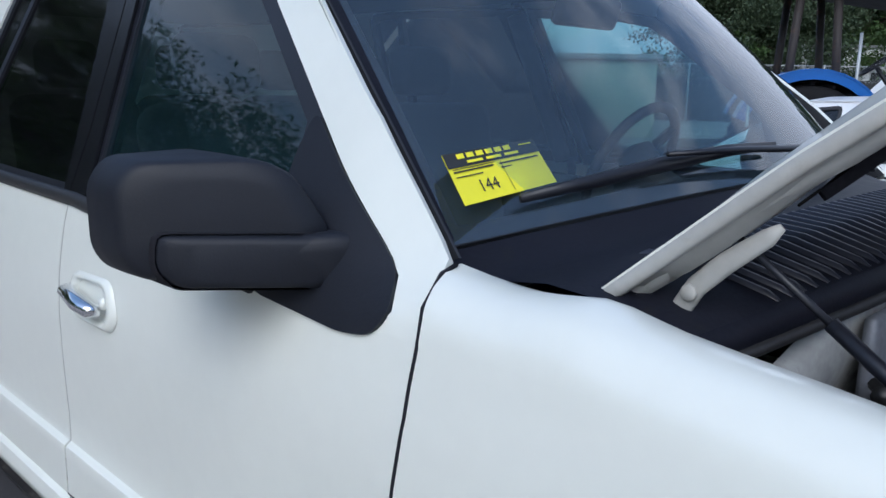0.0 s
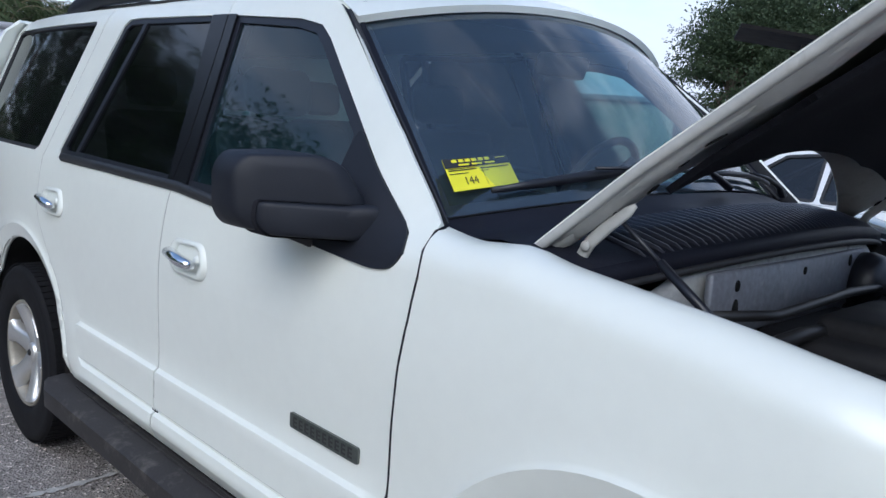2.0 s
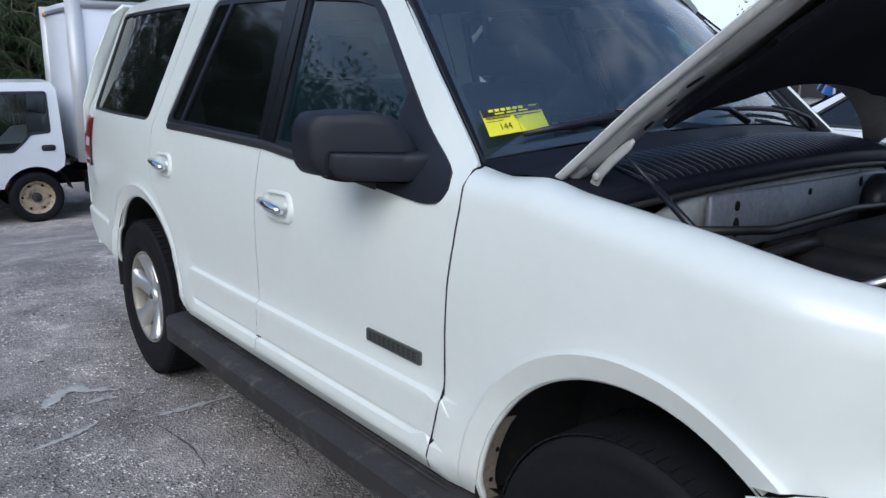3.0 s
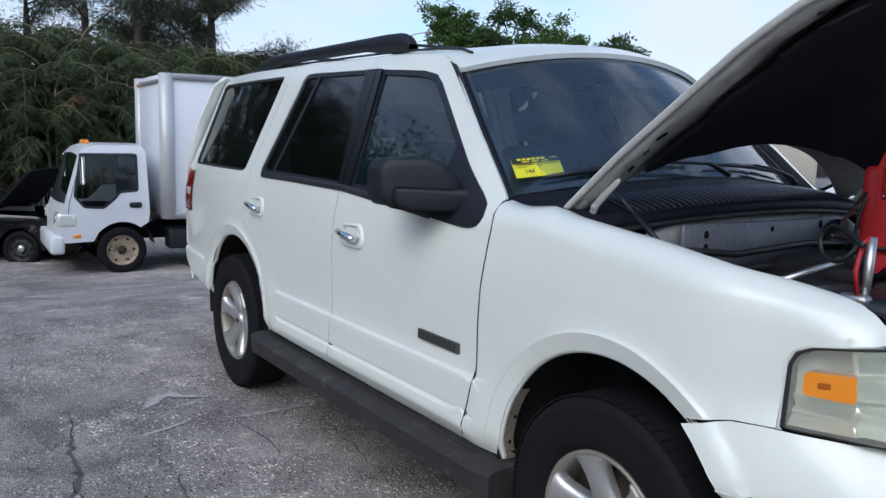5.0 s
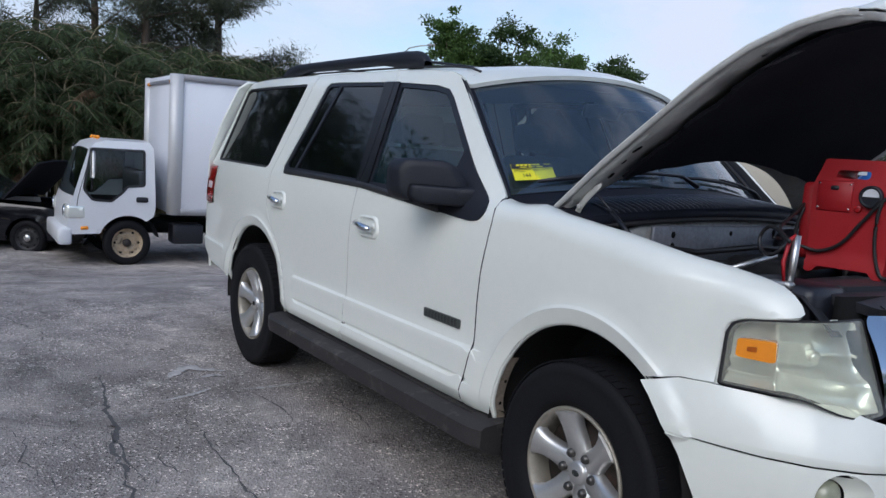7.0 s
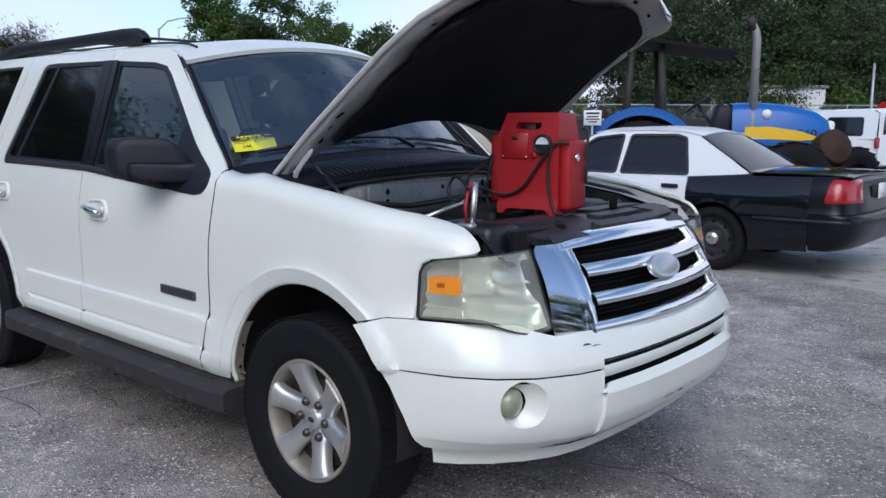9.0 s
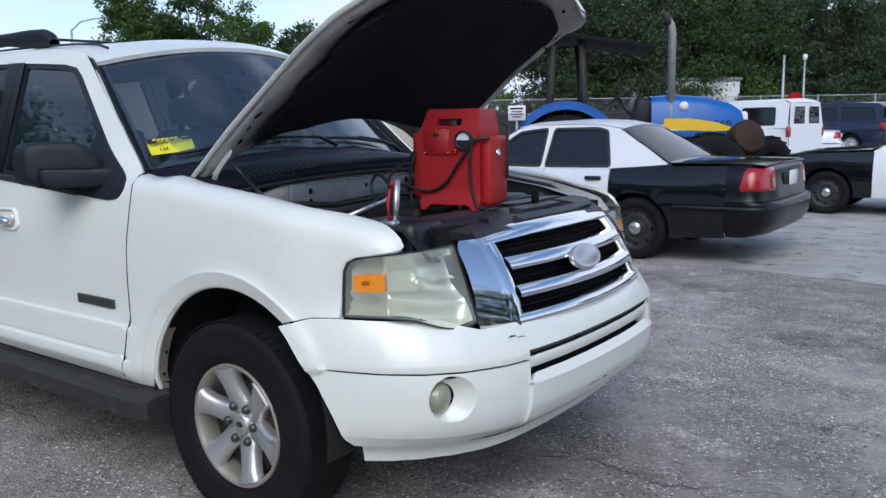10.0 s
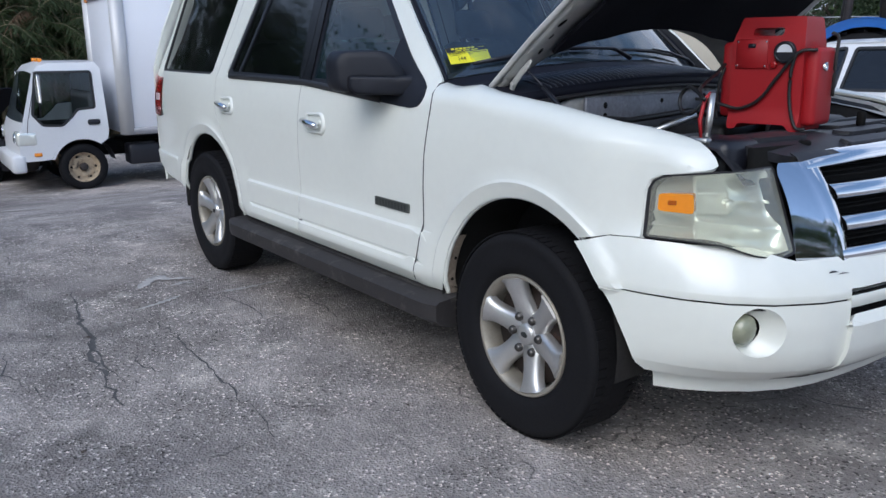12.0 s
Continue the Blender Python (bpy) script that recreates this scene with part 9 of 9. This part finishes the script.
for x, y in ((11.0, 63.0), (18.0, 60.0), (25.0, 56.0), (32.0, 50.0)):
    again(w2, x, y, 0, 40 * x, 1.05)
for j in range(9):
    x = -19 + 2.7 * j
    again(clump_kinds[j % 3], x - 3.0, -12.0 - 1.1 * j, ground_z(x, -9.0), 50 * j, 0.7)
for j in range(9):
    again(clump_kinds[j % 3], 13.0 + (j % 2), -17.0 + 2.7 * j, 0, 70 * j, 0.62)

# ---- fence, buildings, lamps ----
M["galv"] = material("galvanised_steel", (0.40, 0.41, 0.41), 0.5, metal=0.7, vary=0.15)
M["screen_cloth"] = material("dark_screen_cloth", (0.025, 0.024, 0.024), 0.95, vary=0.3, scale=2, fine=40)
M["beige"] = material("beige_wall", (0.46, 0.42, 0.34), 0.85, vary=0.08, scale=0.7, fine=20, dirt=(0.34, 0.31, 0.26), dirt_at=0.6)
M["pale_wall"] = material("pale_building_wall", (0.70, 0.71, 0.70), 0.8, vary=0.06, scale=0.6, fine=15)
M["roof_grey"] = material("grey_roof", (0.28, 0.28, 0.28), 0.8, vary=0.15)
fence = root("fence", (-31.0, 24.9, 0), math.degrees(math.atan2(0.61, 0.79)), "chain-link fence with dark screen cloth and steel rails", "fence")
N = 19
for k in range(N):
    bm = bmesh.new()
    tube(bm, [(3.0 * k, 0, -0.1), (3.0 * k, 0, 2.72)], 0.04, 8)
    part("post", bm, M["galv"], fence)
    if k < N - 1:
        bm = bmesh.new()
        tube(bm, [(3.0 * k, 0, 2.66), (3.0 * k + 3.0, 0, 2.66)], 0.03, 6)
        part("rail", bm, M["galv"], fence)
        bm = bmesh.new()
        rows = [[Vector((3.0 * k + 0.05 + 2.9 * j / 8, 0.05 + 0.03 * math.sin(j * 1.9 + k), z + 0.03 * math.sin(j * 2.3 + k))) for j in range(9)] for z in (0.06, 1.0, 2.05)]
        loft(bm, rows)
        part("screen", bm, M["screen_cloth"], fence, "dark screen cloth")
        bm = bmesh.new()
        for j in range(20):
            x = 3.0 * k + 0.15 * j
            tube(bm, [(x, 0, 1.9), (x + 0.70, 0, 2.64)], 0.004, 3, caps=False)
            tube(bm, [(x + 0.70, 0.008, 1.9), (x, 0.008, 2.64)], 0.004, 3, caps=False)
        tagged(part("wire_mesh", bm, M["galv"], fence), kind="stuff")


def building(name, at, turn, size, wall, label, windows=5):
    b = root(name, at, turn, label, "building")
    L, D, H = size
    bm = bmesh.new()
    box(bm, (0, D / 2, H / 2), (L, D, H), 0.02)
    part("wall", bm, M[wall], b)
    bm = bmesh.new()
    box(bm, (0, D / 2, H + 0.09), (L + 0.3, D + 0.3, 0.18), 0.03)
    part("roof", bm, M["roof_grey"], b)
    for k in range(windows):
        x = -L / 2 + L * (k + 0.5) / windows
        bm = bmesh.new()
        box(bm, (x, -0.005, H * 0.55), (1.2, 0.06, 1.0), 0.01)
        w = part("window", bm, M["galv"], b)
        bm = bmesh.new()
        box(bm, (x, -0.04, H * 0.55), (1.06, 0.01, 0.86))
        part("pane", bm, M["g_far"], w)
    return b


building("beige_building", (-15.3, 19.57, 0), 35, (5.2, 4.0, 2.35), "beige", "low plain beige building across the yard", 0)
building("white_building", (-16.5, 49.6, 0), 37.6, (7.0, 5.0, 4.0), "pale_wall", "white flat-roofed building behind the fence", 4)
building("white_building", (-8.5, 61.5, 0), 37.6, (9.0, 5.0, 4.6), "pale_wall", "white flat-roofed building behind the trees", 5)


def mast(name, at, h, label, kind):
    p = root(name, at, 0, label, "lamp")
    bm = bmesh.new()
    tube(bm, [(0, 0, -0.1), (0, 0, h)], [0.09, 0.06], 10)
    part("pole", bm, M["galv"], p)
    if kind == "arm":
        bm = bmesh.new()
        tube(bm, [(0, 0, h - 0.1), (0.5, 0.35, h + 0.45), (1.2, 0.8, h + 0.62), (1.7, 1.15, h + 0.66)], 0.045, 8)
        part("arm", bm, M["galv"], p)
        bm = bmesh.new()
        box(bm, (2.0, 1.35, h + 0.66), (0.85, 0.32, 0.18), 0.06, rot(0, 0, 34), seg=2)
        part("lamp_head", bm, M["roof_grey"], p)
    elif kind == "globe":
        bm = bmesh.new()
        lathe(bm, [(0.05, 0), (0.13, 0.07), (0.15, 0.18), (0.12, 0.30), (0.04, 0.36), (0, 0.36)], 14, Matrix.Translation((0, 0, h)))
        part("globe", bm, M["white_far"], p)
    return p


mast("street_lamp", (-47.3, 26.0, -0.5), 8.2, "tall grey street lamp with a curved arm", "arm")
mast("globe_lamp", (-9.4, 49.6, 0), 4.9, "lamp post with a white globe", "globe")
mast("steel_post", (-8.7, 42.0, 0), 4.7, "bare tall steel post by the fence", "post")
mast("steel_post", (-11.9, 34.6, 0), 3.9, "bare tall steel post by the fence", "post")

# a white notice standing by the tractor
notice = root("notice_board", (-4.40, 8.36, 0), 32, "small white printed notice on a thin post", "sign")
bm = bmesh.new()
tube(bm, [(0, 0.02, -0.1), (0, 0.02, 1.74)], 0.02, 8)
part("post", bm, M["galv"], notice)
bm = bmesh.new()
box(bm, (0, 0, 1.62), (0.27, 0.012, 0.23), 0.003)
part("plate", bm, M["white_far"], notice, "white plate")
bm = bmesh.new()
for w, z, h in ((0.20, 1.69, 0.03), (0.17, 1.64, 0.018), (0.21, 1.60, 0.018), (0.13, 1.56, 0.018)):
    box(bm, (0, -0.009, z), (w, 0.003, h))
part("print_bars", bm, M["ink"], notice, smooth=False)

# red octagonal sign beyond the van
sign = root("road_sign", (-5.45, 30.6, 0), 0, "red octagonal road sign on a thin post", "sign")
bm = bmesh.new()
tube(bm, [(0, 0.04, -0.1), (0, 0.04, 2.4)], 0.03, 8)
part("post", bm, M["galv"], sign)
bm = bmesh.new()
lathe(bm, [(0, 0.012), (0.30, 0.012), (0.30, 0), (0, 0)], 8, Matrix.Translation((0, 0, 2.2)) @ rot(90, 0, 0) @ rot(0, 0, 22.5))
part("plate", bm, M["red_lens"], sign, "plain red plate", smooth=False)
